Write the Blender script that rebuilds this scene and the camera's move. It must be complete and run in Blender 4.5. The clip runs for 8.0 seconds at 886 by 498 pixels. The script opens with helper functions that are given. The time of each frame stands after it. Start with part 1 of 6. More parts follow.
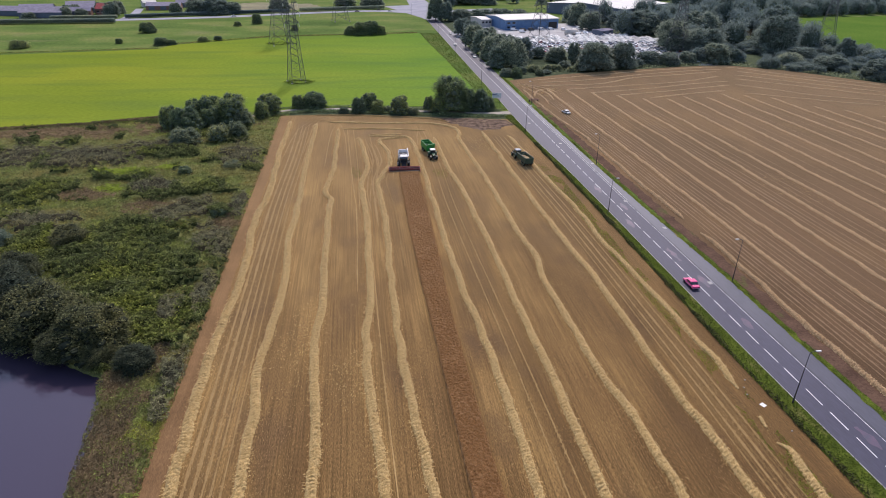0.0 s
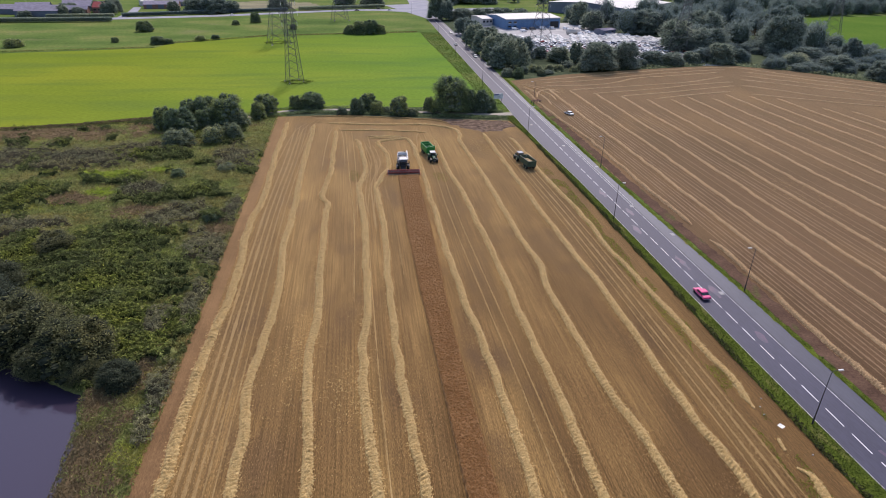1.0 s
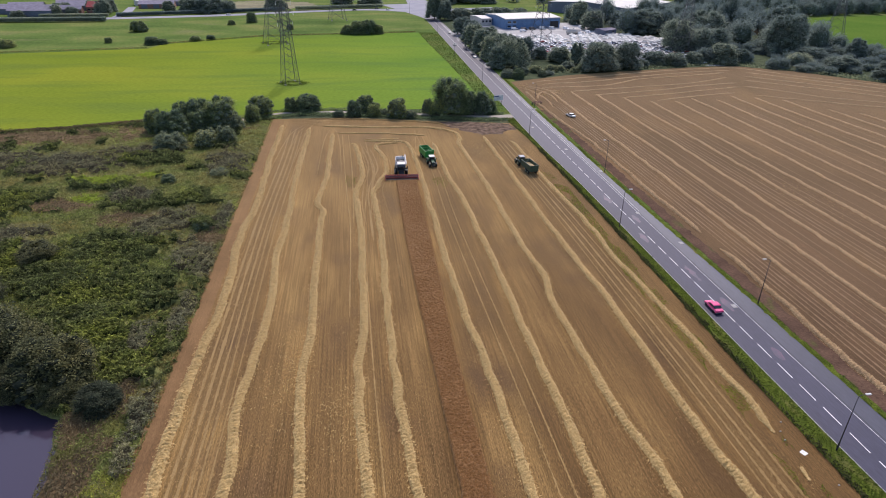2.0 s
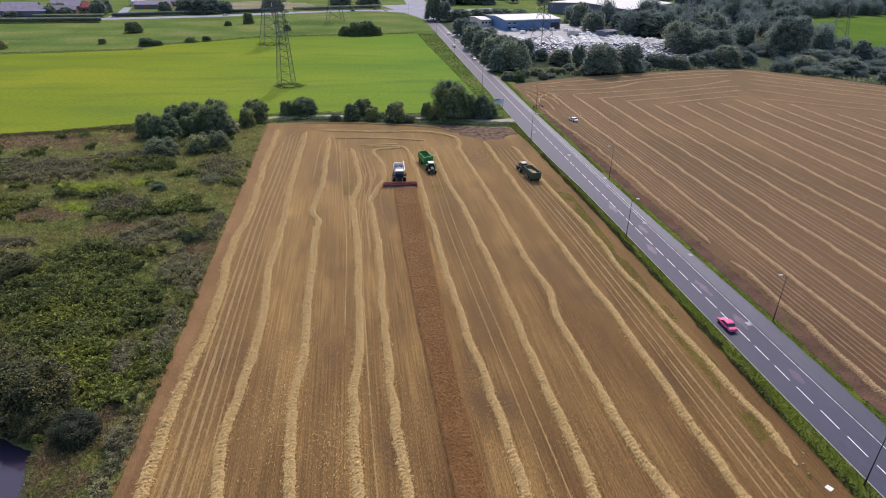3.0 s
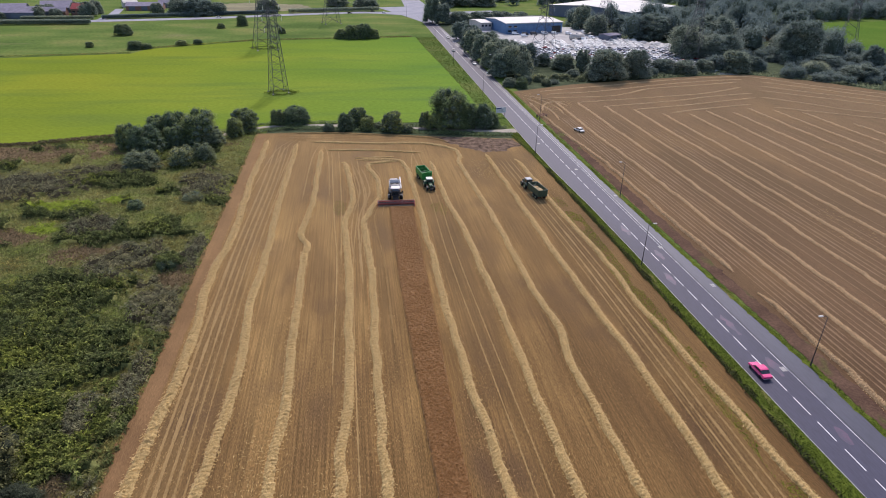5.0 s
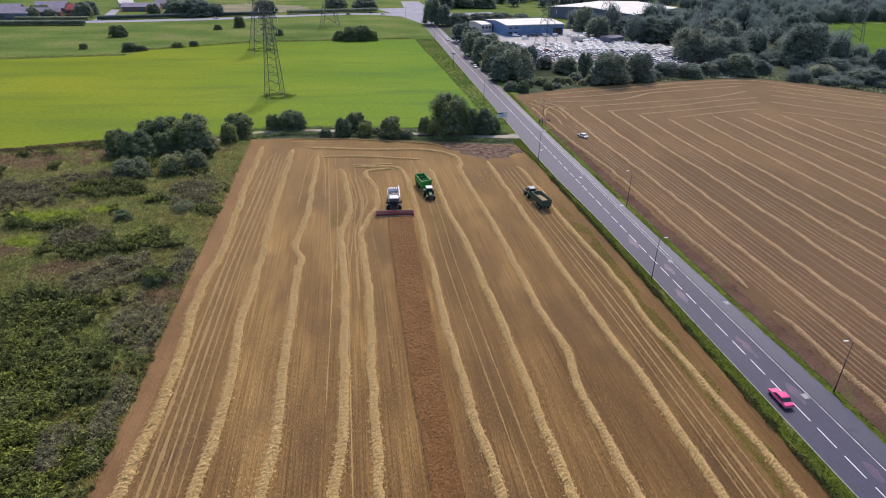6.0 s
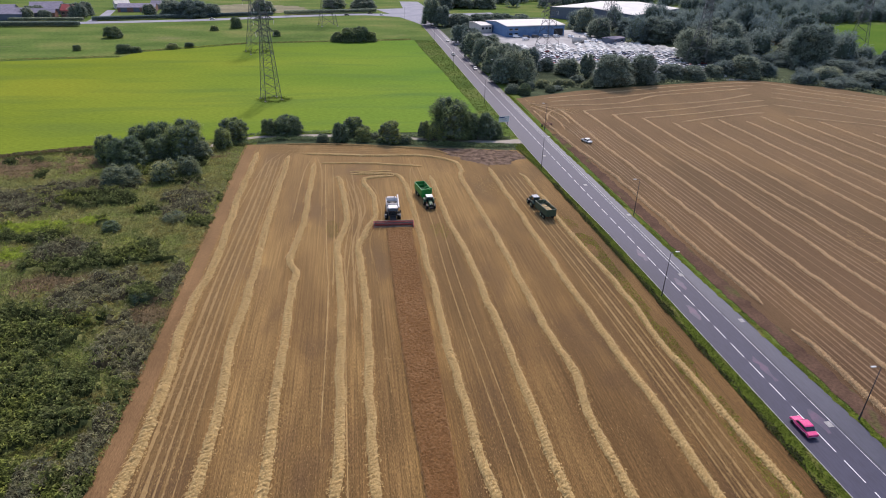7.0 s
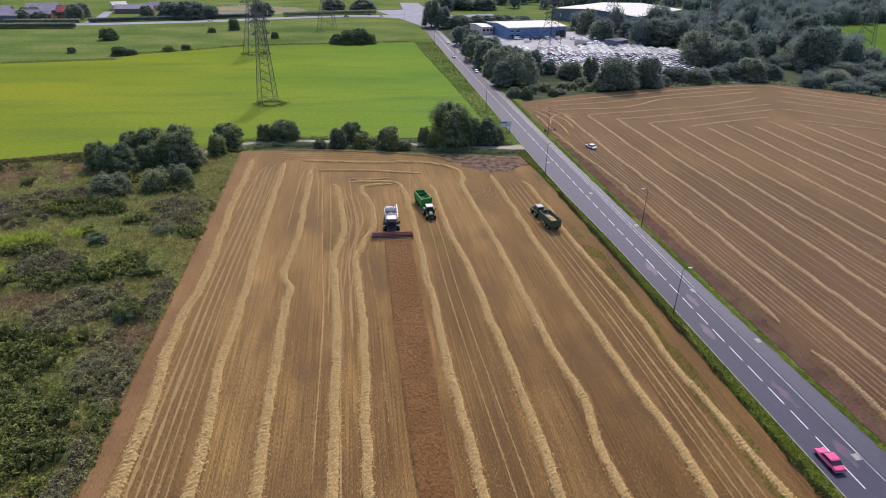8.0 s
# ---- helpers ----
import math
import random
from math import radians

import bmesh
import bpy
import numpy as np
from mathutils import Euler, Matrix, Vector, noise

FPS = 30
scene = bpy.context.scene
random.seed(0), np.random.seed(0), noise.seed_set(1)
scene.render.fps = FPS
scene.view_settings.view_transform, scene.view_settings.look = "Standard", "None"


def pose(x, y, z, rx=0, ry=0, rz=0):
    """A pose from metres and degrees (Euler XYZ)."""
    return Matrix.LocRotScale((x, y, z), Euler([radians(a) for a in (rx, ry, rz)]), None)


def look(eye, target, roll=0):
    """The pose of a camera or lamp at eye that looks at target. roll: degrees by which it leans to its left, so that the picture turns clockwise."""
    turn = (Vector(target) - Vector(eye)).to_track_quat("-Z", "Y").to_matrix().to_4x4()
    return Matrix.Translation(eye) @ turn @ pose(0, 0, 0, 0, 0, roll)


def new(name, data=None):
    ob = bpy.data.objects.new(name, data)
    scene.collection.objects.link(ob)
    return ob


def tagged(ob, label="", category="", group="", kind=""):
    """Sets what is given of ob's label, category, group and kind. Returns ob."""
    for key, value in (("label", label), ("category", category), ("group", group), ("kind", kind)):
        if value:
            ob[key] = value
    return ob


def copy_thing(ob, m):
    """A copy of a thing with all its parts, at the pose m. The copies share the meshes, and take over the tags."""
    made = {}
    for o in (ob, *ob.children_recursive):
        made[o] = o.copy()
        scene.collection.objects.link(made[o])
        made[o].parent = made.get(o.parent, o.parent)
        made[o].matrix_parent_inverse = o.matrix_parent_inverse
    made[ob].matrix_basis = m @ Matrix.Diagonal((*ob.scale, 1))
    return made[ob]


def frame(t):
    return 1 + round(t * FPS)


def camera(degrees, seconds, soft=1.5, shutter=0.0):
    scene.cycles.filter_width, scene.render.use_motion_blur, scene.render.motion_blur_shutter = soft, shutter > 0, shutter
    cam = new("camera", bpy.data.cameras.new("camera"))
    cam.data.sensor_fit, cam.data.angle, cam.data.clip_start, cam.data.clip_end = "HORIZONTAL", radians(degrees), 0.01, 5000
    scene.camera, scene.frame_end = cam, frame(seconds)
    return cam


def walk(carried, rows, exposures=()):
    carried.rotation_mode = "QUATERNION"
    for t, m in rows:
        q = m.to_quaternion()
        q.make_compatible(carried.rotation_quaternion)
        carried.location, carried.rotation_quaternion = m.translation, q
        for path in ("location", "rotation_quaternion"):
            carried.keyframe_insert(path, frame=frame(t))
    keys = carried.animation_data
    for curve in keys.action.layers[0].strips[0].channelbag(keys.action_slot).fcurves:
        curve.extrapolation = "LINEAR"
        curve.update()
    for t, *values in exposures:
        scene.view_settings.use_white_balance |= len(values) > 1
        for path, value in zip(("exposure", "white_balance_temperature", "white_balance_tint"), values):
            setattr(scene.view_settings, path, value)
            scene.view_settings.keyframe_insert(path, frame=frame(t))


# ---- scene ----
cam = camera(71.6, 8.0, soft=1.0)
PATH = [
    (0, (0.0, 0.0, 65.429), (0.251, 1.764, 64.521), 1.0),
    (0.5, (0.431, 2.613, 65.085), (0.681, 4.377, 64.176), 1.0),
    (1, (0.664, 5.434, 64.737), (0.915, 7.197, 63.827), 1.1),
    (1.5, (0.899, 8.408, 64.405), (1.153, 10.17, 63.494), 1.1),
    (3, (1.816, 17.825, 63.962), (2.076, 19.587, 63.052), 1.2),
    (3.5, (2.136, 20.925, 63.878), (2.398, 22.687, 62.969), 1.3),
    (4, (2.665, 24.303, 63.812), (2.926, 26.065, 62.904), 1.3),
    (4.5, (3.036, 27.778, 63.81), (3.3, 29.54, 62.902), 1.3),
    (6, (4.037, 37.959, 63.572), (4.306, 39.722, 62.667), 1.5),
    (6.5, (4.212, 41.195, 63.642), (4.484, 42.956, 62.735), 1.5),
    (7, (4.525, 44.334, 63.61), (4.797, 46.097, 62.704), 1.5),
    (7.5, (4.861, 47.46, 63.677), (5.133, 49.222, 62.772), 1.4),
    (8, (5.357, 50.718, 63.469), (5.628, 52.482, 62.565), 1.5),
]
walk(cam, [(t, look(eye, target, roll)) for t, eye, target, roll in PATH], [(0, 0.62, 6330, 20)])

# ---- light ----
SUN_AZ, SUN_EL = radians(14), radians(50)
world = bpy.data.worlds.new("sky")
scene.world = world
world.use_nodes = True
wn = world.node_tree.nodes
sky = wn.new("ShaderNodeTexSky")
sky.sky_type, sky.sun_disc, sky.sun_elevation, sky.sun_rotation = "NISHITA", False, SUN_EL, SUN_AZ
sky.dust_density, sky.air_density, sky.ozone_density = 2.0, 1.0, 1.0
world.node_tree.links.new(sky.outputs[0], wn["Background"].inputs[0])
wn["Background"].inputs[1].default_value = 0.13
sun = new("sun", bpy.data.lights.new("sun", "SUN"))
sun.data.energy, sun.data.angle, sun.data.color = 1.95, radians(3.0), (1.0, 0.93, 0.82)
sun_from = Vector((math.sin(SUN_AZ) * math.cos(SUN_EL), math.cos(SUN_AZ) * math.cos(SUN_EL), math.sin(SUN_EL)))
sun.matrix_world = look(tuple(sun_from * 300), (0, 0, 0))


# ---- materials ----
def lin(c):
    return tuple(c) + (1.0,)


def ramp(nt, fac, stops):
    r = nt.nodes.new("ShaderNodeValToRGB")
    while len(r.color_ramp.elements) < len(stops):
        r.color_ramp.elements.new(0.5)
    for e, (p, c) in zip(r.color_ramp.elements, stops):
        e.position, e.color = p, lin(c)
    nt.links.new(fac, r.inputs[0])
    return r.outputs[0]


def noise_tex(nt, vec, scale, detail=4.0, stretch=(1, 1, 1), rough=0.55):
    m = nt.nodes.new("ShaderNodeMapping")
    m.inputs["Scale"].default_value = stretch
    nt.links.new(vec, m.inputs[0])
    n = nt.nodes.new("ShaderNodeTexNoise")
    n.inputs["Scale"].default_value, n.inputs["Detail"].default_value = scale, detail
    n.inputs["Roughness"].default_value = rough
    nt.links.new(m.outputs[0], n.inputs["Vector"])
    return n.outputs[0]


def mix_col(nt, a, b, fac, mode="MIX"):
    m = nt.nodes.new("ShaderNodeMix")
    m.data_type, m.blend_type = "RGBA", mode
    for s, v in ((0, fac), (6, a), (7, b)):
        if hasattr(v, "is_output"):
            nt.links.new(v, m.inputs[s])
        else:
            m.inputs[s].default_value = v if s == 0 else lin(v)
    return m.outputs[2]


def start_mat(name, rough=0.9, metal=0.0, spec=0.3):
    m = bpy.data.materials.new(name)
    m.use_nodes = True
    nt = m.node_tree
    b = nt.nodes["Principled BSDF"]
    b.inputs["Roughness"].default_value, b.inputs["Metallic"].default_value = rough, metal
    b.inputs["Specular IOR Level"].default_value = spec
    return m, nt, b


def add_bump(nt, b, height, dist, strength=0.6):
    n = nt.nodes.new("ShaderNodeBump")
    n.inputs["Strength"].default_value, n.inputs["Distance"].default_value = strength, dist
    nt.links.new(height, n.inputs["Height"])
    nt.links.new(n.outputs[0], b.inputs["Normal"])


def soil_mat(name, stops, big=0.05, fine=3.0, stretch=(1, 1, 1), fine_stretch=None, fine_amt=0.35, bump=0.06, rough=0.95,
             patch=None, spec=0.02, streak=None, sheen=0.0, lean=None):
    """Ground cover: wide patches by one noise, grain by a finer one, both in metres of the world."""
    m, nt, b = start_mat(name, rough, 0, spec)
    b.inputs["Sheen Weight"].default_value, b.inputs["Sheen Roughness"].default_value = sheen, 0.5
    b.inputs["Sheen Tint"].default_value = (1.0, 0.67, 0.32, 1)
    pos = nt.nodes.new("ShaderNodeNewGeometry").outputs["Position"]
    col = ramp(nt, noise_tex(nt, pos, big, 6, stretch), stops)
    f = noise_tex(nt, pos, fine, 5, fine_stretch or stretch, 0.65)
    grain = ramp(nt, f, [(0.3, (1 - fine_amt,) * 3), (0.7, (1 + fine_amt,) * 3)])
    col = mix_col(nt, col, grain, 1.0, "MULTIPLY")
    if streak:
        scale, sstretch, amt = streak
        col = mix_col(nt, col, ramp(nt, noise_tex(nt, pos, scale, 4, sstretch), [(0.32, (1 - amt,) * 3), (0.68, (1 + amt,) * 3)]), 1.0, "MULTIPLY")
    if patch:
        scale, pstretch, lo, hi, colour = patch
        p = noise_tex(nt, pos, scale, 3, pstretch)
        fac = ramp(nt, p, [(lo, (0, 0, 0)), (hi, (1, 1, 1))])
        col = mix_col(nt, col, mix_col(nt, colour, grain, 1.0, "MULTIPLY"), fac)
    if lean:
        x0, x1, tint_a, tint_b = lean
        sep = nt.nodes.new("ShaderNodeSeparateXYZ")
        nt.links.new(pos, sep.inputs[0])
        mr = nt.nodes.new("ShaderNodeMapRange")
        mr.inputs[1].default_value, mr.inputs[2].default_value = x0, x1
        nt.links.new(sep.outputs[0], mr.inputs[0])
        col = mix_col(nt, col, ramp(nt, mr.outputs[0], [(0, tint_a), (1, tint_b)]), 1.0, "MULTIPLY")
    nt.links.new(col, b.inputs["Base Color"])
    add_bump(nt, b, f, bump)
    return m


def leaf_mat(name, dark, mid, light, trans=0.3, zone=0.12, zone_cols=None, vary=False, clump=None):
    m, nt, b = start_mat(name, 0.7, 0, 0.12)
    geo = nt.nodes.new("ShaderNodeNewGeometry")
    col = ramp(nt, geo.outputs["Random Per Island"], [(0.0, dark), (0.5, mid), (1.0, light)])
    if vary:
        obj = nt.nodes.new("ShaderNodeObjectInfo").outputs["Random"]
        col = mix_col(nt, col, ramp(nt, obj, [(0, (0.62, 0.7, 0.78)), (1, (1.4, 1.3, 0.98))]), 1.0, "MULTIPLY")
    z = noise_tex(nt, geo.outputs["Position"], zone, 3)
    col = mix_col(nt, col, ramp(nt, z, zone_cols or [(0.35, (0.75, 0.8, 0.8)), (0.65, (1.2, 1.15, 1.0))]), 1.0, "MULTIPLY")
    if clump:
        size_, amount = clump
        c_ = noise_tex(nt, geo.outputs["Position"], size_, 2)
        col = mix_col(nt, col, ramp(nt, c_, [(0.36, (1 - amount, 1 - amount, 1 - 0.9 * amount)), (0.64, (1 + 0.75 * amount, 1 + 0.75 * amount, 1 + 0.5 * amount))]), 1.0, "MULTIPLY")
    nt.links.new(col, b.inputs["Base Color"])
    t = nt.nodes.new("ShaderNodeBsdfTranslucent")
    nt.links.new(col, t.inputs[0])
    mx = nt.nodes.new("ShaderNodeMixShader")
    mx.inputs[0].default_value = trans
    nt.links.new(b.outputs[0], mx.inputs[1])
    nt.links.new(t.outputs[0], mx.inputs[2])
    nt.links.new(mx.outputs[0], nt.nodes["Material Output"].inputs[0])
    return m


def paint(name, col, rough=0.45, metal=0.0, dirt=0.25, spec=0.4, by_object=None, scale=1.5):
    m, nt, b = start_mat(name, rough, metal, spec)
    tc = nt.nodes.new("ShaderNodeTexCoord").outputs["Object"]
    n = noise_tex(nt, tc, scale, 6)
    c = ramp(nt, n, [(0.3, tuple(v * (1 - dirt) for v in col)), (0.7, tuple(min(1, v * (1 + dirt * 0.4)) for v in col))])
    if by_object:
        r = nt.nodes.new("ShaderNodeObjectInfo").outputs["Random"]
        pick = ramp(nt, r, by_object)
        nt.nodes[-1].color_ramp.interpolation = "CONSTANT"
        c = mix_col(nt, c, pick, 1.0, "MULTIPLY")
    nt.links.new(c, b.inputs["Base Color"])
    fine = noise_tex(nt, tc, scale * 6, 4)
    nt.links.new(ramp(nt, fine, [(0.2, (max(0.05, rough - 0.12),) * 3), (0.8, (min(1, rough + 0.15),) * 3)]), b.inputs["Roughness"])
    return m


M = {}
# The lean browns the stubble roadwards and also paints in a lens falloff.
M["stubble"] = soil_mat("stubble_gold", [(0.28, (0.082, 0.045, 0.018)), (0.5, (0.155, 0.09, 0.033)), (0.72, (0.27, 0.168, 0.06))],
                        big=0.10, stretch=(1, 0.22, 1), fine=5.5, fine_stretch=(1.6, 0.3, 1), fine_amt=0.7, streak=(2.3, (1.6, 0.02, 1), 0.4), bump=0.09,
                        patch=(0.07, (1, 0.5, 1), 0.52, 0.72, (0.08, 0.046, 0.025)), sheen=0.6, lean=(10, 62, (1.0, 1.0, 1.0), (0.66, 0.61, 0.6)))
M["stubble_bare"] = soil_mat("stubble_headland", [(0.3, (0.125, 0.07, 0.033)), (0.7, (0.195, 0.112, 0.052))],
                             big=0.12, fine=6.0, fine_stretch=(1.8, 0.22, 1), fine_amt=0.5, streak=(1.5, (1.6, 0.02, 1), 0.15), bump=0.08, sheen=0.5)
M["stubble_two"] = soil_mat("stubble_brown", [(0.3, (0.044, 0.024, 0.016)), (0.5, (0.068, 0.037, 0.024)), (0.75, (0.1, 0.057, 0.034))],
                            big=0.09, stretch=(1, 0.14, 1), fine=5.0, fine_stretch=(1.6, 0.18, 1), fine_amt=0.5, streak=(1.3, (1.6, 0.02, 1), 0.34), bump=0.08,
                            patch=(0.04, (1, 0.6, 1), 0.52, 0.72, (0.112, 0.063, 0.032)), sheen=0.5)
M["soil"] = soil_mat("dark_tilled_soil", [(0.35, (0.06, 0.041, 0.03)), (0.65, (0.21, 0.15, 0.11))], big=0.5, fine=2.5, fine_amt=0.5, bump=0.2)
M["earth"] = soil_mat("verge_earth", [(0.3, (0.072, 0.044, 0.031)), (0.7, (0.135, 0.083, 0.056))], big=0.2, fine=2.0, fine_amt=0.35, bump=0.08,
                      patch=(0.25, (1, 0.4, 1), 0.58, 0.72, (0.09, 0.1, 0.03)))
M["pasture"] = soil_mat("lush_pasture", [(0.3, (0.116, 0.182, 0.028)), (0.5, (0.154, 0.215, 0.031)), (0.7, (0.202, 0.24, 0.034))],
                        big=0.009, stretch=(0.6, 1.3, 1), fine=0.9, fine_amt=0.18, bump=0.08, rough=0.8,
                        patch=(0.045, (0.3, 1.5, 1), 0.5, 0.74, (0.112, 0.170, 0.036)), spec=0.0, lean=(-120, 50, (1.12, 1.0, 0.8), (0.86, 1.02, 1.15)))
M["pasture_far"] = soil_mat("far_grass", [(0.3, (0.07, 0.135, 0.024)), (0.7, (0.105, 0.165, 0.03))], big=0.02, fine=0.6, fine_amt=0.2, bump=0.08, spec=0.0)
M["tan_grass"] = soil_mat("bleached_rough_grass", [(0.3, (0.16, 0.15, 0.10)), (0.7, (0.27, 0.25, 0.15))], big=0.05, stretch=(0.5, 1.4, 1), fine=0.6, fine_amt=0.35, bump=0.1)
M["meadow"] = soil_mat("rough_meadow", [(0.32, (0.065, 0.11, 0.024)), (0.5, (0.1, 0.15, 0.034)), (0.68, (0.165, 0.18, 0.055))],
                       big=0.03, stretch=(0.6, 1.2, 1), fine=0.8, fine_amt=0.35, bump=0.15, patch=(0.05, (0.4, 1, 1), 0.6, 0.75, (0.17, 0.17, 0.07)))
M["scrub_floor"] = soil_mat("scrub_floor", [(0.3, (0.09, 0.1, 0.034)), (0.5, (0.145, 0.155, 0.053)), (0.75, (0.2, 0.19, 0.072))],
                            big=0.11, fine=1.8, fine_amt=0.5, bump=0.3)
M["floor_lime"] = soil_mat("lime_sward", [(0.3, (0.12, 0.16, 0.02)), (0.7, (0.19, 0.24, 0.034))], big=0.3, fine=2, fine_amt=0.35, bump=0.2)
M["floor_dry"] = soil_mat("dry_sward", [(0.3, (0.12, 0.085, 0.048)), (0.7, (0.19, 0.138, 0.075))], big=0.2, fine=2, fine_amt=0.4, bump=0.2)
# Bramble and nettle floors: dark litter, its colour also carrying shade between plants.
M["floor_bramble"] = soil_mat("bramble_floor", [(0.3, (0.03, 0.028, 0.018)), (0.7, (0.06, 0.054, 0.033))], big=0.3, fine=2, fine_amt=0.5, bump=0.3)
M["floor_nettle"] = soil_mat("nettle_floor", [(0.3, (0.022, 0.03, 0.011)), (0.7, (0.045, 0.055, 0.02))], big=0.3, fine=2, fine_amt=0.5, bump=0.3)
M["yard"] = soil_mat("yard_gravel", [(0.3, (0.33, 0.32, 0.31)), (0.7, (0.48, 0.47, 0.45))], big=0.1, fine=1.2, fine_amt=0.2)
M["verge"] = soil_mat("verge_grass", [(0.3, (0.055, 0.078, 0.012)), (0.7, (0.105, 0.135, 0.02))], big=0.4, fine=3, fine_amt=0.45, bump=0.1,
                      patch=(0.35, (1, 0.25, 1), 0.55, 0.7, (0.17, 0.15, 0.055)))
M["asphalt"] = soil_mat("asphalt", [(0.3, (0.024, 0.023, 0.046)), (0.7, (0.039, 0.038, 0.068))], big=0.12, stretch=(1, 0.15, 1), fine=2.5,
                        fine_stretch=(1.5, 0.2, 1), fine_amt=0.22, bump=0.004, rough=0.62, spec=0.4)
M["asphalt_side"] = soil_mat("asphalt_pale", [(0.3, (0.031, 0.032, 0.052)), (0.7, (0.047, 0.048, 0.072))], big=0.15, stretch=(1, 0.2, 1), fine=2.5,
                             fine_amt=0.18, bump=0.004, rough=0.5, spec=0.5)
M["track"] = soil_mat("gravel_track", [(0.3, (0.3, 0.27, 0.22)), (0.7, (0.42, 0.38, 0.32))], big=0.3, fine=3, fine_amt=0.2)
M["pale_road"] = soil_mat("pale_worn_asphalt", [(0.3, (0.25, 0.25, 0.28)), (0.7, (0.34, 0.34, 0.37))], big=0.08, fine=1.0, fine_amt=0.12, rough=0.8)
M["white"] = soil_mat("worn_road_paint", [(0.3, (0.55, 0.55, 0.55)), (0.6, (0.78, 0.78, 0.78))], big=0.8, fine=4, fine_amt=0.15, bump=0.002, rough=0.6)
M["faint_white"] = soil_mat("faded_road_paint", [(0.3, (0.2, 0.2, 0.22)), (0.6, (0.6, 0.6, 0.6))], big=0.7, fine=4, fine_amt=0.2, bump=0.002, rough=0.6)
M["red_patch"] = soil_mat("faded_red_surfacing", [(0.36, (0.036, 0.034, 0.064)), (0.7, (0.092, 0.04, 0.08))], big=0.5, fine=3, fine_amt=0.15, bump=0.003, rough=0.5, spec=0.5)
M["kerb"] = soil_mat("concrete", [(0.3, (0.3, 0.29, 0.28)), (0.7, (0.42, 0.41, 0.39))], big=0.5, fine=4, fine_amt=0.2, bump=0.01)


def straw_mat(name, a, b_, c, gloss=0.2):
    m, nt, b = start_mat(name, 0.55, 0, gloss)
    b.inputs["Sheen Weight"].default_value, b.inputs["Sheen Roughness"].default_value = 0.6, 0.5
    b.inputs["Sheen Tint"].default_value = (1.0, 0.74, 0.42, 1)
    geo = nt.nodes.new("ShaderNodeNewGeometry")
    n = noise_tex(nt, geo.outputs["Position"], 4.5, 6, (1, 1, 1), 0.7)
    col = ramp(nt, n, [(0.28, a), (0.5, b_), (0.75, c)])
    col = mix_col(nt, col, ramp(nt, geo.outputs["Random Per Island"], [(0, (0.62, 0.54, 0.4)), (0.5, (0.95, 0.94, 0.92)), (1, (1.18, 1.18, 1.15))]), 1.0, "MULTIPLY")
    nt.links.new(col, b.inputs["Base Color"])
    add_bump(nt, b, noise_tex(nt, geo.outputs["Position"], 9, 5, (1, 1, 1), 0.6), 0.1, 0.35)
    t = nt.nodes.new("ShaderNodeBsdfTranslucent")
    nt.links.new(col, t.inputs[0])
    mx = nt.nodes.new("ShaderNodeMixShader")
    mx.inputs[0].default_value = 0.22
    nt.links.new(b.outputs[0], mx.inputs[1])
    nt.links.new(t.outputs[0], mx.inputs[2])
    nt.links.new(mx.outputs[0], nt.nodes["Material Output"].inputs[0])
    return m


M["straw"] = straw_mat("dry_straw", (0.42, 0.288, 0.115), (0.69, 0.505, 0.215), (0.87, 0.69, 0.345))
# The _under straws are darker copies: shade in the gaps, put into the ridge colour.
M["straw_under"] = straw_mat("shaded_straw", (0.26, 0.168, 0.066), (0.5, 0.352, 0.146), (0.73, 0.55, 0.255), 0.05)
M["straw_two"] = straw_mat("weathered_straw", (0.38, 0.255, 0.14), (0.62, 0.44, 0.24), (0.82, 0.62, 0.37))
M["straw_two_under"] = straw_mat("shaded_weathered_straw", (0.26, 0.165, 0.09), (0.46, 0.315, 0.17), (0.66, 0.48, 0.28), 0.05)
M["crushed"] = straw_mat("crushed_straw", (0.27, 0.177, 0.074), (0.40, 0.272, 0.116), (0.54, 0.38, 0.17), 0.02)
M["crushed_two"] = straw_mat("weathered_crushed_straw", (0.17, 0.105, 0.06), (0.25, 0.16, 0.092), (0.35, 0.232, 0.138), 0.02)
M["trodden"] = straw_mat("trodden_stubble", (0.24, 0.152, 0.062), (0.36, 0.238, 0.1), (0.48, 0.335, 0.148), 0.02)
M["rut"] = straw_mat("dark_wheel_rut", (0.14, 0.083, 0.033), (0.175, 0.105, 0.042), (0.22, 0.136, 0.055), 0.0)
M["ears"] = straw_mat("ripe_ears", (0.18, 0.092, 0.034), (0.34, 0.18, 0.068), (0.52, 0.3, 0.12), 0.02)
# Stems darker than the ears: the shade of the gaps is in their colour.
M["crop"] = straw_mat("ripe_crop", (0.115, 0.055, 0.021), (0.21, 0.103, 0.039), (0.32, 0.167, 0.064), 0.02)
M["leaf_nettle"] = leaf_mat("nettle_leaves", (0.045, 0.058, 0.02), (0.126, 0.153, 0.05), (0.3, 0.335, 0.125), 0.38, 0.06,
                            [(0.32, (0.72, 0.76, 0.72)), (0.5, (1.0, 1.0, 0.95)), (0.62, (1.4, 1.35, 0.78))], clump=(0.8, 0.45))
M["leaf_purple"] = leaf_mat("withered_bramble", (0.1, 0.096, 0.056), (0.225, 0.218, 0.125), (0.41, 0.395, 0.25), 0.33, 0.15, clump=(0.9, 0.42))
M["leaf_lime"] = leaf_mat("lime_weeds", (0.13, 0.19, 0.015), (0.2, 0.275, 0.022), (0.29, 0.36, 0.045), 0.35, 0.2, clump=(0.7, 0.25))
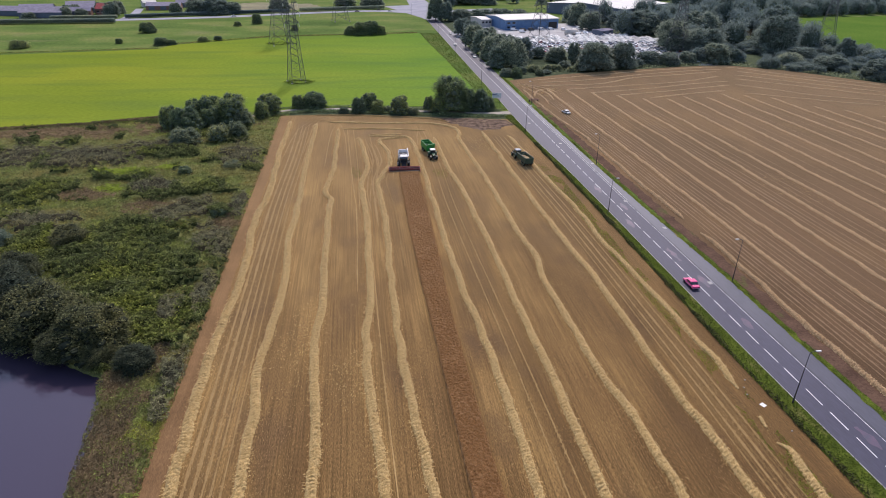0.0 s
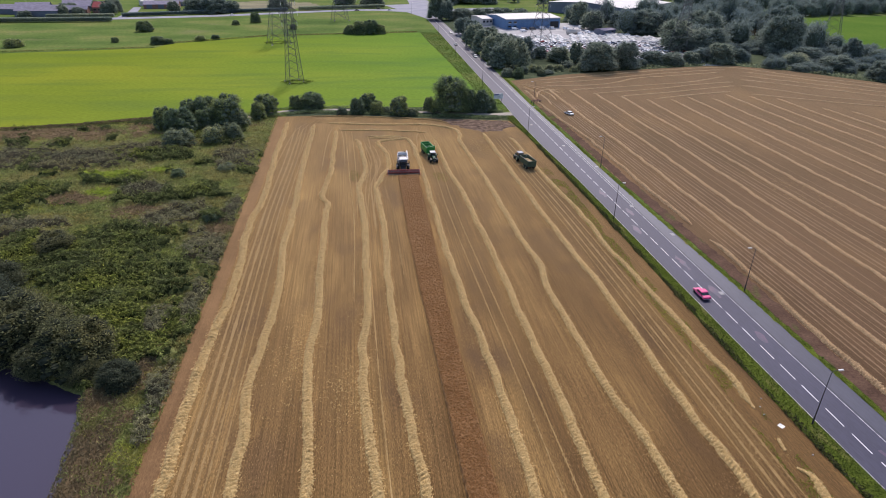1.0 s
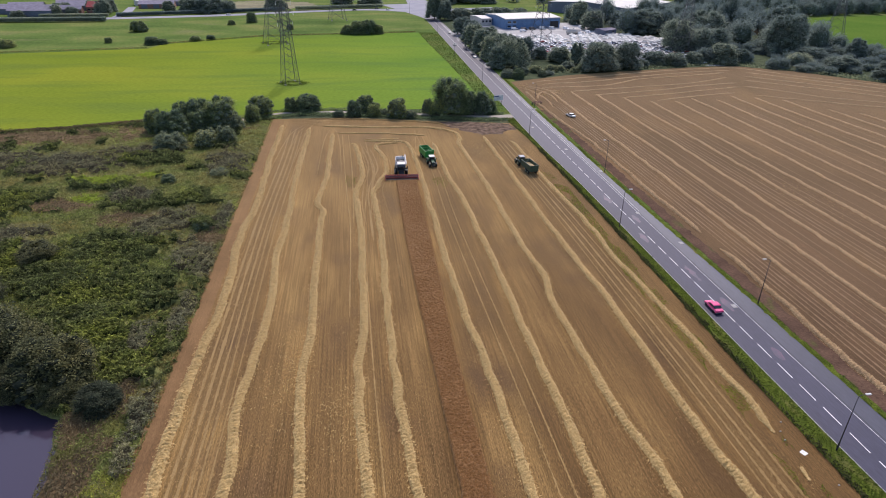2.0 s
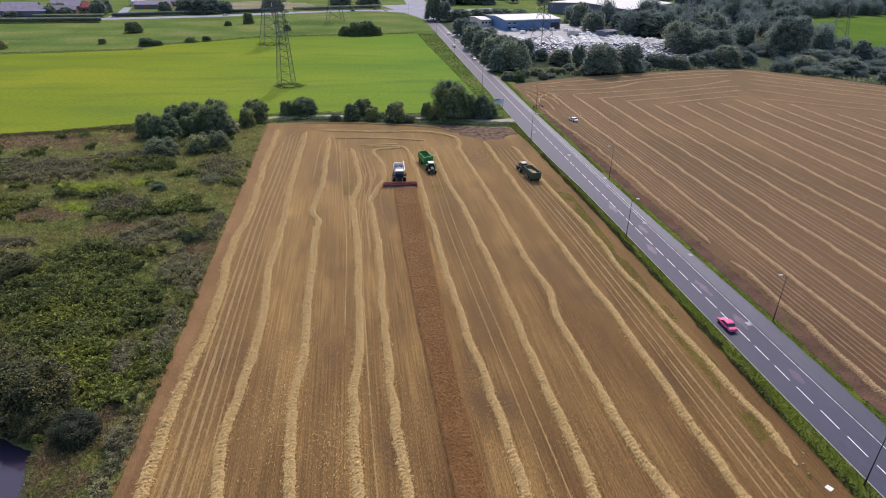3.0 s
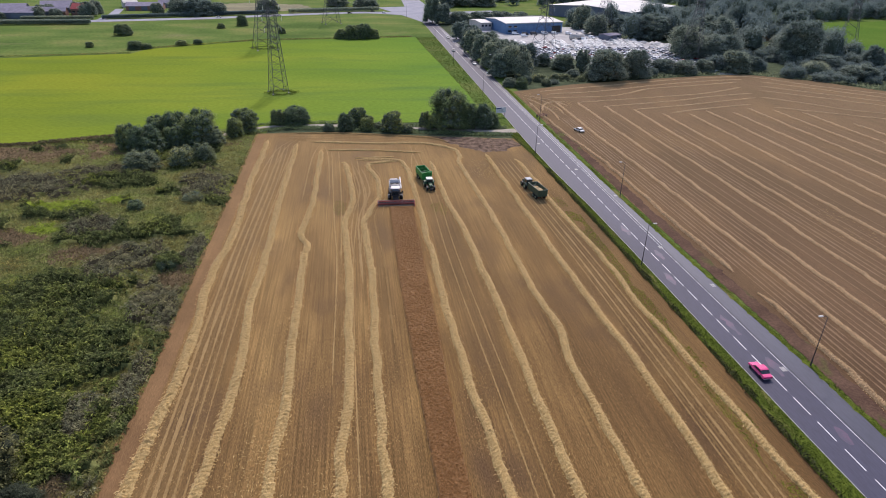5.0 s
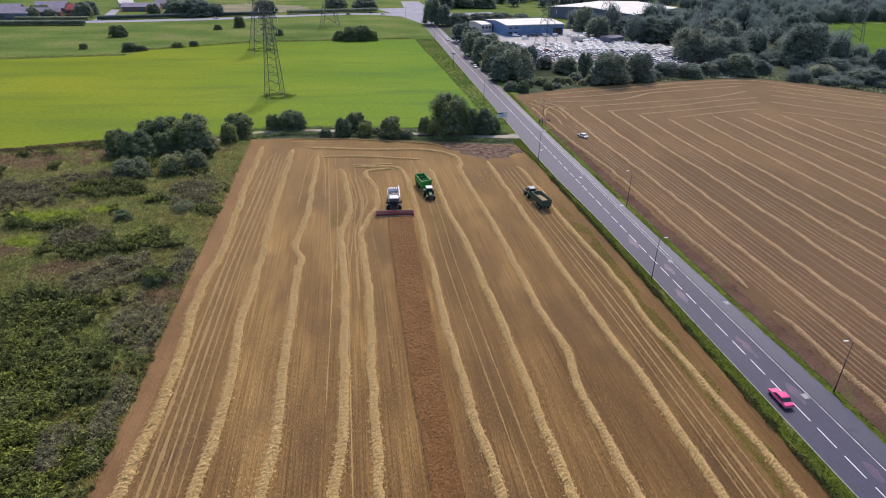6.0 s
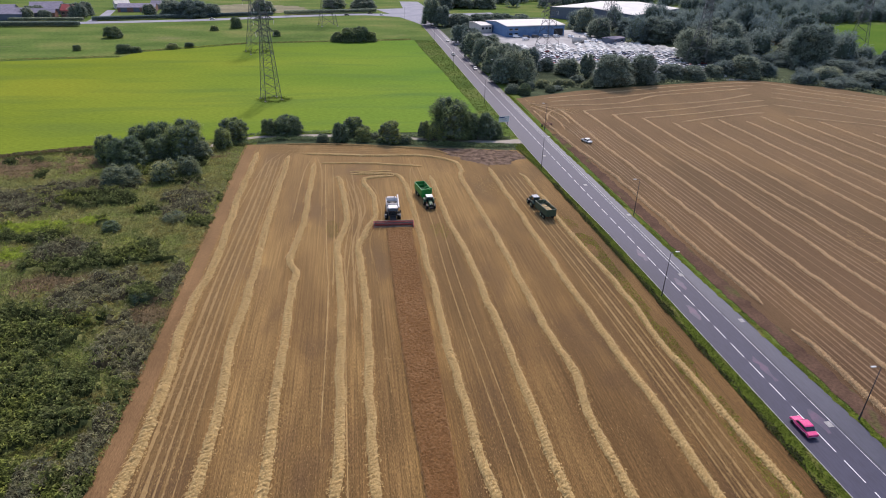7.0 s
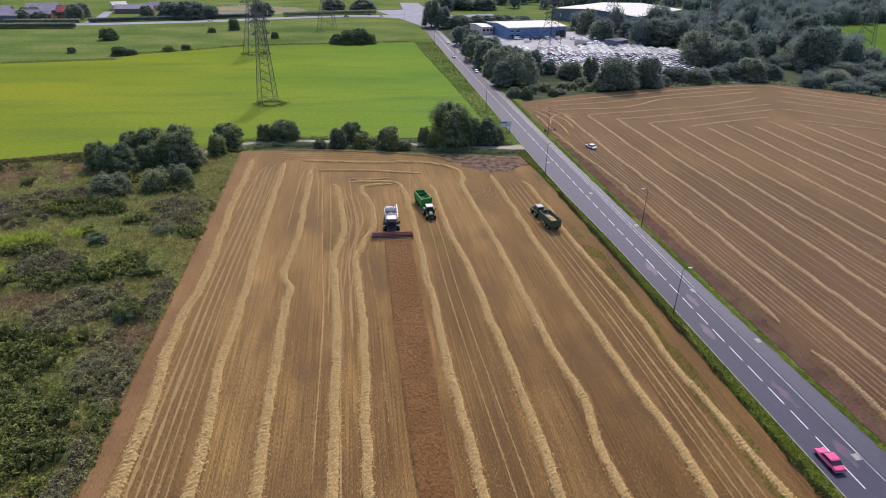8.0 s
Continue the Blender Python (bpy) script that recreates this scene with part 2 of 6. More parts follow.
M["leaf_olive"] = leaf_mat("rank_grass", (0.135, 0.137, 0.05), (0.265, 0.27, 0.092), (0.43, 0.43, 0.155), 0.38, 0.05,
                           [(0.30, (0.72, 0.76, 0.8)), (0.44, (1.05, 0.88, 0.85)), (0.55, (0.8, 0.95, 0.8)), (0.66, (1.25, 1.3, 0.72)), (0.76, (1.1, 0.92, 0.85))], clump=(0.45, 0.36))
M["leaf_bush"] = leaf_mat("bush_leaves", (0.14, 0.182, 0.094), (0.23, 0.287, 0.15), (0.35, 0.415, 0.22), 0.5, vary=True)
# Pale blue-grey leaf colour with the distance haze mixed in.
M["leaf_wood"] = leaf_mat("hazy_woodland_leaves", (0.17, 0.21, 0.21), (0.255, 0.305, 0.3), (0.345, 0.4, 0.39), 0.5, 0.03, vary=True)
M["leaf_willow"] = leaf_mat("grey_willow_leaves", (0.18, 0.21, 0.14), (0.27, 0.305, 0.205), (0.37, 0.41, 0.28), 0.5, vary=True)
M["leaf_pond"] = leaf_mat("sallow_leaves", (0.04, 0.047, 0.03), (0.1, 0.11, 0.068), (0.21, 0.222, 0.135), 0.35, vary=True)
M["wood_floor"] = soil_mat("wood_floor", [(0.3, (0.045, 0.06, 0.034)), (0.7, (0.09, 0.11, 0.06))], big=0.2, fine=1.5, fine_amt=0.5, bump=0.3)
M["leaf_grass"] = leaf_mat("verge_blades", (0.045, 0.07, 0.013), (0.09, 0.125, 0.021), (0.15, 0.19, 0.04), 0.4, 0.3)
M["leaf_hedge"] = leaf_mat("straggling_hedge_leaves", (0.026, 0.03, 0.013), (0.055, 0.06, 0.025), (0.105, 0.102, 0.046), 0.3, 0.4)
M["leaf_dry"] = leaf_mat("dry_stems", (0.10, 0.075, 0.042), (0.18, 0.135, 0.075), (0.26, 0.21, 0.12), 0.2, 0.1)
# Dark colours of the added inner spheres stand in for shade inside the crowns.
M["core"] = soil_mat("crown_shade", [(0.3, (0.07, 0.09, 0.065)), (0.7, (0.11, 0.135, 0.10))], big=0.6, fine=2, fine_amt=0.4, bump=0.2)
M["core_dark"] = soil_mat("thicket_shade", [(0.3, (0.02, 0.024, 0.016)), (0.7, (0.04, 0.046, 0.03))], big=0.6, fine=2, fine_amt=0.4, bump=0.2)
M["bark"] = paint("bark", (0.09, 0.065, 0.045), 0.9, 0, 0.4, 0.2, scale=4)
M["steel"] = paint("galvanised_steel", (0.30, 0.31, 0.33), 0.55, 0.5, 0.2)
M["lattice"] = paint("weathered_pylon_steel", (0.105, 0.11, 0.115), 0.6, 0.3, 0.3)
M["pole"] = paint("dark_painted_pole", (0.05, 0.045, 0.055), 0.5, 0.1, 0.3)
M["lamp_head"] = paint("pale_lamp_housing", (0.75, 0.74, 0.7), 0.35)
M["glass_lamp"] = paint("lamp_cover", (0.6, 0.6, 0.58), 0.15)
M["rubber"] = paint("rubber", (0.018, 0.018, 0.018), 0.85, 0, 0.3, 0.2)
M["black"] = paint("black_metal", (0.025, 0.026, 0.028), 0.5)
M["glass"] = paint("dark_glass", (0.02, 0.025, 0.03), 0.08, 0, 0.1, 0.8)
M["white_paint"] = paint("white_paint", (0.78, 0.77, 0.73), 0.5)
M["dusty_white"] = paint("dusty_white_paint", (0.78, 0.73, 0.68), 0.55, 0, 0.25)
M["grey_paint"] = paint("grey_paint", (0.36, 0.37, 0.38), 0.4)
M["red_paint"] = paint("red_header_paint", (0.34, 0.032, 0.026), 0.5)
M["header_steel"] = paint("dusty_header_steel", (0.17, 0.15, 0.12), 0.6, 0.1, 0.3)
M["rail_green"] = paint("rail_paint", (0.2, 0.23, 0.19), 0.6, 0.1, 0.3)
M["green_paint"] = paint("bright_green_paint", (0.03, 0.26, 0.055), 0.4)
M["tractor_green"] = paint("tractor_green_paint", (0.02, 0.09, 0.035), 0.35)
M["olive"] = paint("dull_green_paint", (0.042, 0.078, 0.05), 0.5)
M["wheel_rim"] = paint("pale_green_rim", (0.35, 0.42, 0.25), 0.45)
M["grain"] = soil_mat("grain_load", [(0.3, (0.36, 0.27, 0.14)), (0.7, (0.5, 0.39, 0.22))], big=1.0, fine=6, fine_amt=0.2)
M["pink"] = paint("pink_car_paint", (0.72, 0.07, 0.22), 0.22, 0, 0.08, 0.6)
M["car_paint"] = paint("assorted_car_paint", (0.9, 0.9, 0.9), 0.3, 0, 0.15, 0.5,
                       [(0, (1, 1, 1)), (0.6, (0.75, 0.77, 0.8)), (0.76, (0.3, 0.32, 0.36)), (0.83, (0.5, 0.06, 0.05)), (0.85, (0.06, 0.1, 0.25)), (0.9, (0.07, 0.07, 0.08))])
M["roof_pale"] = paint("pale_sheet_roof", (0.52, 0.50, 0.46), 0.5, 0, 0.15, scale=0.1)
M["blue_clad"] = paint("blue_cladding", (0.11, 0.21, 0.37), 0.45, 0, 0.2, scale=0.3)
M["cream"] = paint("cream_wall", (0.5, 0.47, 0.43), 0.7, 0, 0.15, scale=0.3)
M["slate_clad"] = paint("slate_blue_cladding", (0.12, 0.14, 0.19), 0.5, 0, 0.15, scale=0.2)
M["roof_grey"] = paint("grey_barn_roof", (0.25, 0.23, 0.28), 0.9, 0, 0.25, 0.1, scale=0.4)
M["roof_red"] = paint("red_tile_roof", (0.42, 0.11, 0.10), 0.9, 0, 0.25, 0.1, scale=0.8)
M["brick"] = paint("brick_wall", (0.26, 0.14, 0.11), 0.85, 0, 0.3, scale=1)
M["sign_blue"] = paint("sign_blue", (0.05, 0.07, 0.2), 0.4)
M["wood"] = paint("grey_timber", (0.14, 0.12, 0.1), 0.85, 0, 0.4, scale=3)

water, wnt, wb = start_mat("pond_water", 0.06, 0, 0.5)
wb.inputs["Base Color"].default_value = (0.046, 0.036, 0.058, 1)
add_bump(wnt, wb, noise_tex(wnt, wnt.nodes.new("ShaderNodeNewGeometry").outputs["Position"], 0.8, 3), 0.02, 0.15)
M["water"] = water


# ---- building helpers ----
def vn(x, y, seed=0):
    """Smooth value noise, 0 to 1, on arrays."""
    x, y = np.asarray(x, float), np.asarray(y, float)
    xi, yi = np.floor(x), np.floor(y)
    fx, fy = x - xi, y - yi
    fx, fy = fx * fx * (3 - 2 * fx), fy * fy * (3 - 2 * fy)

    def h(i, j):
        v = np.sin(i * 127.1 + j * 311.7 + seed * 74.7) * 43758.5453
        return v - np.floor(v)

    return (h(xi, yi) * (1 - fx) + h(xi + 1, yi) * fx) * (1 - fy) + (h(xi, yi + 1) * (1 - fx) + h(xi + 1, yi + 1) * fx) * fy


def link_mesh(name, me, mat, parent=None, label="", smooth=False):
    if mat:
        me.materials.append(M[mat] if isinstance(mat, str) else mat)
    if smooth:
        me.polygons.foreach_set("use_smooth", [True] * len(me.polygons))
    ob = new(name, me)
    if parent:
        ob.parent = parent
    if label:
        ob["label"] = label
    return ob


def part(name, bm, mat, parent=None, label="", smooth=False):
    me = bpy.data.meshes.new(name)
    bm.normal_update()
    bm.to_mesh(me)
    bm.free()
    return link_mesh(name, me, mat, parent, label, smooth)


def array_mesh(name, verts, faces, mat, parent=None, label="", smooth=False):
    me = bpy.data.meshes.new(name)
    me.from_pydata(np.asarray(verts).tolist(), [], np.asarray(faces).tolist())
    me.update()
    return link_mesh(name, me, mat, parent, label, smooth)


def again(ob, m, parent=None):
    """Another part on the same mesh."""
    o = ob.copy()
    scene.collection.objects.link(o)
    o.parent = parent or ob.parent
    o.matrix_basis = m
    return o


def empty(name, m, label, category, group="", kind=""):
    ob = new(name)
    ob.matrix_basis = m
    return tagged(ob, label, category, group, kind)


def box(bm, c, s, bevel=0.0, rot=None):
    r = bmesh.ops.create_cube(bm, size=1.0)
    vs = r["verts"]
    mtx = Matrix.Translation(c) @ (rot or Matrix()) @ Matrix.Diagonal((*s, 1))
    bmesh.ops.transform(bm, matrix=mtx, verts=vs)
    if bevel:
        es = list({e for v in vs for e in v.link_edges})
        bmesh.ops.bevel(bm, geom=es, offset=bevel, segments=1, affect="EDGES")
    return bm


def rod(bm, a, b, r0, r1=None, seg=6):
    a, b = Vector(a), Vector(b)
    d = b - a
    q = d.to_track_quat("Z", "Y").to_matrix().to_4x4()
    bmesh.ops.create_cone(bm, cap_ends=True, segments=seg, radius1=r0, radius2=r0 if r1 is None else r1, depth=d.length,
                          matrix=Matrix.Translation((a + b) / 2) @ q)
    return bm


def tube(bm, pts, r, seg=4):
    """One continuous bar along points that climb upwards."""
    rings = [[bm.verts.new((x + r * math.cos(2 * math.pi * k / seg), y + r * math.sin(2 * math.pi * k / seg), z)) for k in range(seg)] for x, y, z in pts]
    for a, b in zip(rings, rings[1:]):
        for k in range(seg):
            bm.faces.new((a[k], a[(k + 1) % seg], b[(k + 1) % seg], b[k]))
    bm.faces.new(rings[0][::-1])
    bm.faces.new(rings[-1])
    return bm


def prism(bm, outline, x0, x1):
    """A side outline in y and z, drawn out from x0 to x1."""
    a = [bm.verts.new((x0, y, z)) for y, z in outline]
    b = [bm.verts.new((x1, y, z)) for y, z in outline]
    bm.faces.new(a)
    bm.faces.new(b[::-1])
    for i in range(len(a)):
        j = (i + 1) % len(a)
        bm.faces.new((a[j], a[i], b[i], b[j]))
    bmesh.ops.recalc_face_normals(bm, faces=bm.faces)
    return bm


B = bmesh.new


def smooth_path(knots, step):
    """A flowing line through knots (y, x), sampled at even steps: arrays x, y."""
    k = np.array([(x, y) for y, x in knots], float)
    if len(k) > 2:
        ext = np.vstack([2 * k[0] - k[1], k, 2 * k[-1] - k[-2]])
        out = []
        for i in range(1, len(ext) - 2):
            p0, p1, p2, p3 = ext[i - 1 : i + 3]
            for t in np.linspace(0, 1, 12, endpoint=False):
                out.append(0.5 * (2 * p1 + (p2 - p0) * t + (2 * p0 - 5 * p1 + 4 * p2 - p3) * t**2 + (3 * p1 - p0 - 3 * p2 + p3) * t**3))
        k = np.array(out + [k[-1]])
    s = np.r_[0, np.cumsum(np.hypot(*np.diff(k, axis=0).T))]
    u = np.arange(0, s[-1], step)
    return np.interp(u, s, k[:, 0]), np.interp(u, s, k[:, 1])


def side_of(x, y):
    tx, ty = np.gradient(x), np.gradient(y)
    n = np.hypot(tx, ty) + 1e-9
    return -ty / n, tx / n, tx / n, ty / n


def ribbon(name, x0, x1, ys, z, mat, parent=None, label="", ragged=0.0, seed=0):
    """A sheet between two edges x0(y) and x1(y)."""
    ys = np.asarray(ys, float)
    a, b = np.interp(ys, *zip(*x0)), np.interp(ys, *zip(*x1))
    if ragged:
        a = a + ragged * (vn(ys / 1.1, ys * 0, seed) - 0.5)
        b = b + ragged * (vn(ys / 1.3, ys * 0, seed + 5) - 0.5)
    n = len(ys)
    v = np.r_[np.c_[a, ys, np.full(n, z)], np.c_[b, ys, np.full(n, z)]]
    i = np.arange(n - 1)
    return array_mesh(name, v, np.c_[i, i + n, i + n + 1, i + 1], mat, parent, label)


def ragged(outline, step=0.8, amp=0.9):
    """The outline with uneven, wandering edges."""
    out, seed = [], 0
    for (xa, ya), (xb, yb) in zip(outline, outline[1:] + outline[:1]):
        L = math.hypot(xb - xa, yb - ya)
        n = max(1, int(L / step))
        for k in range(n):
            t = k / n
            x, y = xa + (xb - xa) * t, ya + (yb - ya) * t
            o = amp * (float(vn(x / 2.3, y / 2.3, 91)) - 0.5) + 0.5 * amp * (float(vn(x / 0.8, y / 0.8, 92)) - 0.5)
            out.append((x - o * (yb - ya) / L, y + o * (xb - xa) / L))
    return out


def sheet(name, outline, z, mat, parent=None, label=""):
    bm = B()
    bm.faces.new([bm.verts.new((x, y, z)) for x, y in outline])
    bm.normal_update()
    if bm.faces[:][0].normal.z < 0:
        bmesh.ops.reverse_faces(bm, faces=bm.faces[:])
    return part(name, bm, mat, parent, label)


def inside(outline, x, y):
    x, y = np.asarray(x, float), np.asarray(y, float)
    hit = np.zeros(x.shape, bool)
    pts = list(outline)
    for (xa, ya), (xb, yb) in zip(pts, pts[1:] + pts[:1]):
        cross = (ya > y) != (yb > y)
        with np.errstate(divide="ignore", invalid="ignore"):
            hit ^= cross & (x < (xb - xa) * (y - ya) / (yb - ya) + xa)
    return hit


def cards(pos, normal, size, aspect, rng, fold=0.25, along=None):
    """Small bent leaf shapes at points: vertices and faces of two triangles each."""
    n = len(pos)
    normal = normal / (np.linalg.norm(normal, axis=1, keepdims=True) + 1e-9)
    r = rng.normal(size=(n, 3))
    u = np.cross(normal, r) if along is None else along - normal * (along * normal).sum(1, keepdims=True)
    u /= np.linalg.norm(u, axis=1, keepdims=True) + 1e-9
    w = np.cross(normal, u)
    s = np.asarray(size).reshape(-1, 1) * np.ones((n, 1))
    v = np.stack([pos - u * s, pos - w * s * aspect + normal * s * fold, pos + u * s, pos + w * s * aspect + normal * s * fold], 1).reshape(-1, 3)
    i = np.arange(n)[:, None] * 4
    return v, np.concatenate([i + [0, 1, 2], i + [0, 2, 3]])


rng = np.random.default_rng(7)

# ---- ground ----
POND_R = [(20, -34.0), (62, -39.8), (74, -41.8), (82, -43.2), (87, -44.5), (92, -52)]
POND_T = [(-160, 150), (-90, 116), (-66, 102), (-56, 95), (-47, 90), (-43.5, 86), (-41, 70), (-38, 40)]
SCRUB = [(-240, 20), (-29.5, 20), (-29.8, 252), (-38, 256), (-78, 249), (-100, 243), (-130, 238), (-240, 215)]
YARD = [(96, 470), (104, 388), (134, 392), (143, 378), (166, 366), (212, 352), (236, 406), (218, 452), (186, 492), (186, 545), (96, 545)]


def pond_depth(x, y):
    """Positive inside the pond, in metres from its edge."""
    top = np.interp(x, *zip(*POND_T)) - y
    right = np.interp(y, *zip(*POND_R)) - x
    return np.minimum(top, right) + 1.4 * (vn(x / 2.3, y / 2.3, 3) - 0.5)


PATCHES = [  # zone, centre, half sizes
    (3, -71, 188, 9, 4.2), (3, -71, 173.5, 5, 4), (3, -60, 192, 4, 2.5),
    (2, -88, 203, 15, 9), (2, -108, 207, 9, 11), (2, -67, 214, 14, 4.5), (2, -39, 201, 6, 11), (2, -47, 155, 7, 8), (2, -37, 139, 4.5, 9),
    (2, -38, 104, 3, 6), (2, -60, 174.5, 7.5, 4.5), (2, -82, 152, 8, 5),
    (4, -107, 231, 34, 7), (4, -60, 240, 22, 4), (4, -75, 170, 8, 4), (4, -38.2, 72, 3.6, 11), (4, -35, 62, 3, 12), (4, -41, 85, 2, 4), (4, -37, 92, 2.5, 5), (4, -35, 146, 3, 7), (4, -55, 160, 7, 4),
    (1, -41, 99, 8, 9), (1, -46, 120, 12, 12), (1, -59, 132, 12, 9), (1, -91, 173, 10, 9), (1, -55, 142, 13, 6), (1, -75, 130, 12, 8),
    (1, -52, 112, 12, 9),
    (2, -33.0, 112, 1.8, 9), (2, -33.0, 136, 2.0, 8), (2, -32.6, 84, 1.5, 9), (2, -33.5, 158, 2.2, 8),
]


def scrub_zone(x, y, blur=0.0):
    """What grows: 0 rank grass, 1 nettles, 2 withered bramble, 3 lime weeds, 4 dry weeds."""
    z = np.where((vn(x / 7, y / 7, 17) > 0.68) & (y > 96), 1, 0)
    wob = 0.9 * (vn(x / 3.5, y / 3.5, 18) - 0.5) + 0.6 * (vn(x / 1.2, y / 1.2, 19) - 0.5)
    if blur:
        wob = wob + np.random.default_rng(len(x)).normal(0, blur, np.shape(x))
    best = np.full(np.shape(x), 1.0)
    for k, cx_, cy_, rx, ry in PATCHES:
        d = np.hypot((x - cx_) / rx, (y - cy_) / ry) + wob
        z = np.where(d < best, k, z)
        best = np.minimum(best, d)
    return z


def growth(x, y):
    """Height of the scrub's canopy over the ground."""
    z = scrub_zone(x, y)
    tall = np.choose(z, [0.42, 1.5, 1.35, 0.4, 0.55])
    mound = np.clip(1.5 * vn(x / 3.1, y / 3.1, 12) - 0.25, 0, 1)
    h = tall * (0.12 + 0.45 * vn(x / 8, y / 8, 11) + 0.75 * mound + 0.42 * vn(x / 1.1, y / 1.1, 13))
    edge = np.clip((-30.5 - x) / 3.0, 0, 1) * np.clip((251 - y) / 10, 0.12, 1)
    return h * edge * np.clip((-pond_depth(x, y)) / 1.5, 0, 1)


gx = np.r_[[-4500, -2500, -1400, -900, -600, -420, -320, -270], np.arange(-240, -150, 6), np.arange(-150, -29, 0.9), np.arange(-28, 320, 12),
           [340, 380, 450, 600, 900, 1400, 2500, 4500]]
gy = np.r_[[-3000, -1200, -500, -200, -80, -20], np.arange(0, 50, 5), np.arange(50, 262, 0.9), np.arange(264, 720, 12), [760, 850, 1000, 1400, 2200, 3500, 4900]]
X, Y = np.meshgrid(gx, gy)
in_scrub = inside(SCRUB, X, Y)
Z = np.full(X.shape, -0.10)
pd = pond_depth(X, Y)
pd_ok = (Y < 160) & (X < -30) & (X > -240)
Z = np.where(in_scrub, 0.72 * growth(X, Y) - 0.2, Z)
Z = np.where(pd_ok & (pd > -2.5), Z - np.clip((pd + 2.5) / 3.5, 0, 1) * 1.6, Z)
nx, ny = len(gx), len(gy)
ii, jj = np.meshgrid(np.arange(nx - 1), np.arange(ny - 1))
q = (jj * nx + ii).ravel()
ground = array_mesh("ground", np.c_[X.ravel(), Y.ravel(), Z.ravel()], np.c_[q, q + 1, q + nx + 1, q + nx], "meadow", smooth=True)
tagged(ground, "rough green meadow land running to the horizon", "ground", kind="structure")
ground.data.materials.append(M["scrub_floor"])
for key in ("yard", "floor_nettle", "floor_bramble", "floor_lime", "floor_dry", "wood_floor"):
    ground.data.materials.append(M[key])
cx, cy = (gx[:-1] + gx[1:]) / 2, (gy[:-1] + gy[1:]) / 2
CX, CY = np.meshgrid(cx, cy)
WOODS = [(76, 330), (110, 330), (216, 350), (275, 296), (345, 230), (420, 300), (335, 392), (325, 432), (415, 575), (400, 700), (230, 700), (190, 560),
         (225, 450), (214, 405), (200, 360), (165, 368), (143, 380), (100, 390), (100, 560), (72, 560)]
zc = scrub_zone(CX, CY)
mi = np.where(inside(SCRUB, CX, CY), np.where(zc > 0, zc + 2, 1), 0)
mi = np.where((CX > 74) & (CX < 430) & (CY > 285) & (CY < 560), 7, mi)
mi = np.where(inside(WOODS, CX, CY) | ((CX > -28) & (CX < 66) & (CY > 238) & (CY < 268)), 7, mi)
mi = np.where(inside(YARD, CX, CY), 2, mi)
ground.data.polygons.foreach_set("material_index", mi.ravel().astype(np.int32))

pond = sheet("water", [(-240, 10), (-30, 10), (-34, 70), (-40, 92), (-52, 98), (-100, 130), (-240, 200)], -0.85, "water")
tagged(pond, "still dark pond reflecting a pale sky", "pond", kind="structure")

# Road edges as (y, x).
ROAD_L = [(-60, 69.5), (50, 68.0), (70, 67.2), (90, 66.6), (120, 66.0), (150, 65.5), (175, 64.9), (205, 63.4), (235, 62.8), (300, 63.0), (620, 62.5)]
ROAD_R = [(-60, 79.2), (62, 78.2), (105, 77.8), (150, 76.1), (174, 75.5), (205, 75.2), (260, 74.4), (350, 74.6), (620, 73.5)]
MID = [(-60, 71.6), (57, 71.05), (90, 70.2), (152, 69.3), (230, 68.8), (350, 68.2), (620, 67.5)]
LINE = [(y, x + 3.65) for y, x in MID]
FOOT = [(-60, 65.5), (50, 64.2), (84, 63.3), (106, 63.3), (143, 62.9), (160, 62.6), (187, 61.9), (220, 60.9), (240, 59.0)]

FIELD_TOP = [(-31.5, 250.8), (0, 250.4), (30, 243.5), (59.0, 238.5)]
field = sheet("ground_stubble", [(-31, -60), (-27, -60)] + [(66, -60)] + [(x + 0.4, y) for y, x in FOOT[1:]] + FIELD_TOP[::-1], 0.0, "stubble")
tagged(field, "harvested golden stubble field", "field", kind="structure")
head = ribbon("ground_headland", [(-60, -31.6), (260, -31.2)], [(-60, -28.3), (260, -27.6)], np.arange(-60, 250, 0.8), 0.012, "stubble_bare", ragged=0.5)
tagged(head, "bare brown headland strip along the field edge", "field edge", kind="structure")
F2_FAR = [(77, 312), (110, 326), (146, 335), (184, 343), (215, 347), (245, 328), (263, 306), (300, 266), (360, 200)]
field_two = sheet("ground_brown_stubble", [(80, -60)] + [(79.5, 70), (79.3, 105), (78.0, 150), (77.2, 180), (76.8, 260)] + F2_FAR + [(360, -60)], 0.0, "stubble_two")
tagged(field_two, "harvested brown stubble field beyond the road", "field", kind="structure")
soil_edge = ribbon("ground_soil_strip", [(-60, 80.0), (105, 79.0), (150, 77.8), (260, 76.6)], [(-60, 83), (105, 82.3), (150, 81), (235, 80), (260, 78.5)],
                   np.arange(-60, 258, 1.0), 0.012, "earth", ragged=0.9, seed=4)
tagged(soil_edge, "bare brown soil strip beside the road", "field edge", kind="structure")
PASTURE = [(-420, 205), (-240, 219), (-130, 239), (-98, 244), (-78, 251.5), (-40, 258.5), (-7, 262.5), (30, 262), (54, 268), (55.2, 310), (53.3, 365), (50, 434), (48.5, 483),
           (-12, 475), (-59, 465), (-117, 433), (-122, 417), (-200, 400), (-420, 360)]
pasture = sheet("ground_pasture", PASTURE, 0.0, "pasture")
tagged(pasture, "bright yellow-green grass pasture", "field", kind="structure")
pasture_far = sheet("ground_far_field", [(326, 432), (340, 392), (356, 384), (480, 330), (640, 460), (545, 600), (412, 572)], 0.0, "pasture_far")
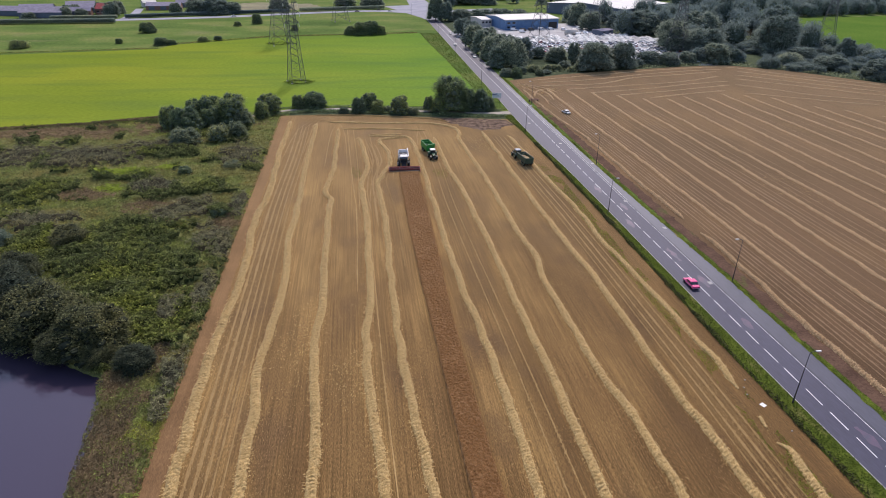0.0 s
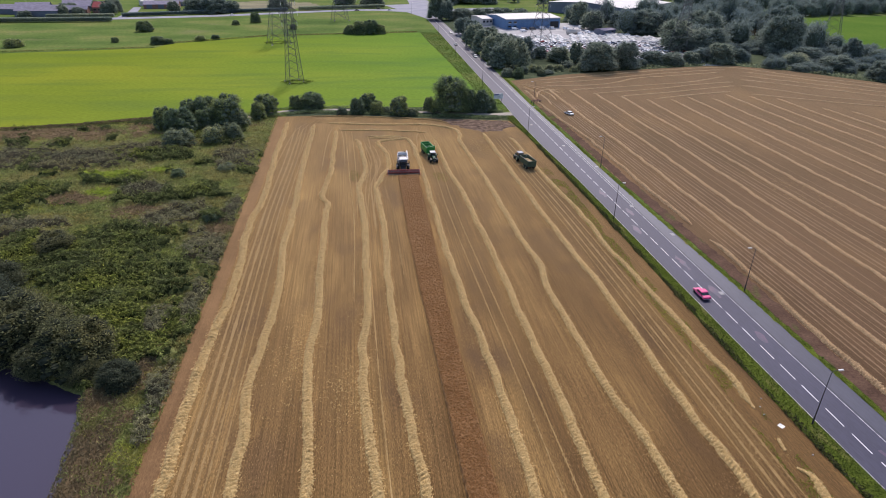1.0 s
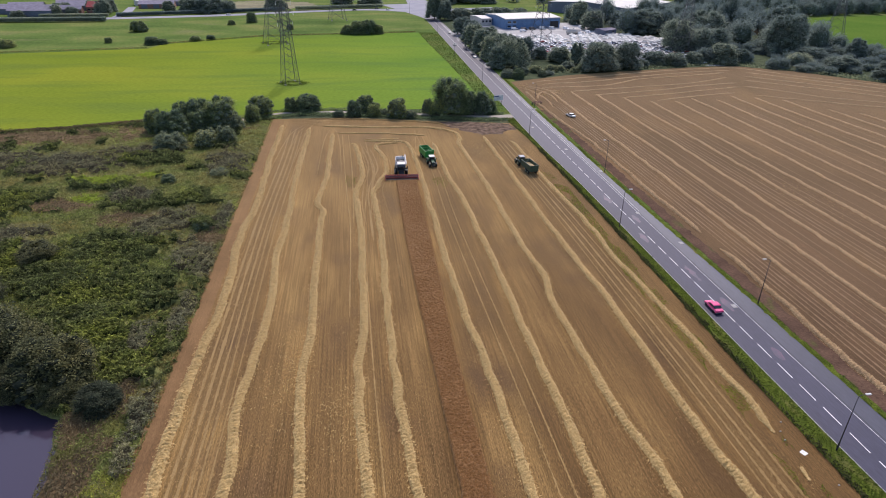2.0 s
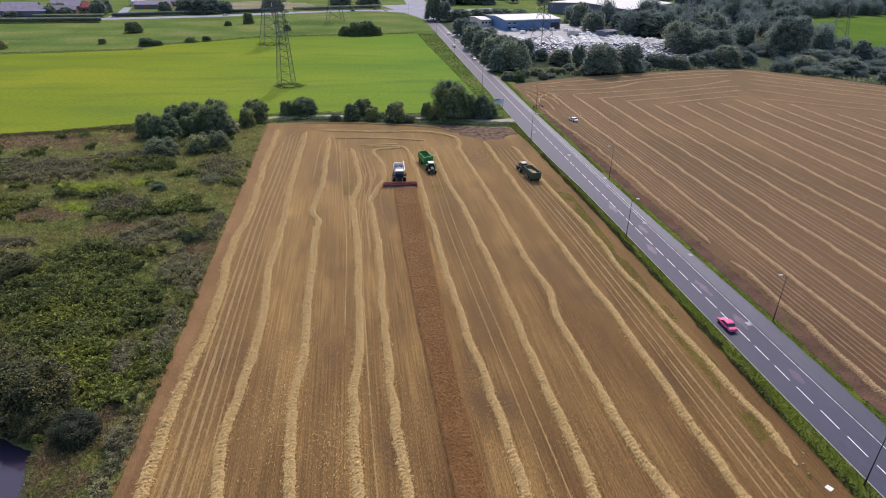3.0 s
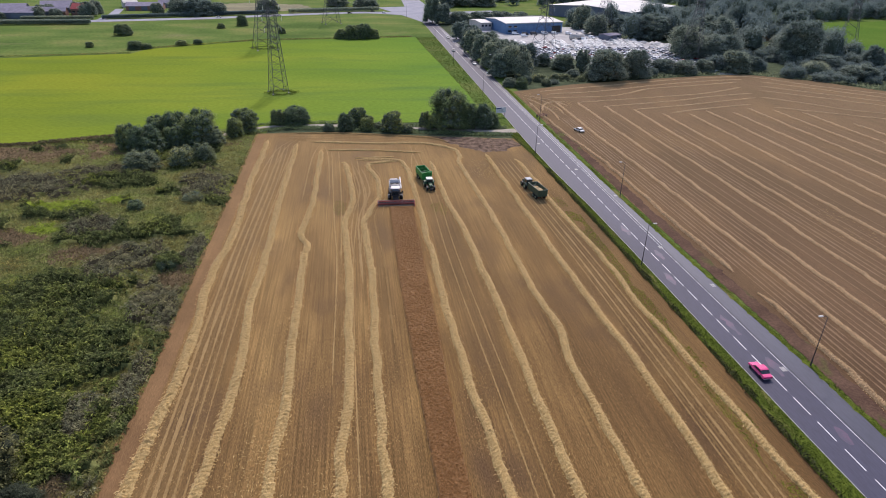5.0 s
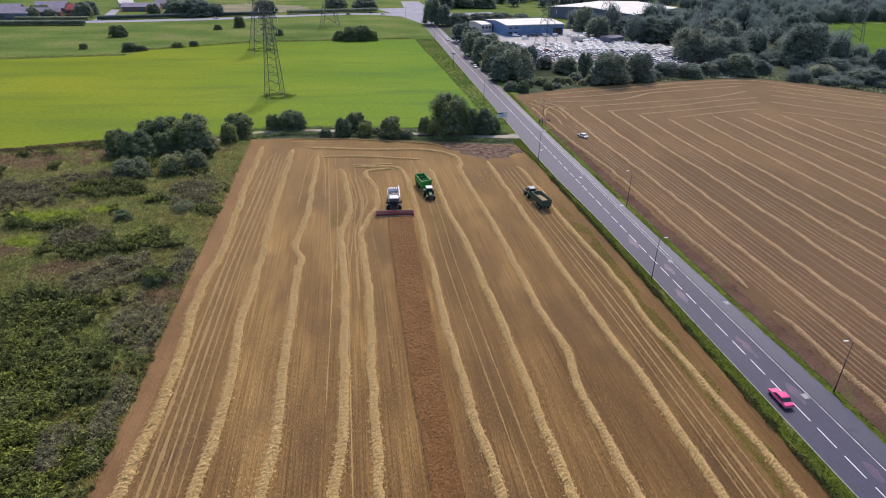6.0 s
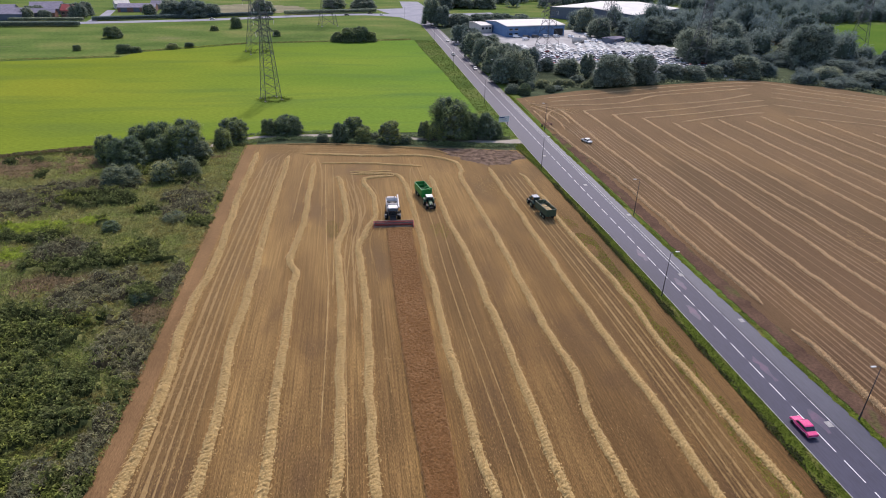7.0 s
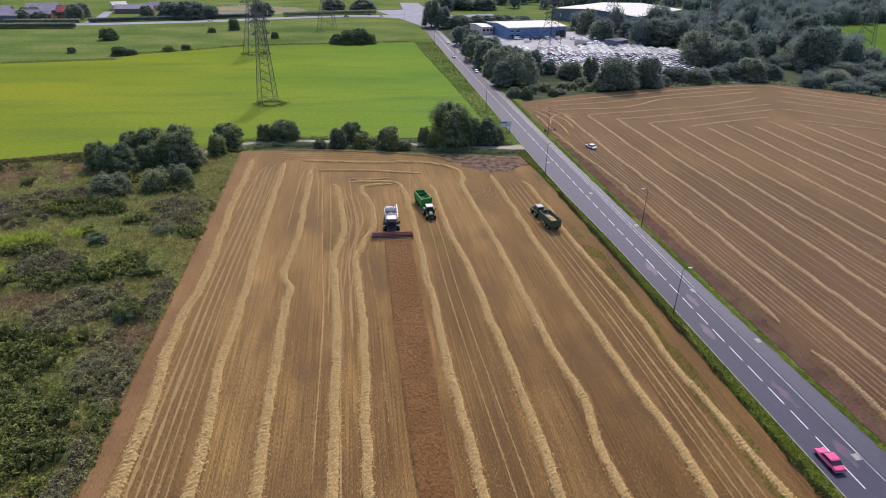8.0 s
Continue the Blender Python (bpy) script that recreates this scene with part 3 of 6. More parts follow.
rough_far = sheet("ground_rough_grass", ragged([(-128, 634), (-92, 630), (-58, 642), (-30, 664), (-44, 700), (-100, 716), (-132, 690)], 4, 6), 0.004, "tan_grass")
tagged(rough_far, "bleached rough grass beyond the far road", "field", kind="structure")
tagged(pasture_far, "bright green field behind the trees", "field", kind="structure")
dark_soil = sheet("ground_soil_patch", ragged([(31, 242.5), (34, 237.5), (40, 229), (46, 224), (52, 225), (57, 228.5), (60.0, 231), (58.6, 238.0), (45, 240.8)], 0.6, 1.8), 0.016, "soil")
tagged(dark_soil, "dark tilled soil patch in the field corner", "soil", kind="structure")
tx, ty = smooth_path([(249, -44), (255, -36), (259.4, -28), (260.6, -14), (258.5, 2), (255.2, 20), (251.5, 38), (248.6, 52), (248.3, 64.5)], 1.0)
sx, sy, _, _ = side_of(tx, ty)
n = len(tx)
wd = 1.4 + 0.5 * (vn(np.arange(n) / 2.0, np.zeros(n), 9) - 0.5) + np.clip((tx - 55) / 4, 0, 1.6)
v = np.r_[np.c_[tx + sx * wd, ty + sy * wd, np.full(n, 0.02)], np.c_[tx - sx * wd, ty - sy * wd, np.full(n, 0.02)]]
i = np.arange(n - 1)
track = array_mesh("track", v, np.c_[i, i + 1, i + n + 1, i + n], "track")
tagged(track, "pale gravel farm track along the hedge", "track", kind="structure")

# ---- road ----
ys = np.r_[np.arange(-60, 320, 4), np.arange(320, 625, 10)]
road = ribbon("road", ROAD_L, [(y, x + 0.35) for y, x in LINE], ys, 0.03, "asphalt")
tagged(road, "straight grey asphalt road with worn white markings", "road", kind="structure")
side_lane = ribbon("pavement", [(y, x + 0.35) for y, x in LINE], ROAD_R, ys, 0.032, "asphalt_side")
tagged(side_lane, "paler asphalt side lane along the road", "pavement", kind="structure")
ribbon("edge_line", LINE, [(y, x + 0.14) for y, x in LINE], ys, 0.038, "faint_white", road, "thin worn white edge line")
far_part = [(y, x) for y, x in LINE if y >= 152]
ribbon("edge_line", [(y, x + 0.74) for y, x in far_part], [(y, x + 0.86) for y, x in far_part], [y for y in ys if y >= 152], 0.039, "faint_white", road, "thin worn white edge line")
bm = B()
box(bm, (0, 0, 0), (0.16, 4.0, 0.006))
dash = part("dash", bm, "white", road)
ny_ = 0
for y in np.arange(-20.05, 560, 5.55):
    x = float(np.interp(y, *zip(*MID)))
    m = pose(x, y, 0.037, 0, 0, math.degrees(math.atan2(0.0115 if y < 200 else 0.0035, 1)))
    if ny_ == 0:
        dash.matrix_basis = m
    else:
        again(dash, m, road)
    ny_ += 1
joint = ribbon("joint", [(y, x + 0.42) for y, x in LINE], [(y, x + 0.56) for y, x in LINE], ys, 0.037, "black", road, "dark tar joint")
for k, (y, l, o) in enumerate(((103.5, 5.5, 1.3), (115.5, 7, 0.8), (134, 5.5, -2.2), (145, 5, 0.6), (57, 5, 0.9), (88, 4, 1.0), (158, 6, -1.6))):
    xm = float(np.interp(y, *zip(*MID)))
    ribbon("red_patch", [(y, xm + o + 0.6), (y + l / 2, xm + o), (y + l, xm + o + 0.5)], [(y, xm + o + 0.9), (y + l / 2, xm + o + 1.7), (y + l, xm + o + 0.8)], np.arange(y, y + l, 0.25), 0.0345, "red_patch", road,
           "faded red surfacing", ragged=0.7, seed=k)
for x, y in ((73.0, 105.3), (75.9, 133.0), (74.8, 183.0), (66.5, 232), (72.9, 151), (70.9, 205)):
    bm = B()
    box(bm, (x, y, 0.04), (0.95, 1.2, 0.012), 0.004)
    box(bm, (x, y, 0.047), (0.7, 0.9, 0.01), 0.003)
    part("access_cover", bm, "kerb", road, "pale rectangular access cover")
kerb_v, kerb_f = [], []
for y in ys:
    x = float(np.interp(y, *zip(*ROAD_L)))
    kerb_v += [(x - 0.14, y, -0.02), (x - 0.14, y, 0.13), (x + 0.0, y, 0.13), (x + 0.02, y, 0.0)]
for k in range(len(ys) - 1):
    for a in range(3):
        kerb_f.append((k * 4 + a, k * 4 + a + 1, k * 4 + a + 5, k * 4 + a + 4))
kerb = array_mesh("kerb", kerb_v, kerb_f, "kerb")
tagged(kerb, "low concrete kerb between road and grass verge", "kerb", kind="structure")
verge = ribbon("verge", [(y, x) for y, x in FOOT] + [(246, 59.6)], [(y, x - 0.14) for y, x in ROAD_L], np.arange(-60, 246, 1.0), 0.06, "verge", ragged=0.0)
tagged(verge, "mown green roadside verge", "verge", kind="structure")
verge_far = ribbon("verge", [(251, 59.5), (262, 57), (310, 55.3), (365, 53.4), (434, 50.2), (483, 48.8)], [(y, x - 0.14) for y, x in ROAD_L], np.arange(251, 560, 2.0), 0.03, "meadow")
tagged(verge_far, "rough grass verge beside the pasture", "verge", kind="structure")
verge_right = ribbon("verge", ROAD_R, [(-60, 80.3), (62, 79.4), (105, 78.9), (150, 77.2), (205, 76.2), (260, 75.5), (320, 76.4)], np.arange(-60, 322, 0.7), 0.045, "verge",
                     ragged=0.7, seed=8)
tagged(verge_right, "narrow grass verge with bare patches", "verge", kind="structure")
# Far road across and the junction.
cxr, cyr = smooth_path([(530, -420), (549, -260), (566, -186), (586, -112), (608, -62), (630, -5), (634, 30), (622, 66)], 4.0)
sx, sy, _, _ = side_of(cxr, cyr)
n = len(cxr)
wd = 6.5 + 6 * np.clip((cxr - 20) / 40, 0, 1)
v = np.r_[np.c_[cxr + sx * wd, cyr + sy * wd, np.full(n, 0.02)], np.c_[cxr - sx * wd, cyr - sy * wd, np.full(n, 0.02)]]
i = np.arange(n - 1)
tagged(array_mesh("road", v, np.c_[i, i + 1, i + n + 1, i + n], "pale_road"), "pale distant road crossing the meadows", "road", kind="structure")
tagged(sheet("road", [(40, 648), (58, 585), (64, 560), (73, 560), (84, 590), (140, 640), (140, 660), (84, 640), (80, 760), (60, 760), (58, 690), (30, 680)], 0.035, "pale_road"),
       "pale asphalt of a distant road junction", "road", kind="structure")
tagged(sheet("road", [(-193, 572), (-187, 572), (-186, 600), (-196, 650), (-203, 650), (-194, 600)], 0.03, "pale_road"), "pale farm drive", "drive", kind="structure")
tagged(sheet("road", [(73.5, 480), (90, 500), (96, 530), (112, 545), (112, 500), (96, 470), (74, 462)], 0.036, "pale_road"), "pale yard entrance off the road", "drive", kind="structure")


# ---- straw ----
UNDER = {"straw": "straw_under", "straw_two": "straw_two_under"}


def windrow(knots, width=1.5, height=0.36, step=0.13, mat="straw", blades=11.0, label="thick golden straw windrow lying on stubble", name="windrow",
            group="straw windrows"):
    """A swath of loose straw along a line of (y, x): a lumpy ridge with loose stalks lying askew on it."""
    if knots[0][0] == 28:
        knots = [(-58, knots[0][1] + 0.4)] + knots
    x, y = smooth_path(knots, step)
    seed = int(abs(x[0]) * 13 + abs(y[0])) % 97
    nxs, nys, txs, tys = side_of(x, y)
    x = x + 0.5 * (vn(y / 5.0, x * 0, seed) - 0.5)
    us = np.linspace(-1, 1, 9)
    s = np.arange(len(x)) * step
    S, U = np.meshgrid(s, us, indexing="ij")
    half = 0.84 * width / 2 * (0.78 + 0.3 * vn(S / 1.1, np.sign(U) * 3, seed) + 0.22 * vn(S / 0.35, np.sign(U) * 5, seed + 1))
    lump = 0.6 + 0.7 * vn(S / 0.9 + np.abs(U) * 1.3, U * 1.4, seed + 2) + 0.45 * (vn(S / 0.33 + np.abs(U) * 1.8, U * 2.5, seed + 3) - 0.3)
    ribs = np.sin(2 * math.pi * (S / 0.7 + U * 0.75 + 1.1 * vn(S / 1.7, U * 1.5, seed + 6)))
    fade = np.clip(np.minimum(S, s[-1] - S) / 3.5, 0.12, 1) ** 0.6
    half = half * fade * (1 + (0.09 if step < 0.2 else 0.0) * ribs)
    Zs = height * fade * (1 - U**2) ** 0.7 * (lump + (0.26 if step < 0.2 else 0.0) * ribs)
    off = U * half
    v = np.stack([x[:, None] + nxs[:, None] * off, y[:, None] + nys[:, None] * off, Zs + 0.02], -1).reshape(-1, 3)
    n, k = len(x), len(us)
    a = (np.arange(n - 1)[:, None] * k + np.arange(k - 1)).ravel()
    f = np.c_[a, a + 1, a + k + 1, a + k]
    ends = empty(name, Matrix(), label, "straw", group)
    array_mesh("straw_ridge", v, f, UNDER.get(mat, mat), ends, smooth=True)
    if blades:
        r = np.random.default_rng(seed)
        c = int(5.5 * blades * s[-1])
        si = r.integers(0, n, c)
        ui = np.clip(r.normal(0, 0.52, c), -1.25, 1.25) * np.clip(np.minimum(s[si], s[-1] - s[si]) / 3.5, 0.2, 1)
        hw = width / 2 * ui
        z0 = np.where(np.abs(ui) < 1, Zs[si, np.clip(np.rint((ui + 1) * 4), 0, 8).astype(int)], 0.0) + 0.03
        p = np.c_[x[si] + nxs[si] * hw, y[si] + nys[si] * hw, z0]
        ang = r.normal(-0.95, 0.55, c) * np.where(r.uniform(0, 1, c) < 0.8, 1, -1)
        d = np.c_[txs[si] * np.cos(ang) + nxs[si] * np.sin(ang), tys[si] * np.cos(ang) + nys[si] * np.sin(ang), r.normal(0.0, 0.1, c) - 0.15 * np.abs(ui)]
        w = np.c_[-d[:, 1], d[:, 0], r.normal(0, 0.15, c)] * r.uniform(0.02, 0.05, c)[:, None]
        L = d * r.uniform(0.1, 0.3, c)[:, None]
        up = np.array([0, 0, 0.09])
        v = np.stack([p - L - w * 0.5, p - L + w * 0.5, p + w + up, p - w + up, p + L + w * 0.3, p + L - w * 0.3], 1).reshape(-1, 3)
        j = np.arange(c)[:, None] * 6
        st = array_mesh("loose_straw", v, np.concatenate([j + [0, 1, 2, 3], j + [3, 2, 4, 5]]), mat, ends)
        st["kind"] = "stuff"
    return ends


windrow([(28, -26.9), (63, -26.9), (86, -27.5), (106, -26.9), (126, -26.3), (145, -27.5), (170, -26.2), (205, -26.7), (242, -26.4)], 1.92, 0.42)
windrow([(28, -17.8), (61, -17.9), (74, -18.1), (88, -18.8), (104, -17.6), (122, -17.3), (137, -18.0), (158, -17.4), (186, -17.4), (238, -16.2)], 1.76, 0.38)
windrow([(28, -8.2), (66, -8.6), (90, -9.8), (105, -9.0), (143, -9.1), (158.5, -8.7), (163, -9.9), (167, -10.5), (172, -9.8), (185, -8.7), (230, -7.7)], 1.71, 0.38)
windrow([(28, 1.4), (58, 1.0), (75, -0.1), (91, -0.6), (109, 0.6), (130, 0.8), (149, 0.7), (169, -0.2), (180, 1.2), (189, 2.0), (214, 0.2), (217, -1.4)], 1.71, 0.38)
windrow([(28, 8.6), (56, 7.6), (79, 5.9), (104, 5.1), (126, 5.3), (148, 5.4), (167, 4.6), (173, 4.7), (177, 6.0), (183, 7.6), (190, 9.4), (203, 8.9),
         (212, 6.9), (215.5, 8.6), (217, 16.0)], 1.61, 0.36)
windrow([(28, 21.7), (55, 21.4), (81, 21.1), (94, 20.8), (111, 19.7), (140, 19.3), (177, 19.2), (206, 18.9), (213, 18.0), (218, 15.5), (219.5, 3)], 1.61, 0.36)
windrow([(28, 30.2), (56, 30.0), (75, 30.2), (101, 29.6), (126, 29.5), (142, 29.2), (162, 28.7), (181, 27.4), (199, 26.9), (216, 26.6)], 1.61, 0.36)
windrow([(28, 40.4), (60, 39.9), (70, 39.7), (79, 38.3), (102, 38.1), (112, 37.8), (121, 38.9), (126, 38.8), (131, 38.2), (157, 37.6), (181, 37.2), (211, 35.7),
         (222, 36.6), (229, 35.0), (235, 25.5), (236, 9.0), (239.5, -12)], 1.57, 0.34)
windrow([(28, 50.2), (52, 50.0), (76, 49.1), (108, 49.1), (134, 47.8), (175, 46.8), (197, 46.2), (222, 45.7)], 1.61, 0.36)
windrow([(72, 59.5), (79, 60.0), (88, 59.4), (100, 58.9), (117, 58.1), (130, 57.2), (143, 57.5), (160, 56.5), (177, 55.4), (193, 55.6), (212, 54.8), (216, 54.0)], 1.41, 0.31)
windrow([(28, 58.0), (45, 58.4), (54, 59.1), (58.2, 59.4), (60, 58.2)], 1.51, 0.34, label="broken straw windrow end near the roadside")
windrow([(63.3, 58.6), (65.5, 59.0)], 1.31, 0.26, label="small leftover heap of straw")
windrow([(250, -18), (248.4, 0), (245.5, 14), (241, 29.4), (236, 35)], 0.9, 0.24, mat="crushed", label="thin straw windrow across the headland")
windrow([(229.6, -6.2), (228.5, 9), (224.7, 25)], 1.11, 0.26, label="thin straw windrow across the headland")
windrow([(221.5, 3), (220.8, 9), (221.5, 15)], 0.9, 0.25, label="thin straw windrow across the headland")

windrow([(-58, 84.5), (28, 84), (76, 83.2), (94, 83.2), (103, 83.7), (111, 83.4), (121, 84.0), (129, 83.4)], 1.25, 0.42, mat="straw_two", label="weathered straw windrow at the field edge")
windrow([(138, 83.4), (149, 83.3), (158, 82.9), (182, 82.8), (200, 82.6), (214, 82.4), (223, 81.5), (237, 80.2), (252, 79.4), (268, 78.6), (290, 79)], 1.25, 0.42, mat="straw_two",
        label="weathered straw windrow at the field edge")


F2_ROWS = [(92.4, 90.4, 291), (102.1, 100.2, 289), (112.1, 110.3, 283), (122.2, 120.2, 276), (131.8, 130.2, 269), (142.0, 141.2, 268), (152.6, 151.6, 272.5), (163.4, 161.8, 269),
           (174.0, 172.6, 276), (186.4, 182.0, 272), (196.8, 192.4, 267), (207.4, 201.7, 249), (216.4, 211.2, 242), (227, 221, 231), (238, 232, 221), (249, 244, 209), (260, 255, 198), (271, 266, 187), (282, 278, 175)]
for k, (xa, xb, y1) in enumerate(F2_ROWS):
    ks = [(y, float(np.interp(y, [-58, 110, 0.55 * 110 + 0.45 * y1, y1], [xa + 1.2, xa, xa - 0.2 * (xa - xb), xb])) + 0.9 * float(vn(y / 23.0, k * 3.0, 5) - 0.5)) for y in np.linspace(-58, y1, 14)]
    windrow(ks, 1.2, 0.36, 0.3, "straw_two", 5.0, "weathered straw windrow on brown stubble")
for ks in ([(311, 90), (321, 122.6), (332, 159), (340.5, 201.5), (337, 217), (314, 238), (288, 271)],
           [(298, 89), (299.8, 117), (306, 131), (314.4, 145), (320.3, 172), (328, 199)], [(289, 100), (295.3, 130.6), (302, 163), (309, 180), (316, 194)],
           [(281.3, 109.4), (289, 143), (296.5, 165.7), (303, 192)], [(269.4, 134), (275.5, 152.6), (281.7, 178)], [(305, 91), (310, 118), (322, 152), (330, 182), (334, 206)], [(275.5, 120), (282, 147), (289, 171), (294, 188)], [(253, 287), (273, 258), (293, 234), (318, 205)], [(262, 296), (281, 264), (301.7, 240), (327.6, 212)],
           [(246, 278), (266, 251), (283.4, 230), (308.4, 199)], [(236, 266), (255.4, 242), (268.3, 218.6), (285, 202), (295, 191)], [(248, 236), (254.6, 222), (264.6, 204.6), (276.4, 185)]):
    windrow(ks, 1.25, 0.26, 0.5, "straw_two", 3.0, "thin straw windrow along the far headland")


LINE_COUNT = iter(range(1000))


def wheel_line(knots, width=0.4, mat="crushed", z=0.028, label="pale crushed straw wheel track", bits=12.0):
    """A trodden line: a thin uneven ribbon with bits of straw strewn along and beside it."""
    if knots[0][0] == 28:
        knots = [(-58, knots[0][1] + 0.4)] + knots
    x, y = smooth_path(knots, 0.5)
    nxs, nys, txs, tys = side_of(x, y)
    s = np.arange(len(x)) * 0.5
    seed = int(abs(x[0]) * 7) % 51
    ends_ = np.clip(np.minimum(s, s[-1] - s) / 6, 0.1, 1)
    h = width / 2 * (0.25 + 0.6 * vn(s / 4.1, s * 0, seed) + 0.5 * vn(s / 0.9, s * 0, seed + 2)) * ends_ * (0.7 if bits else 1.0)
    n = len(x)
    z = z + 0.0007 * next(LINE_COUNT)
    v = np.r_[np.c_[x + nxs * h, y + nys * h, np.full(n, z)], np.c_[x - nxs * h, y - nys * h, np.full(n, z)]]
    i = np.arange(n - 1)
    f = np.r_[np.c_[i, i + 1, i + n + 1], np.c_[i, i + n + 1, i + n]]
    if bits:
        r = np.random.default_rng(seed)
        c = int(bits * s[-1])
        si = r.integers(0, n, c)
        si = si[(y[si] > 20) & (vn(s[si] / 3.0, s[si] * 0, seed + 4) > 0.2)]
        c = len(si)
        o = r.normal(0, 0.42, c) * width * ends_[si]
        a = r.uniform(-0.25, 0.25, c)
        p = np.c_[x[si] + nxs[si] * o + txs[si] * a, y[si] + nys[si] * o + tys[si] * a, np.full(c, z + 0.02)]
        along = np.c_[txs[si], tys[si], np.zeros(c)] + r.normal(0, 0.35, (c, 3)) * [1, 1, 0.1]
        bv, bf = cards(p, r.normal(0, 0.15, (c, 3)) + [0, 0, 1], r.uniform(0.1, 0.3, c), 0.22, r, 0.06, along)
        f = np.r_[f, bf + len(v)]
        v = np.r_[v, bv]
    o = array_mesh("wheel_track", v, f, mat)
    return tagged(o, label, "wheel track", "wheel tracks", "structure")


for a, b, w in ((-25.0, -22.9, 0.7), (-23.7, -21.3, 0.8), (-22.4, -20.1, 0.6), (-21.3, -18.9, 0.5), (-20.0, -17.7, 0.4)):
    wheel_line([(28, a - 0.3), (100, a), (155, a + 0.3), (200, (a + b) / 2 + 0.6), (236, b)], w, "trodden")
for x0, w in ((51.3, 0.3), (52.5, 0.6), (54.0, 0.7), (55.6, 0.45)):
    wheel_line([(28, x0 + 0.9), (80, x0 + 0.7), (140, x0 - 0.3), (180, x0 - 1.8), (216, x0 - 3.2)], w, "trodden")
wheel_line([(28, 25.4), (80, 24.6), (148, 22.8), (187, 22.9), (234, 21.5)], 0.26, "crushed")
wheel_line([(28, 27.4), (80, 26.7), (148, 24.9), (187, 25.0), (231, 23.3)], 0.26, "crushed")
wheel_line([(28, 3.4), (59, 2.7), (77, 2.2), (102, 1.8), (150, 1.7), (185, 3.4), (200, 2.6), (215, 2.0)], 0.3, "crushed")
wheel_line([(110, -2.0), (149, -1.8), (175, -2.8), (231, -4.6)], 0.36)
wheel_line([(150, -0.9), (190, -1.2), (231, -2.4)], 0.36)
wheel_line([(150, 3.0), (185, 5.0), (205, 4.2), (222, 3.4)], 0.4)
for x0, w in ((85.4, 0.4), (86.6, 0.7), (87.9, 0.4), (89.1, 0.6), (90.2, 0.4), (94.3, 0.6), (95.6, 0.35), (97.2, 0.7), (98.8, 0.4), (100.2, 0.35), (105.6, 0.3), (107.8, 0.4), (114.3, 0.5), (115.8, 0.7), (117.3, 0.4), (119.2, 0.5),
              (125.0, 0.4), (127.2, 0.5), (135.4, 0.3), (146.6, 0.35), (157.5, 0.3), (168, 0.35), (180, 0.3), (191, 0.3)):
    wheel_line([(-58, x0 + 1.4), (100, x0 + 0.4), (170, x0), (230, x0 - 0.9), (266 if x0 < 110 else 250, x0 - 1.5)], w, "crushed_two", label="pale crushed wheel track on brown stubble", bits=4.0)
for a, b in ((-24.4, -22.1), (-23.0, -20.7), (-21.6, -19.2)):
    wheel_line([(28, a - 0.3), (100, a), (155, a + 0.3), (200, (a + b) / 2 + 0.6), (236, b)], 0.42, "rut", 0.01, "dark wheel rut in the stubble", 0)
for x0 in (51.9, 53.2, 54.8):
    wheel_line([(28, x0 + 0.9), (80, x0 + 0.7), (140, x0 - 0.3), (180, x0 - 1.8), (212, x0 - 3.2)], 0.35, "rut", 0.01, "dark wheel rut in the stubble", 0)
wheel_line([(236, 84), (252, 85.5), (268, 85), (284, 82.5), (298, 80.5)], 0.5, "crushed_two")
wheel_line([(240, 87), (258, 88.5), (276, 88), (290, 85), (304, 81)], 0.4, "crushed_two")
wheel_line([(250, 92), (270, 92), (286, 89), (296, 84)], 0.45, "crushed_two")
for ks in ([(262, 83.5), (276, 84.5), (288, 82.5), (298, 79.8)], [(270, 88), (282, 88.5), (292, 86), (300, 81.5)], [(284, 94), (292, 91), (298, 86), (303, 80.5)], [(276, 81), (284, 83.5), (290, 88), (291, 95)]):
    windrow(ks, 0.8, 0.2, 0.3, "straw_two", 5.0, "thin tangled straw at the field corner")
# Turning tracks near the top of the field.
for ks, w in (([(150, 2.2), (162, 1.4), (176, 2.0), (192, 3.9), (208, 2.6), (218, 1.6)], 0.6), ([(140, 3.6), (158, 3.3), (173, 3.3), (189, 5.5), (204, 4.3), (214, 2.6)], 0.8),
              ([(150, 4.3), (173, 4.2), (184, 5.4), (192, 6.6), (204, 5.8), (212, 4.4)], 0.6), ([(120, 8.6), (150, 8.4), (172, 7.2), (181, 8.6)], 0.5), ([(176, 9.4), (190, 10.8), (203, 10.2), (211, 8.6)], 0.5)):
    wheel_line(ks, w, "trodden")
for k in range(6):
    wheel_line([(251 - 1.9 * k, -25 + 0.7 * k), (250.2 - 2.0 * k, -8), (247.0 - 2.0 * k, 12), (243.5 - 2.1 * k, 27)], 0.42)
for x0, y0, d in ((-24, 236, 3.5), (-21, 238, 3.0), (-18, 240, 2.6), (-11, 228, 1.2), (-5, 230, -1.5), (20, 226, 2.5)):
    wheel_line([(y0 - 40, x0 - 0.4 * d), (y0 - 18, x0), (y0 - 4, x0 + 0.5 * d), (y0 + 6, x0 + 1.6 * d)], 0.4)

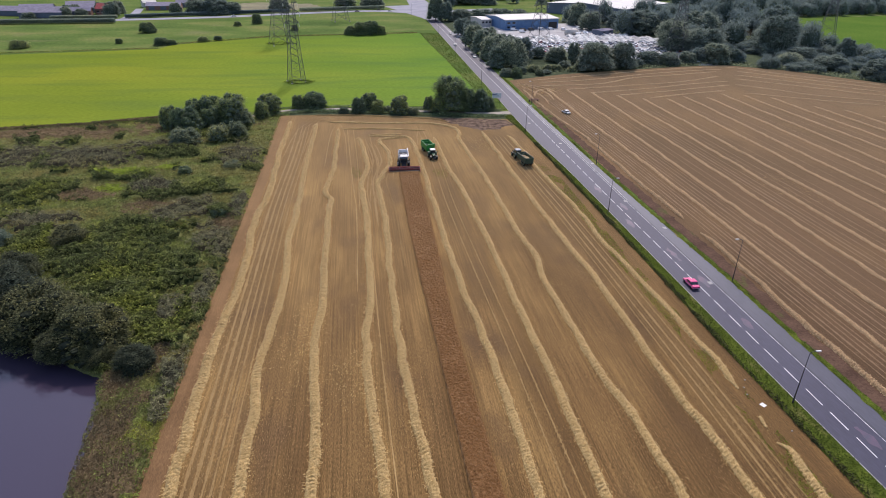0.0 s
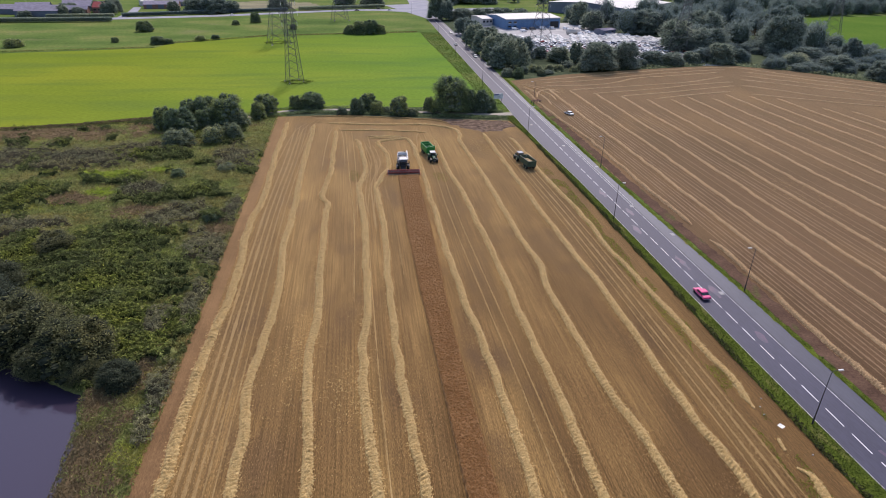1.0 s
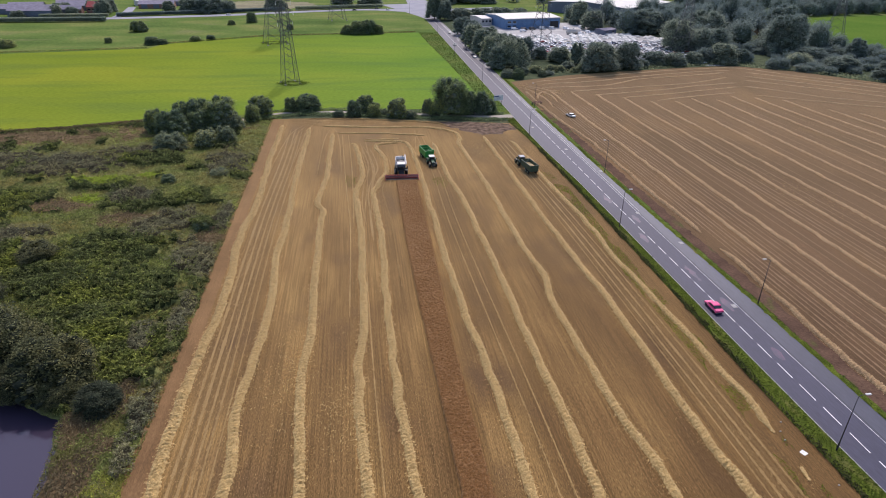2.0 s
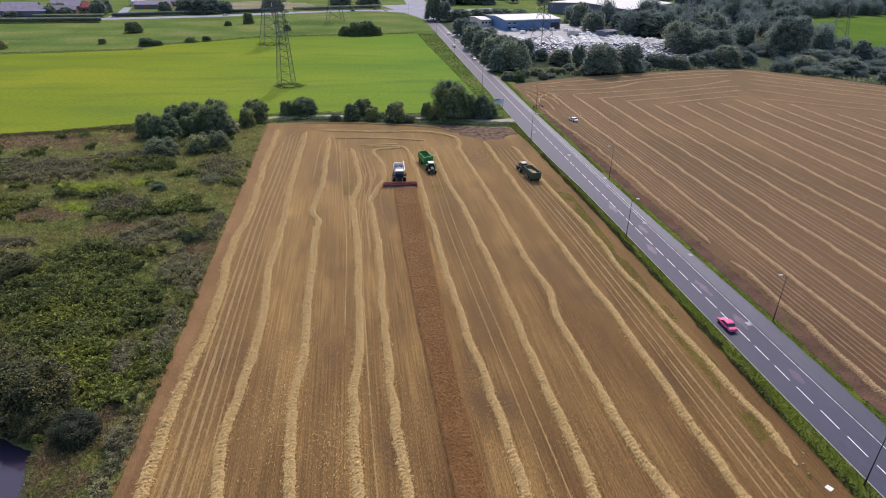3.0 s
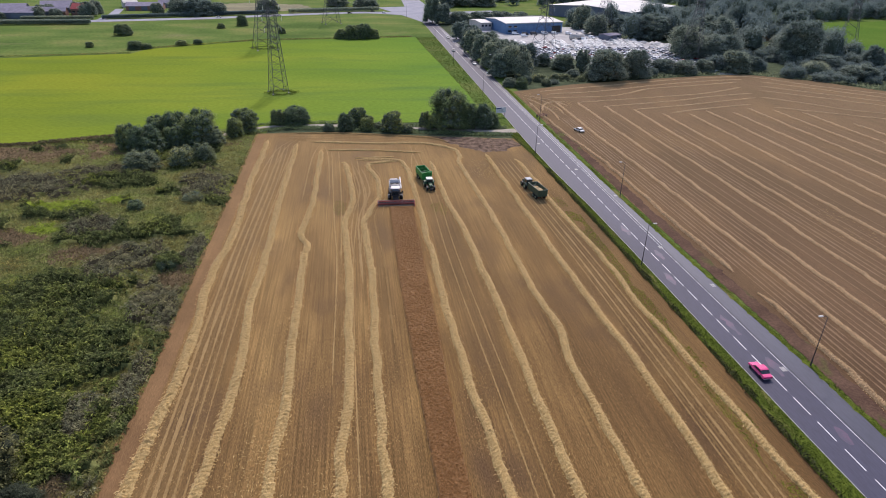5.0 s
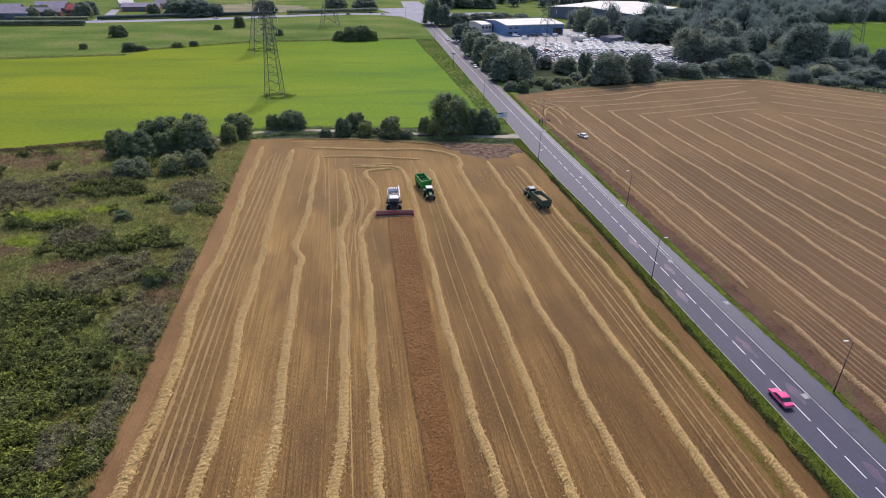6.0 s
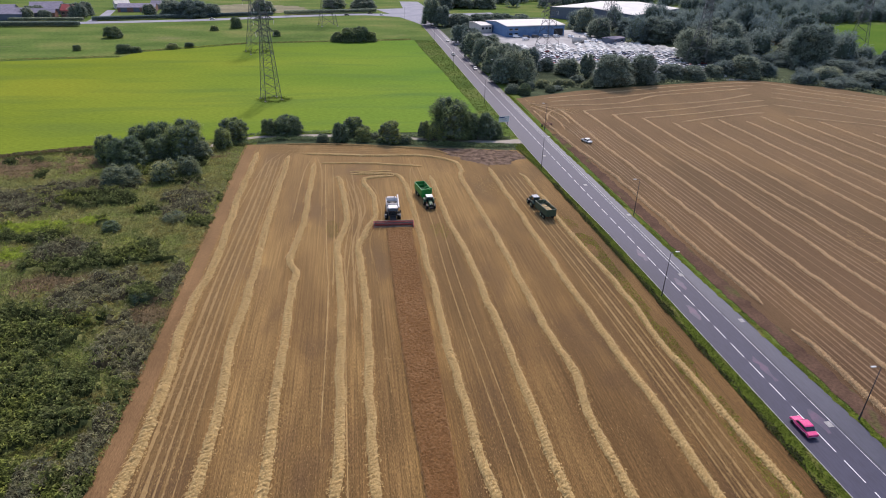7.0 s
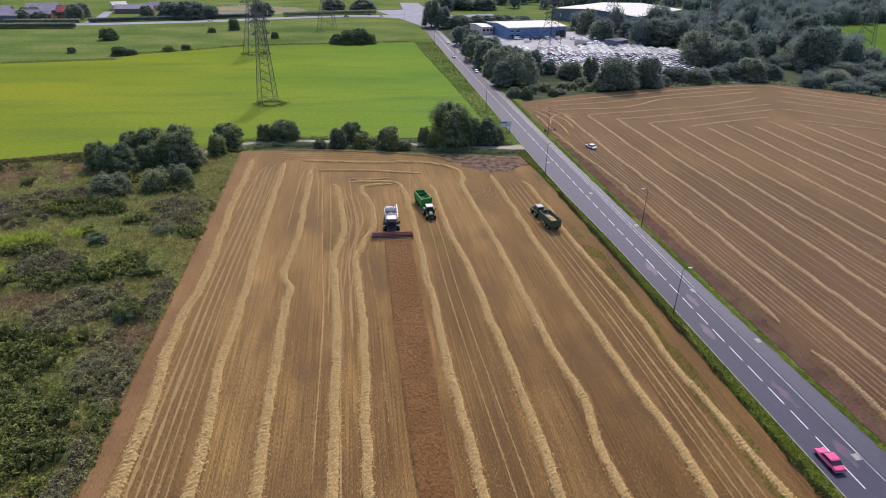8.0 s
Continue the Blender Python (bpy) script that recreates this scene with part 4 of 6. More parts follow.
# ---- standing crop ----
def crop_edge(y, side):
    base = np.interp(y, [28, 57, 85, 115, 141, 181], [12.6, 12.4, 11.9, 11.3, 11.0, 11.3]) if side < 0 else \
        np.interp(y, [28, 56, 77, 98, 127, 181], [16.9, 16.6, 16.2, 16.1, 16.9, 17.6])
    return base + 0.2 * (vn(y / 0.5, y * 0, 31 + side) - 0.5)


crop = empty("crop_strip", Matrix(), "uncut strip of ripe brown crop standing in stubble", "crop", kind="stuff")
ys2 = np.arange(-58, 179.3, 0.2)
us = np.linspace(0, 1, 34)
Yc, Uc = np.meshgrid(ys2, us, indexing="ij")
Xc = crop_edge(Yc, -1) * (1 - Uc) + crop_edge(Yc, 1) * Uc
Zc = 0.44 + 0.24 * vn(Xc / 0.26, Yc / 0.3, 40) + 0.1 * vn(Xc / 2, Yc / 3, 41)
Zc = np.where((Uc < 0.05) | (Uc > 0.95), Zc * 0.75, Zc)
Zc = np.where((Uc == 0) | (Uc == 1), 0.0, Zc)
k, n = len(us), len(ys2)
a = (np.arange(n - 1)[:, None] * k + np.arange(k - 1)).ravel()
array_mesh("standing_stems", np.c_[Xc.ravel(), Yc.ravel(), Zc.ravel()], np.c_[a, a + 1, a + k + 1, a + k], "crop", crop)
c = 110000
yy = rng.uniform(24, 179.3, c)
uu = rng.uniform(0, 1, c)
xx = crop_edge(yy, -1) * (1 - uu) + crop_edge(yy, 1) * uu
v, f = cards(np.c_[xx, yy, rng.uniform(0.5, 0.74, c)], rng.normal(0, 0.5, (c, 3)) + [0, 0, 1], rng.uniform(0.045, 0.1, c), 0.45, rng)
array_mesh("ears", v, f, "ears", crop)["kind"] = "stuff"

# ---- scrub and verge plants ----
def scatter(name, n, bounds, keep, height, size, mat, label, category, up=0.8, spread=0.7, aspect=0.55):
    x, y = rng.uniform(bounds[0], bounds[1], n), rng.uniform(bounds[2], bounds[3], n)
    ok = keep(x, y)
    x, y = x[ok], y[ok]
    z = height(x, y)
    nrm = rng.normal(0, spread, (len(x), 3)) + [0, -0.15, up]
    v, f = cards(np.c_[x, y, z], nrm, rng.uniform(size[0], size[1], len(x)), aspect, rng)
    o = array_mesh(name, v, f, mat)
    return tagged(o, label, category, kind="stuff")


def rosettes(x, y, top, leaves, reach, size, aspect, droop, lift):
    """Plants of several leaves each, spreading from a stem and drooping outwards."""
    n = len(x)
    a = rng.uniform(0, 2 * math.pi, (n, 1)) + np.arange(leaves) * 2.4 + rng.normal(0, 0.3, (n, leaves))
    tier = np.linspace(0, 1, leaves)[None, :] * np.ones((n, 1))
    grow = rng.uniform(0.6, 1.25, (n, 1))
    rr = reach * grow * (0.25 + 0.75 * tier)
    out = np.stack([np.cos(a), np.sin(a), np.zeros_like(a)], -1)
    p = np.stack([x[:, None] + rr * np.cos(a), y[:, None] + rr * np.sin(a), top[:, None] + lift * grow * (1 - tier) - 0.12 * tier], -1)
    along = out + np.array([0, 0, 1.0]) * (0.55 - (0.55 + droop) * tier)[..., None]
    nrm = np.array([0, 0, 1.0]) + out * (droop * tier)[..., None] + rng.normal(0, 0.28, (n, leaves, 3))
    sz = size * grow * rng.uniform(0.65, 1.25, (n, leaves))
    return cards(p.reshape(-1, 3), nrm.reshape(-1, 3), sz.ravel(), aspect, rng, 0.22, along.reshape(-1, 3))


def near_part(x, y, full):
    far = np.hypot(x - 2, y - 20)
    return rng.uniform(0, 1, len(x)) < np.clip((full / far) ** 1.5, 0.1, 1)


px_, py_ = rng.uniform(-135, -30, 130000), rng.uniform(48, 252, 130000)
ok = inside(SCRUB, px_, py_) & (px_ < -30.7) & (pond_depth(px_, py_) < -0.4) & near_part(px_, py_, 105)
px_, py_ = px_[ok], py_[ok]
zone_, tall_ = scrub_zone(px_, py_, 0.3), growth(px_, py_)
for k, name, leaves, reach, size, asp, droop, lift, mat_, label, cat in (
        (1, "nettles", 11, 0.42, 0.25, 0.42, 0.7, 0.4, "leaf_nettle", "tangled bank of big-leaved green nettles and bramble", "scrub"),
        (2, "bramble", 11, 0.40, 0.17, 0.4, 0.5, 0.35, "leaf_purple", "withered grey-brown bramble mounds", "scrub"),
        (3, "lime_weeds", 7, 0.3, 0.17, 0.4, 0.4, 0.15, "leaf_lime", "bright lime-green weeds in the rough", "weeds")):
    s_ = zone_ == k
    v, f = rosettes(px_[s_], py_[s_], tall_[s_], leaves, reach, size, asp, droop, lift)
    tagged(array_mesh(name, v, f, mat_), label, cat, kind="stuff")
sx_, sy_ = rng.uniform(-135, -30, 700000), rng.uniform(48, 252, 700000)
ok = inside(SCRUB, sx_, sy_) & (sx_ < -30.7) & near_part(sx_, sy_, 95)
sx_, sy_ = sx_[ok], sy_[ok]
ok = pond_depth(sx_, sy_) < -0.4
sx_, sy_ = sx_[ok], sy_[ok]
zone_, tall_ = scrub_zone(sx_, sy_, 0.4), growth(sx_, sy_)
for k, name, lo, hi, size, mat_, label, cat in (
        (4, "dry_weeds", -0.05, 0.3, (0.14, 0.4), "leaf_dry", "brown dry weeds in the rough ground", "weeds"),
        (0, "rank_grass", -0.05, 0.22, (0.16, 0.42), "leaf_olive", "rank olive grass covering rough ground", "grass")):
    s_ = zone_ == k
    n = int(s_.sum())
    lean_ = np.c_[rng.normal(0.25, 0.5, n), rng.normal(-0.25, 0.5, n), rng.uniform(0.5, 1.2, n)]
    v, f = cards(np.c_[sx_[s_], sy_[s_], tall_[s_] + rng.uniform(lo, hi, n)], rng.normal(0, 0.5, (n, 3)) + [0, -0.35, 0.55], rng.uniform(*size, n), 0.2, rng, 0.12, lean_)
    tagged(array_mesh(name, v, f, mat_), label, cat, kind="stuff")
scatter("field_weeds", 30000, (54, 62, 40, 175), lambda x, y: (np.abs(x - np.interp(y, [40, 80, 120, 175], [57.8, 58.9, 58.3, 58.6])) < 1.8) & (vn(x / 2, y / 5, 66) > 0.4),
        lambda x, y: rng.uniform(0.03, 0.14, len(x)), (0.06, 0.17), "leaf_lime", "sparse green weeds coming up in stubble", "weeds", 0.6, 0.6, 0.35)
scatter("verge_grass", 60000, (59, 69, 28, 246), lambda x, y: (x > np.interp(y, *zip(*FOOT)) + 0.8) & (x < np.interp(y, *zip(*ROAD_L)) - 0.25),
        lambda x, y: rng.uniform(0.08, 0.3, len(x)), (0.08, 0.2), "leaf_grass", "tufted green verge grass", "grass", 0.4, 0.7, 0.35)
scatter("verge_grass", 26000, (75, 81, 28, 318), lambda x, y: (x > np.interp(y, *zip(*ROAD_R)) + 0.1) & (x < np.interp(y, *zip(*ROAD_R)) + 1.2) & (vn(y / 6, x * 0, 77) > 0.35),
        lambda x, y: rng.uniform(0.06, 0.3, len(x)), (0.08, 0.22), "leaf_grass", "patchy verge grass at the field side", "grass", 0.4, 0.7, 0.35)
scatter("low_hedge", 120000, (58, 66, 28, 240), lambda x, y: (np.abs(x - np.interp(y, *zip(*FOOT)) - 0.25) < 0.15 + 0.6 * vn(y / 2.5, x * 0, 61) * (y < 205)),
        lambda x, y: rng.uniform(0.05, 0.9, len(x)) * (0.3 + 0.7 * vn(y / 3.1, x * 0, 62)), (0.07, 0.2), "leaf_hedge", "low dark straggling hedge along the verge", "hedge")
scatter("rough_grass", 15000, (47, 64, 252, 483), lambda x, y: (x < np.interp(y, *zip(*ROAD_L)) - 0.3) & (x > np.interp(y, [262, 310, 365, 434, 483], [57, 55.3, 53.4, 50.2, 48.8]) - 0.6), lambda x, y: rng.uniform(0.02, 0.35, len(x)) * vn(x / 2, y / 4, 3),
        (0.12, 0.35), "leaf_grass", "rough grass and weeds beside the pasture", "grass", 0.4, 0.7, 0.4)
scatter("hedge_bottom", 30000, (-40, 60, 242, 266), lambda x, y: (np.abs(y - np.interp(x, [-40, -20, 0, 30, 60], [260.5, 263.5, 262.5, 256, 252])) < 1.2) |
        (np.abs(y - np.interp(x, [-40, -20, 0, 30, 58], [250.5, 256.3, 254, 247.5, 242])) < 1.7), lambda x, y: rng.uniform(0.05, 0.9, len(x)) * (0.4 + vn(x / 3, y / 3, 8)), (0.15, 0.4),
        "leaf_bush", "rough hedge bottom growth beside the track", "hedge")
scatter("wood_edge", 60000, (78, 330, 232, 420), lambda x, y: inside(WOODS, x, y) & (np.abs(y - np.interp(x, [76, 110, 146, 184, 215, 245, 263, 300, 360], [313, 327, 336, 344, 348, 330, 308, 268, 202]) - 7) < 9),
        lambda x, y: rng.uniform(0.1, 1.8, len(x)) * vn(x / 5, y / 5, 9), (0.3, 0.8), "leaf_willow", "rough bushes fringing the brown field", "scrub")


for wx, wy in ((22.4, 208), (24.2, 178), (-1.6, 181), (57.5, 180)):
    scatter("field_weeds", 700, (wx - 2.5, wx + 2.5, wy - 6, wy + 6), lambda x, y: np.hypot((x - wx) / 2, (y - wy) / 5) < 0.5 + 0.7 * vn(x, y / 2, 5),
            lambda x, y: rng.uniform(0.02, 0.1, len(x)), (0.06, 0.15), "leaf_lime", "thin green regrowth in the stubble", "weeds", 0.7, 0.5, 0.35)


# ---- trees ----
def crown_mesh(seed, lobes, leaves, leaf, shade="core"):
    """A crown about one metre wide and high, from z = 0: uneven lobes hung with leaf clumps, over inner masses coloured
    dark as the crown's shade.
    """
    r = np.random.default_rng(seed)
    cen, rad = [], []
    for k in range(lobes):
        a = r.uniform(0, 2 * math.pi)
        h = r.uniform(0.06, 0.84)
        full = math.sqrt(max(0.0, 1 - (h / 0.98) ** 2.2)) * 0.40
        full *= 0.84 + 0.34 * float(vn(math.cos(a) * 1.7 + 9, math.sin(a) * 1.7 + h * 2.6, seed))
        h *= 0.86 + 0.3 * float(vn(math.cos(a) * 2.1 + 3, math.sin(a) * 2.1 + 5, seed + 3))
        reach = full * 1.05 * math.sqrt(r.uniform(0.3, 1.0))
        cen.append((reach * math.cos(a), reach * math.sin(a), h))
        rad.append(r.uniform(0.045, 0.125))
    cen, rad = np.array(cen), np.array(rad)
    li = r.choice(lobes, leaves, p=rad**2 / (rad**2).sum())
    d = r.normal(size=(leaves, 3))
    d /= np.linalg.norm(d, axis=1, keepdims=True)
    p = cen[li] + d * (rad[li] * np.where(r.uniform(0, 1, leaves) < 0.2, r.uniform(1.1, 1.75, leaves), r.uniform(0.7, 1.14, leaves)))[:, None] * [1, 1, 0.9]
    out = p - [0, 0, 0.3]
    out /= np.linalg.norm(out, axis=1, keepdims=True) + 1e-9
    p[:, 2] = np.clip(p[:, 2], 0.01, None)
    v, f = cards(p, d * 0.6 + [0, 0, 0.6] + r.normal(0, 0.7, (leaves, 3)), r.uniform(0.5, 1.35, leaves) * leaf, 0.42, r, 0.2,
                 out * 0.8 + [0, 0, 0.5] + r.normal(0, 0.45, (leaves, 3)))
    me = bpy.data.meshes.new("crown")
    me.from_pydata(v.tolist(), [], f.tolist())
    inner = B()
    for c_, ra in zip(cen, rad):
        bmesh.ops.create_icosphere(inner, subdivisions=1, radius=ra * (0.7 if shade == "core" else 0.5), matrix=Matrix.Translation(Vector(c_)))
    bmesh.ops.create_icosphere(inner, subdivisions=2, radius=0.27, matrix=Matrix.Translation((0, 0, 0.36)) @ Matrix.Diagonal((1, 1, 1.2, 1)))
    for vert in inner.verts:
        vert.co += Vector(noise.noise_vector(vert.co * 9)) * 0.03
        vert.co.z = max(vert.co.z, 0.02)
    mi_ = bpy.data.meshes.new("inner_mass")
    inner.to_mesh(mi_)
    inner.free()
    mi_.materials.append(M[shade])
    return me, mi_


def trunk_mesh(seed):
    r = random.Random(seed)
    bm = B()
    rod(bm, (0, 0, -0.02), (0.01, 0.0, 0.35), 0.035, 0.026, 8)
    for k in range(5):
        a = k * 1.3 + r.uniform(0, 0.5)
        rod(bm, (0.0, 0, 0.2 + 0.03 * k), (0.26 * math.cos(a), 0.26 * math.sin(a), 0.5 + r.uniform(0, 0.25)), 0.016, 0.005, 5)
    me = bpy.data.meshes.new("trunk")
    bm.to_mesh(me)
    bm.free()
    me.materials.append(M["bark"])
    return me


TRUNKS = [trunk_mesh(s) for s in range(3)]
CROWNS = {}
for kind, mat_, lob, lv, lf in (("bush", "leaf_bush", 190, 16000, 0.021), ("wood", "leaf_wood", 190, 18000, 0.017), ("willow", "leaf_willow", 170, 12000, 0.022),
                                ("near", "leaf_pond", 200, 26000, 0.016), ("near_willow", "leaf_pond", 200, 26000, 0.017)):
    CROWNS[kind] = []
    for s in range(4 if kind in ("bush", "wood") else 2):
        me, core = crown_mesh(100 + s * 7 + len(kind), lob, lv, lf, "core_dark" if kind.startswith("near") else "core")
        me.materials.append(M[mat_])
        CROWNS[kind].append((me, core))


def tree(x, y, h, w, kind="bush", label="dense dark green bush", category="bush", group="", z=0.0, name="bush", lift=0.0):
    r = random.Random(int(x * 31 + y * 17))
    root = empty(name, pose(x, y, z, 0, 0, r.uniform(0, 360)), label, category, group)
    crown, core = r.choice(CROWNS[kind])
    up = lift * h
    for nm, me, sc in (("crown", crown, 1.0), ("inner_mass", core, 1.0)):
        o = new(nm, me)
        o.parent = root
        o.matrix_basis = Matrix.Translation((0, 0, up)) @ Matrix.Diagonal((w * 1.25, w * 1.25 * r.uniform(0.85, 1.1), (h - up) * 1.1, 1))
    t = new("trunk", r.choice(TRUNKS))
    t.parent = root
    t.matrix_basis = Matrix.Diagonal((w * 0.9, w * 0.9, h, 1))
    return root


for x, y, h, w in ((-70, 237, 7.8, 6), (-63, 232, 8.6, 9.8), (-62, 244, 8.4, 8), (-56, 244, 9.6, 8.5), (-48, 241, 10.4, 11.5), (-55, 237, 7, 7), (-38, 248, 6.2, 5),
                   (-36, 257, 7, 8.5), (-25, 262.6, 5.4, 5), (-18, 262.8, 6.2, 9), (0, 254, 5.8, 5.6), (4.5, 260, 6.4, 6.2), (8, 254, 4.6, 5), (17, 251, 7, 7.2)):
    tree(x, y, h, w, "bush", "dense dark green hawthorn bush in the hedgerow", "bush", "hedgerow bushes")
for x, y, h, w in ((-60, 216, 5.2, 9), (-49, 219, 5.2, 7), (-43, 221, 5.6, 6.3), (-44, 238, 5.6, 7.7), (-6, 253, 2.4, 3.8), (22, 250, 2.5, 4.5), (12, 254, 2.2, 4)):
    tree(x, y, h, w, "willow", "grey-green willow bush at the field margin", "bush", "willow bushes")
tree(29, 254, 6, 3.6, "bush", "slim young tree beside the track", "tree", name="tree", lift=0.12)
tree(38, 254, 13.4, 13, "bush", "large round dark green tree in the hedgerow", "tree", name="tree", lift=0.08)
for x, y, h, w in ((45, 253, 9, 7.5), (51, 253.5, 8.4, 7.5), (55, 256, 5, 5), (33, 252, 6, 6)):
    tree(x, y, h, w, "bush", "dark green tree at the hedgerow's end", "tree", "hedgerow trees", name="tree", lift=0.05)
for x, y, h, w, kd in ((-68, 139, 4.2, 8, "near"), (-53, 185, 2.2, 4, "bush"), (-39.0, 89, 3.8, 6.0, "near"), (-48, 96, 7.8, 11.5, "near_willow"), (-58, 101.5, 8.8, 13.5, "near"),
                       (-68, 109, 8.8, 13.5, "near"), (-79, 117, 8.6, 13, "near_willow"), (-72, 122, 5.5, 8, "near_willow"), (-62.5, 99.8, 4.8, 7, "near"), (-53, 94.2, 4.6, 6.5, "near"),
                       (-45.2, 91, 3.6, 4.8, "near"), (-92, 124, 7, 12, "near"), (-37, 152, 2.0, 4, "bush"), (-85, 140, 3, 7, "willow"), (-40, 190, 1.8, 5, "willow")):
    tree(x, y, h, w, kd, "shaggy dark willow bush beside the pond" if y < 126 else "dark bush standing in rough scrub", "bush", "scrub bushes", z=-0.1)
for x, y, h, w in ((86, 345, 15.5, 15), (78.5, 346, 12.5, 11), (81, 372, 14, 14), (78, 392, 14, 12), (77, 415, 14, 12.5), (80, 440, 13, 12), (78, 470, 12, 11), (88, 426, 11, 14),
                   (70, 562, 20, 13), (78, 556, 15, 11), (98, 370, 12.5, 12), (92, 386, 12, 13), (110, 377, 6, 8.7), (118, 364, 8, 12), (126, 357, 11.5, 8), (131, 336, 14.6, 18),
                   (150, 342, 13.6, 13), (143, 345, 10, 10), (171, 354, 7, 13), (182, 352, 6.4, 13)):
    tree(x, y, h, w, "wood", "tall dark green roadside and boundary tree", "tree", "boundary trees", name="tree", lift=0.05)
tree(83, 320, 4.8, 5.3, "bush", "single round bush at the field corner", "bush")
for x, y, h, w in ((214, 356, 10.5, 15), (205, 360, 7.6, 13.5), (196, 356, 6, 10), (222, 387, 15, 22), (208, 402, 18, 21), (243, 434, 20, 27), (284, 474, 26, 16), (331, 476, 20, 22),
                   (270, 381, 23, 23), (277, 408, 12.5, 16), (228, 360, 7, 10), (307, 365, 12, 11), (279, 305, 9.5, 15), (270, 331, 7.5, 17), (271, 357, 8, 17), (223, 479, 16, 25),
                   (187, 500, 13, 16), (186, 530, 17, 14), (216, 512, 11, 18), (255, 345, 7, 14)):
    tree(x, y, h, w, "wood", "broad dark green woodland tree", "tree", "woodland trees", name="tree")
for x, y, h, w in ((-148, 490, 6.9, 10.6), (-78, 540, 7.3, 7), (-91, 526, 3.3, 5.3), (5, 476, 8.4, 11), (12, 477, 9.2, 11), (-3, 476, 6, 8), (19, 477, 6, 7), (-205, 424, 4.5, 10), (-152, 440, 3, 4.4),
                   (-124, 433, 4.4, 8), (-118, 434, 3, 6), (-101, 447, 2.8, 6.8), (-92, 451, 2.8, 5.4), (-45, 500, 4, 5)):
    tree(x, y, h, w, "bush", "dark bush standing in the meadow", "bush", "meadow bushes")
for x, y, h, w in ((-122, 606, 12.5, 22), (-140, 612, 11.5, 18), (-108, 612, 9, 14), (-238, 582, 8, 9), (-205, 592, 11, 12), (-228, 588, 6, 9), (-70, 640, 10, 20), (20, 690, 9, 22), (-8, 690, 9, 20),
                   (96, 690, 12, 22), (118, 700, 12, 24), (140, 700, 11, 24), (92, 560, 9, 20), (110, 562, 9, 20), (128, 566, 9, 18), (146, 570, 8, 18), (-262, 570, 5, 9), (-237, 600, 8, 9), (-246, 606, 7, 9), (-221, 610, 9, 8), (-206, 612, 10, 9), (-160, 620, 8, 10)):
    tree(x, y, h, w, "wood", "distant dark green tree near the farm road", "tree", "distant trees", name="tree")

EDGE_RNG = random.Random(11)
for k in range(34):
    t_ = k / 33
    x = 78 + 132 * t_ + EDGE_RNG.uniform(-2, 2)
    y = float(np.interp(x, [76, 110, 146, 184, 215], [316, 330, 339, 347, 351])) + EDGE_RNG.uniform(0, 11)
    if abs(x - 83) > 4 or abs(y - 320) > 4:
        tree(x, y, EDGE_RNG.uniform(1.6, 4.2), EDGE_RNG.uniform(4, 8), "willow" if k % 3 else "wood", "low grey-green thicket bush fringing the brown field", "bush", "thicket bushes")

# Far woodland, too many to count.
far_v, far_f, base = [], [], 0
ball = B()
bmesh.ops.create_icosphere(ball, subdivisions=1, radius=1)
ball_v, ball_f = np.array([v_.co[:] for v_ in ball.verts]), np.array([[v_.index for v_ in f_.verts] for f_ in ball.faces])
ball.free()
inner_v, inner_f = [], []
SCREEN = [(188, 552), (198, 548), (208, 546), (214, 540), (226, 546), (238, 556), (250, 562), (262, 572), (276, 584), (290, 594)]
FAR_WOOD = [(240, 404), (264, 372), (330, 400), (322, 436), (412, 580), (700, 640), (760, 900), (120, 900), (180, 700), (330, 740), (345, 640), (240, 540), (200, 470)]


def by_warehouse(x, y):
    return abs((x - 250) * 0.755 + (y - 624) * 0.656) < 54 and abs((y - 624) * 0.755 - (x - 250) * 0.656) < 47


spots = []
while len(spots) < 330:
    x, y = rng.uniform(120, 760), rng.uniform(365, 900)
    if inside(FAR_WOOD, [x], [y])[0] and not by_warehouse(x, y) and all((x - a) ** 2 + (y - b) ** 2 > 70 for a, b in spots):
        spots.append((x, y))
spots += [p_ for p_ in SCREEN if not by_warehouse(*p_)]
spots += [(290 + 9 * k + rng.uniform(-3, 3), 300 - 9 * k + 9 + rng.uniform(-3, 3)) for k in range(8)]
spots += [(296 + 9 * k + rng.uniform(-3, 3), 318 - 8 * k + 9 + rng.uniform(-3, 3)) for k in range(9)]
spots += [(416 + 11 * k + rng.uniform(-3, 3), 588 + 3.5 * k + rng.uniform(-3, 3)) for k in range(16)]
spots += [(420 + 12 * k + rng.uniform(-4, 4), 604 + 4 * k + rng.uniform(-4, 4)) for k in range(14)]
spots += [(300 + 10 * k, 345 - 6 * k + rng.uniform(-3, 3)) for k in range(9)]
FILL = [(216, 356), (262, 314), (345, 236), (420, 300), (342, 386), (328, 430), (262, 402), (232, 404)]
low = []
while len(low) < 170:
    x, y = rng.uniform(210, 420), rng.uniform(240, 430)
    if inside(FILL, [x], [y])[0] and all((x - a) ** 2 + (y - b) ** 2 > 26 for a, b in low):
        low.append((x, y))
n_tall = len(spots)
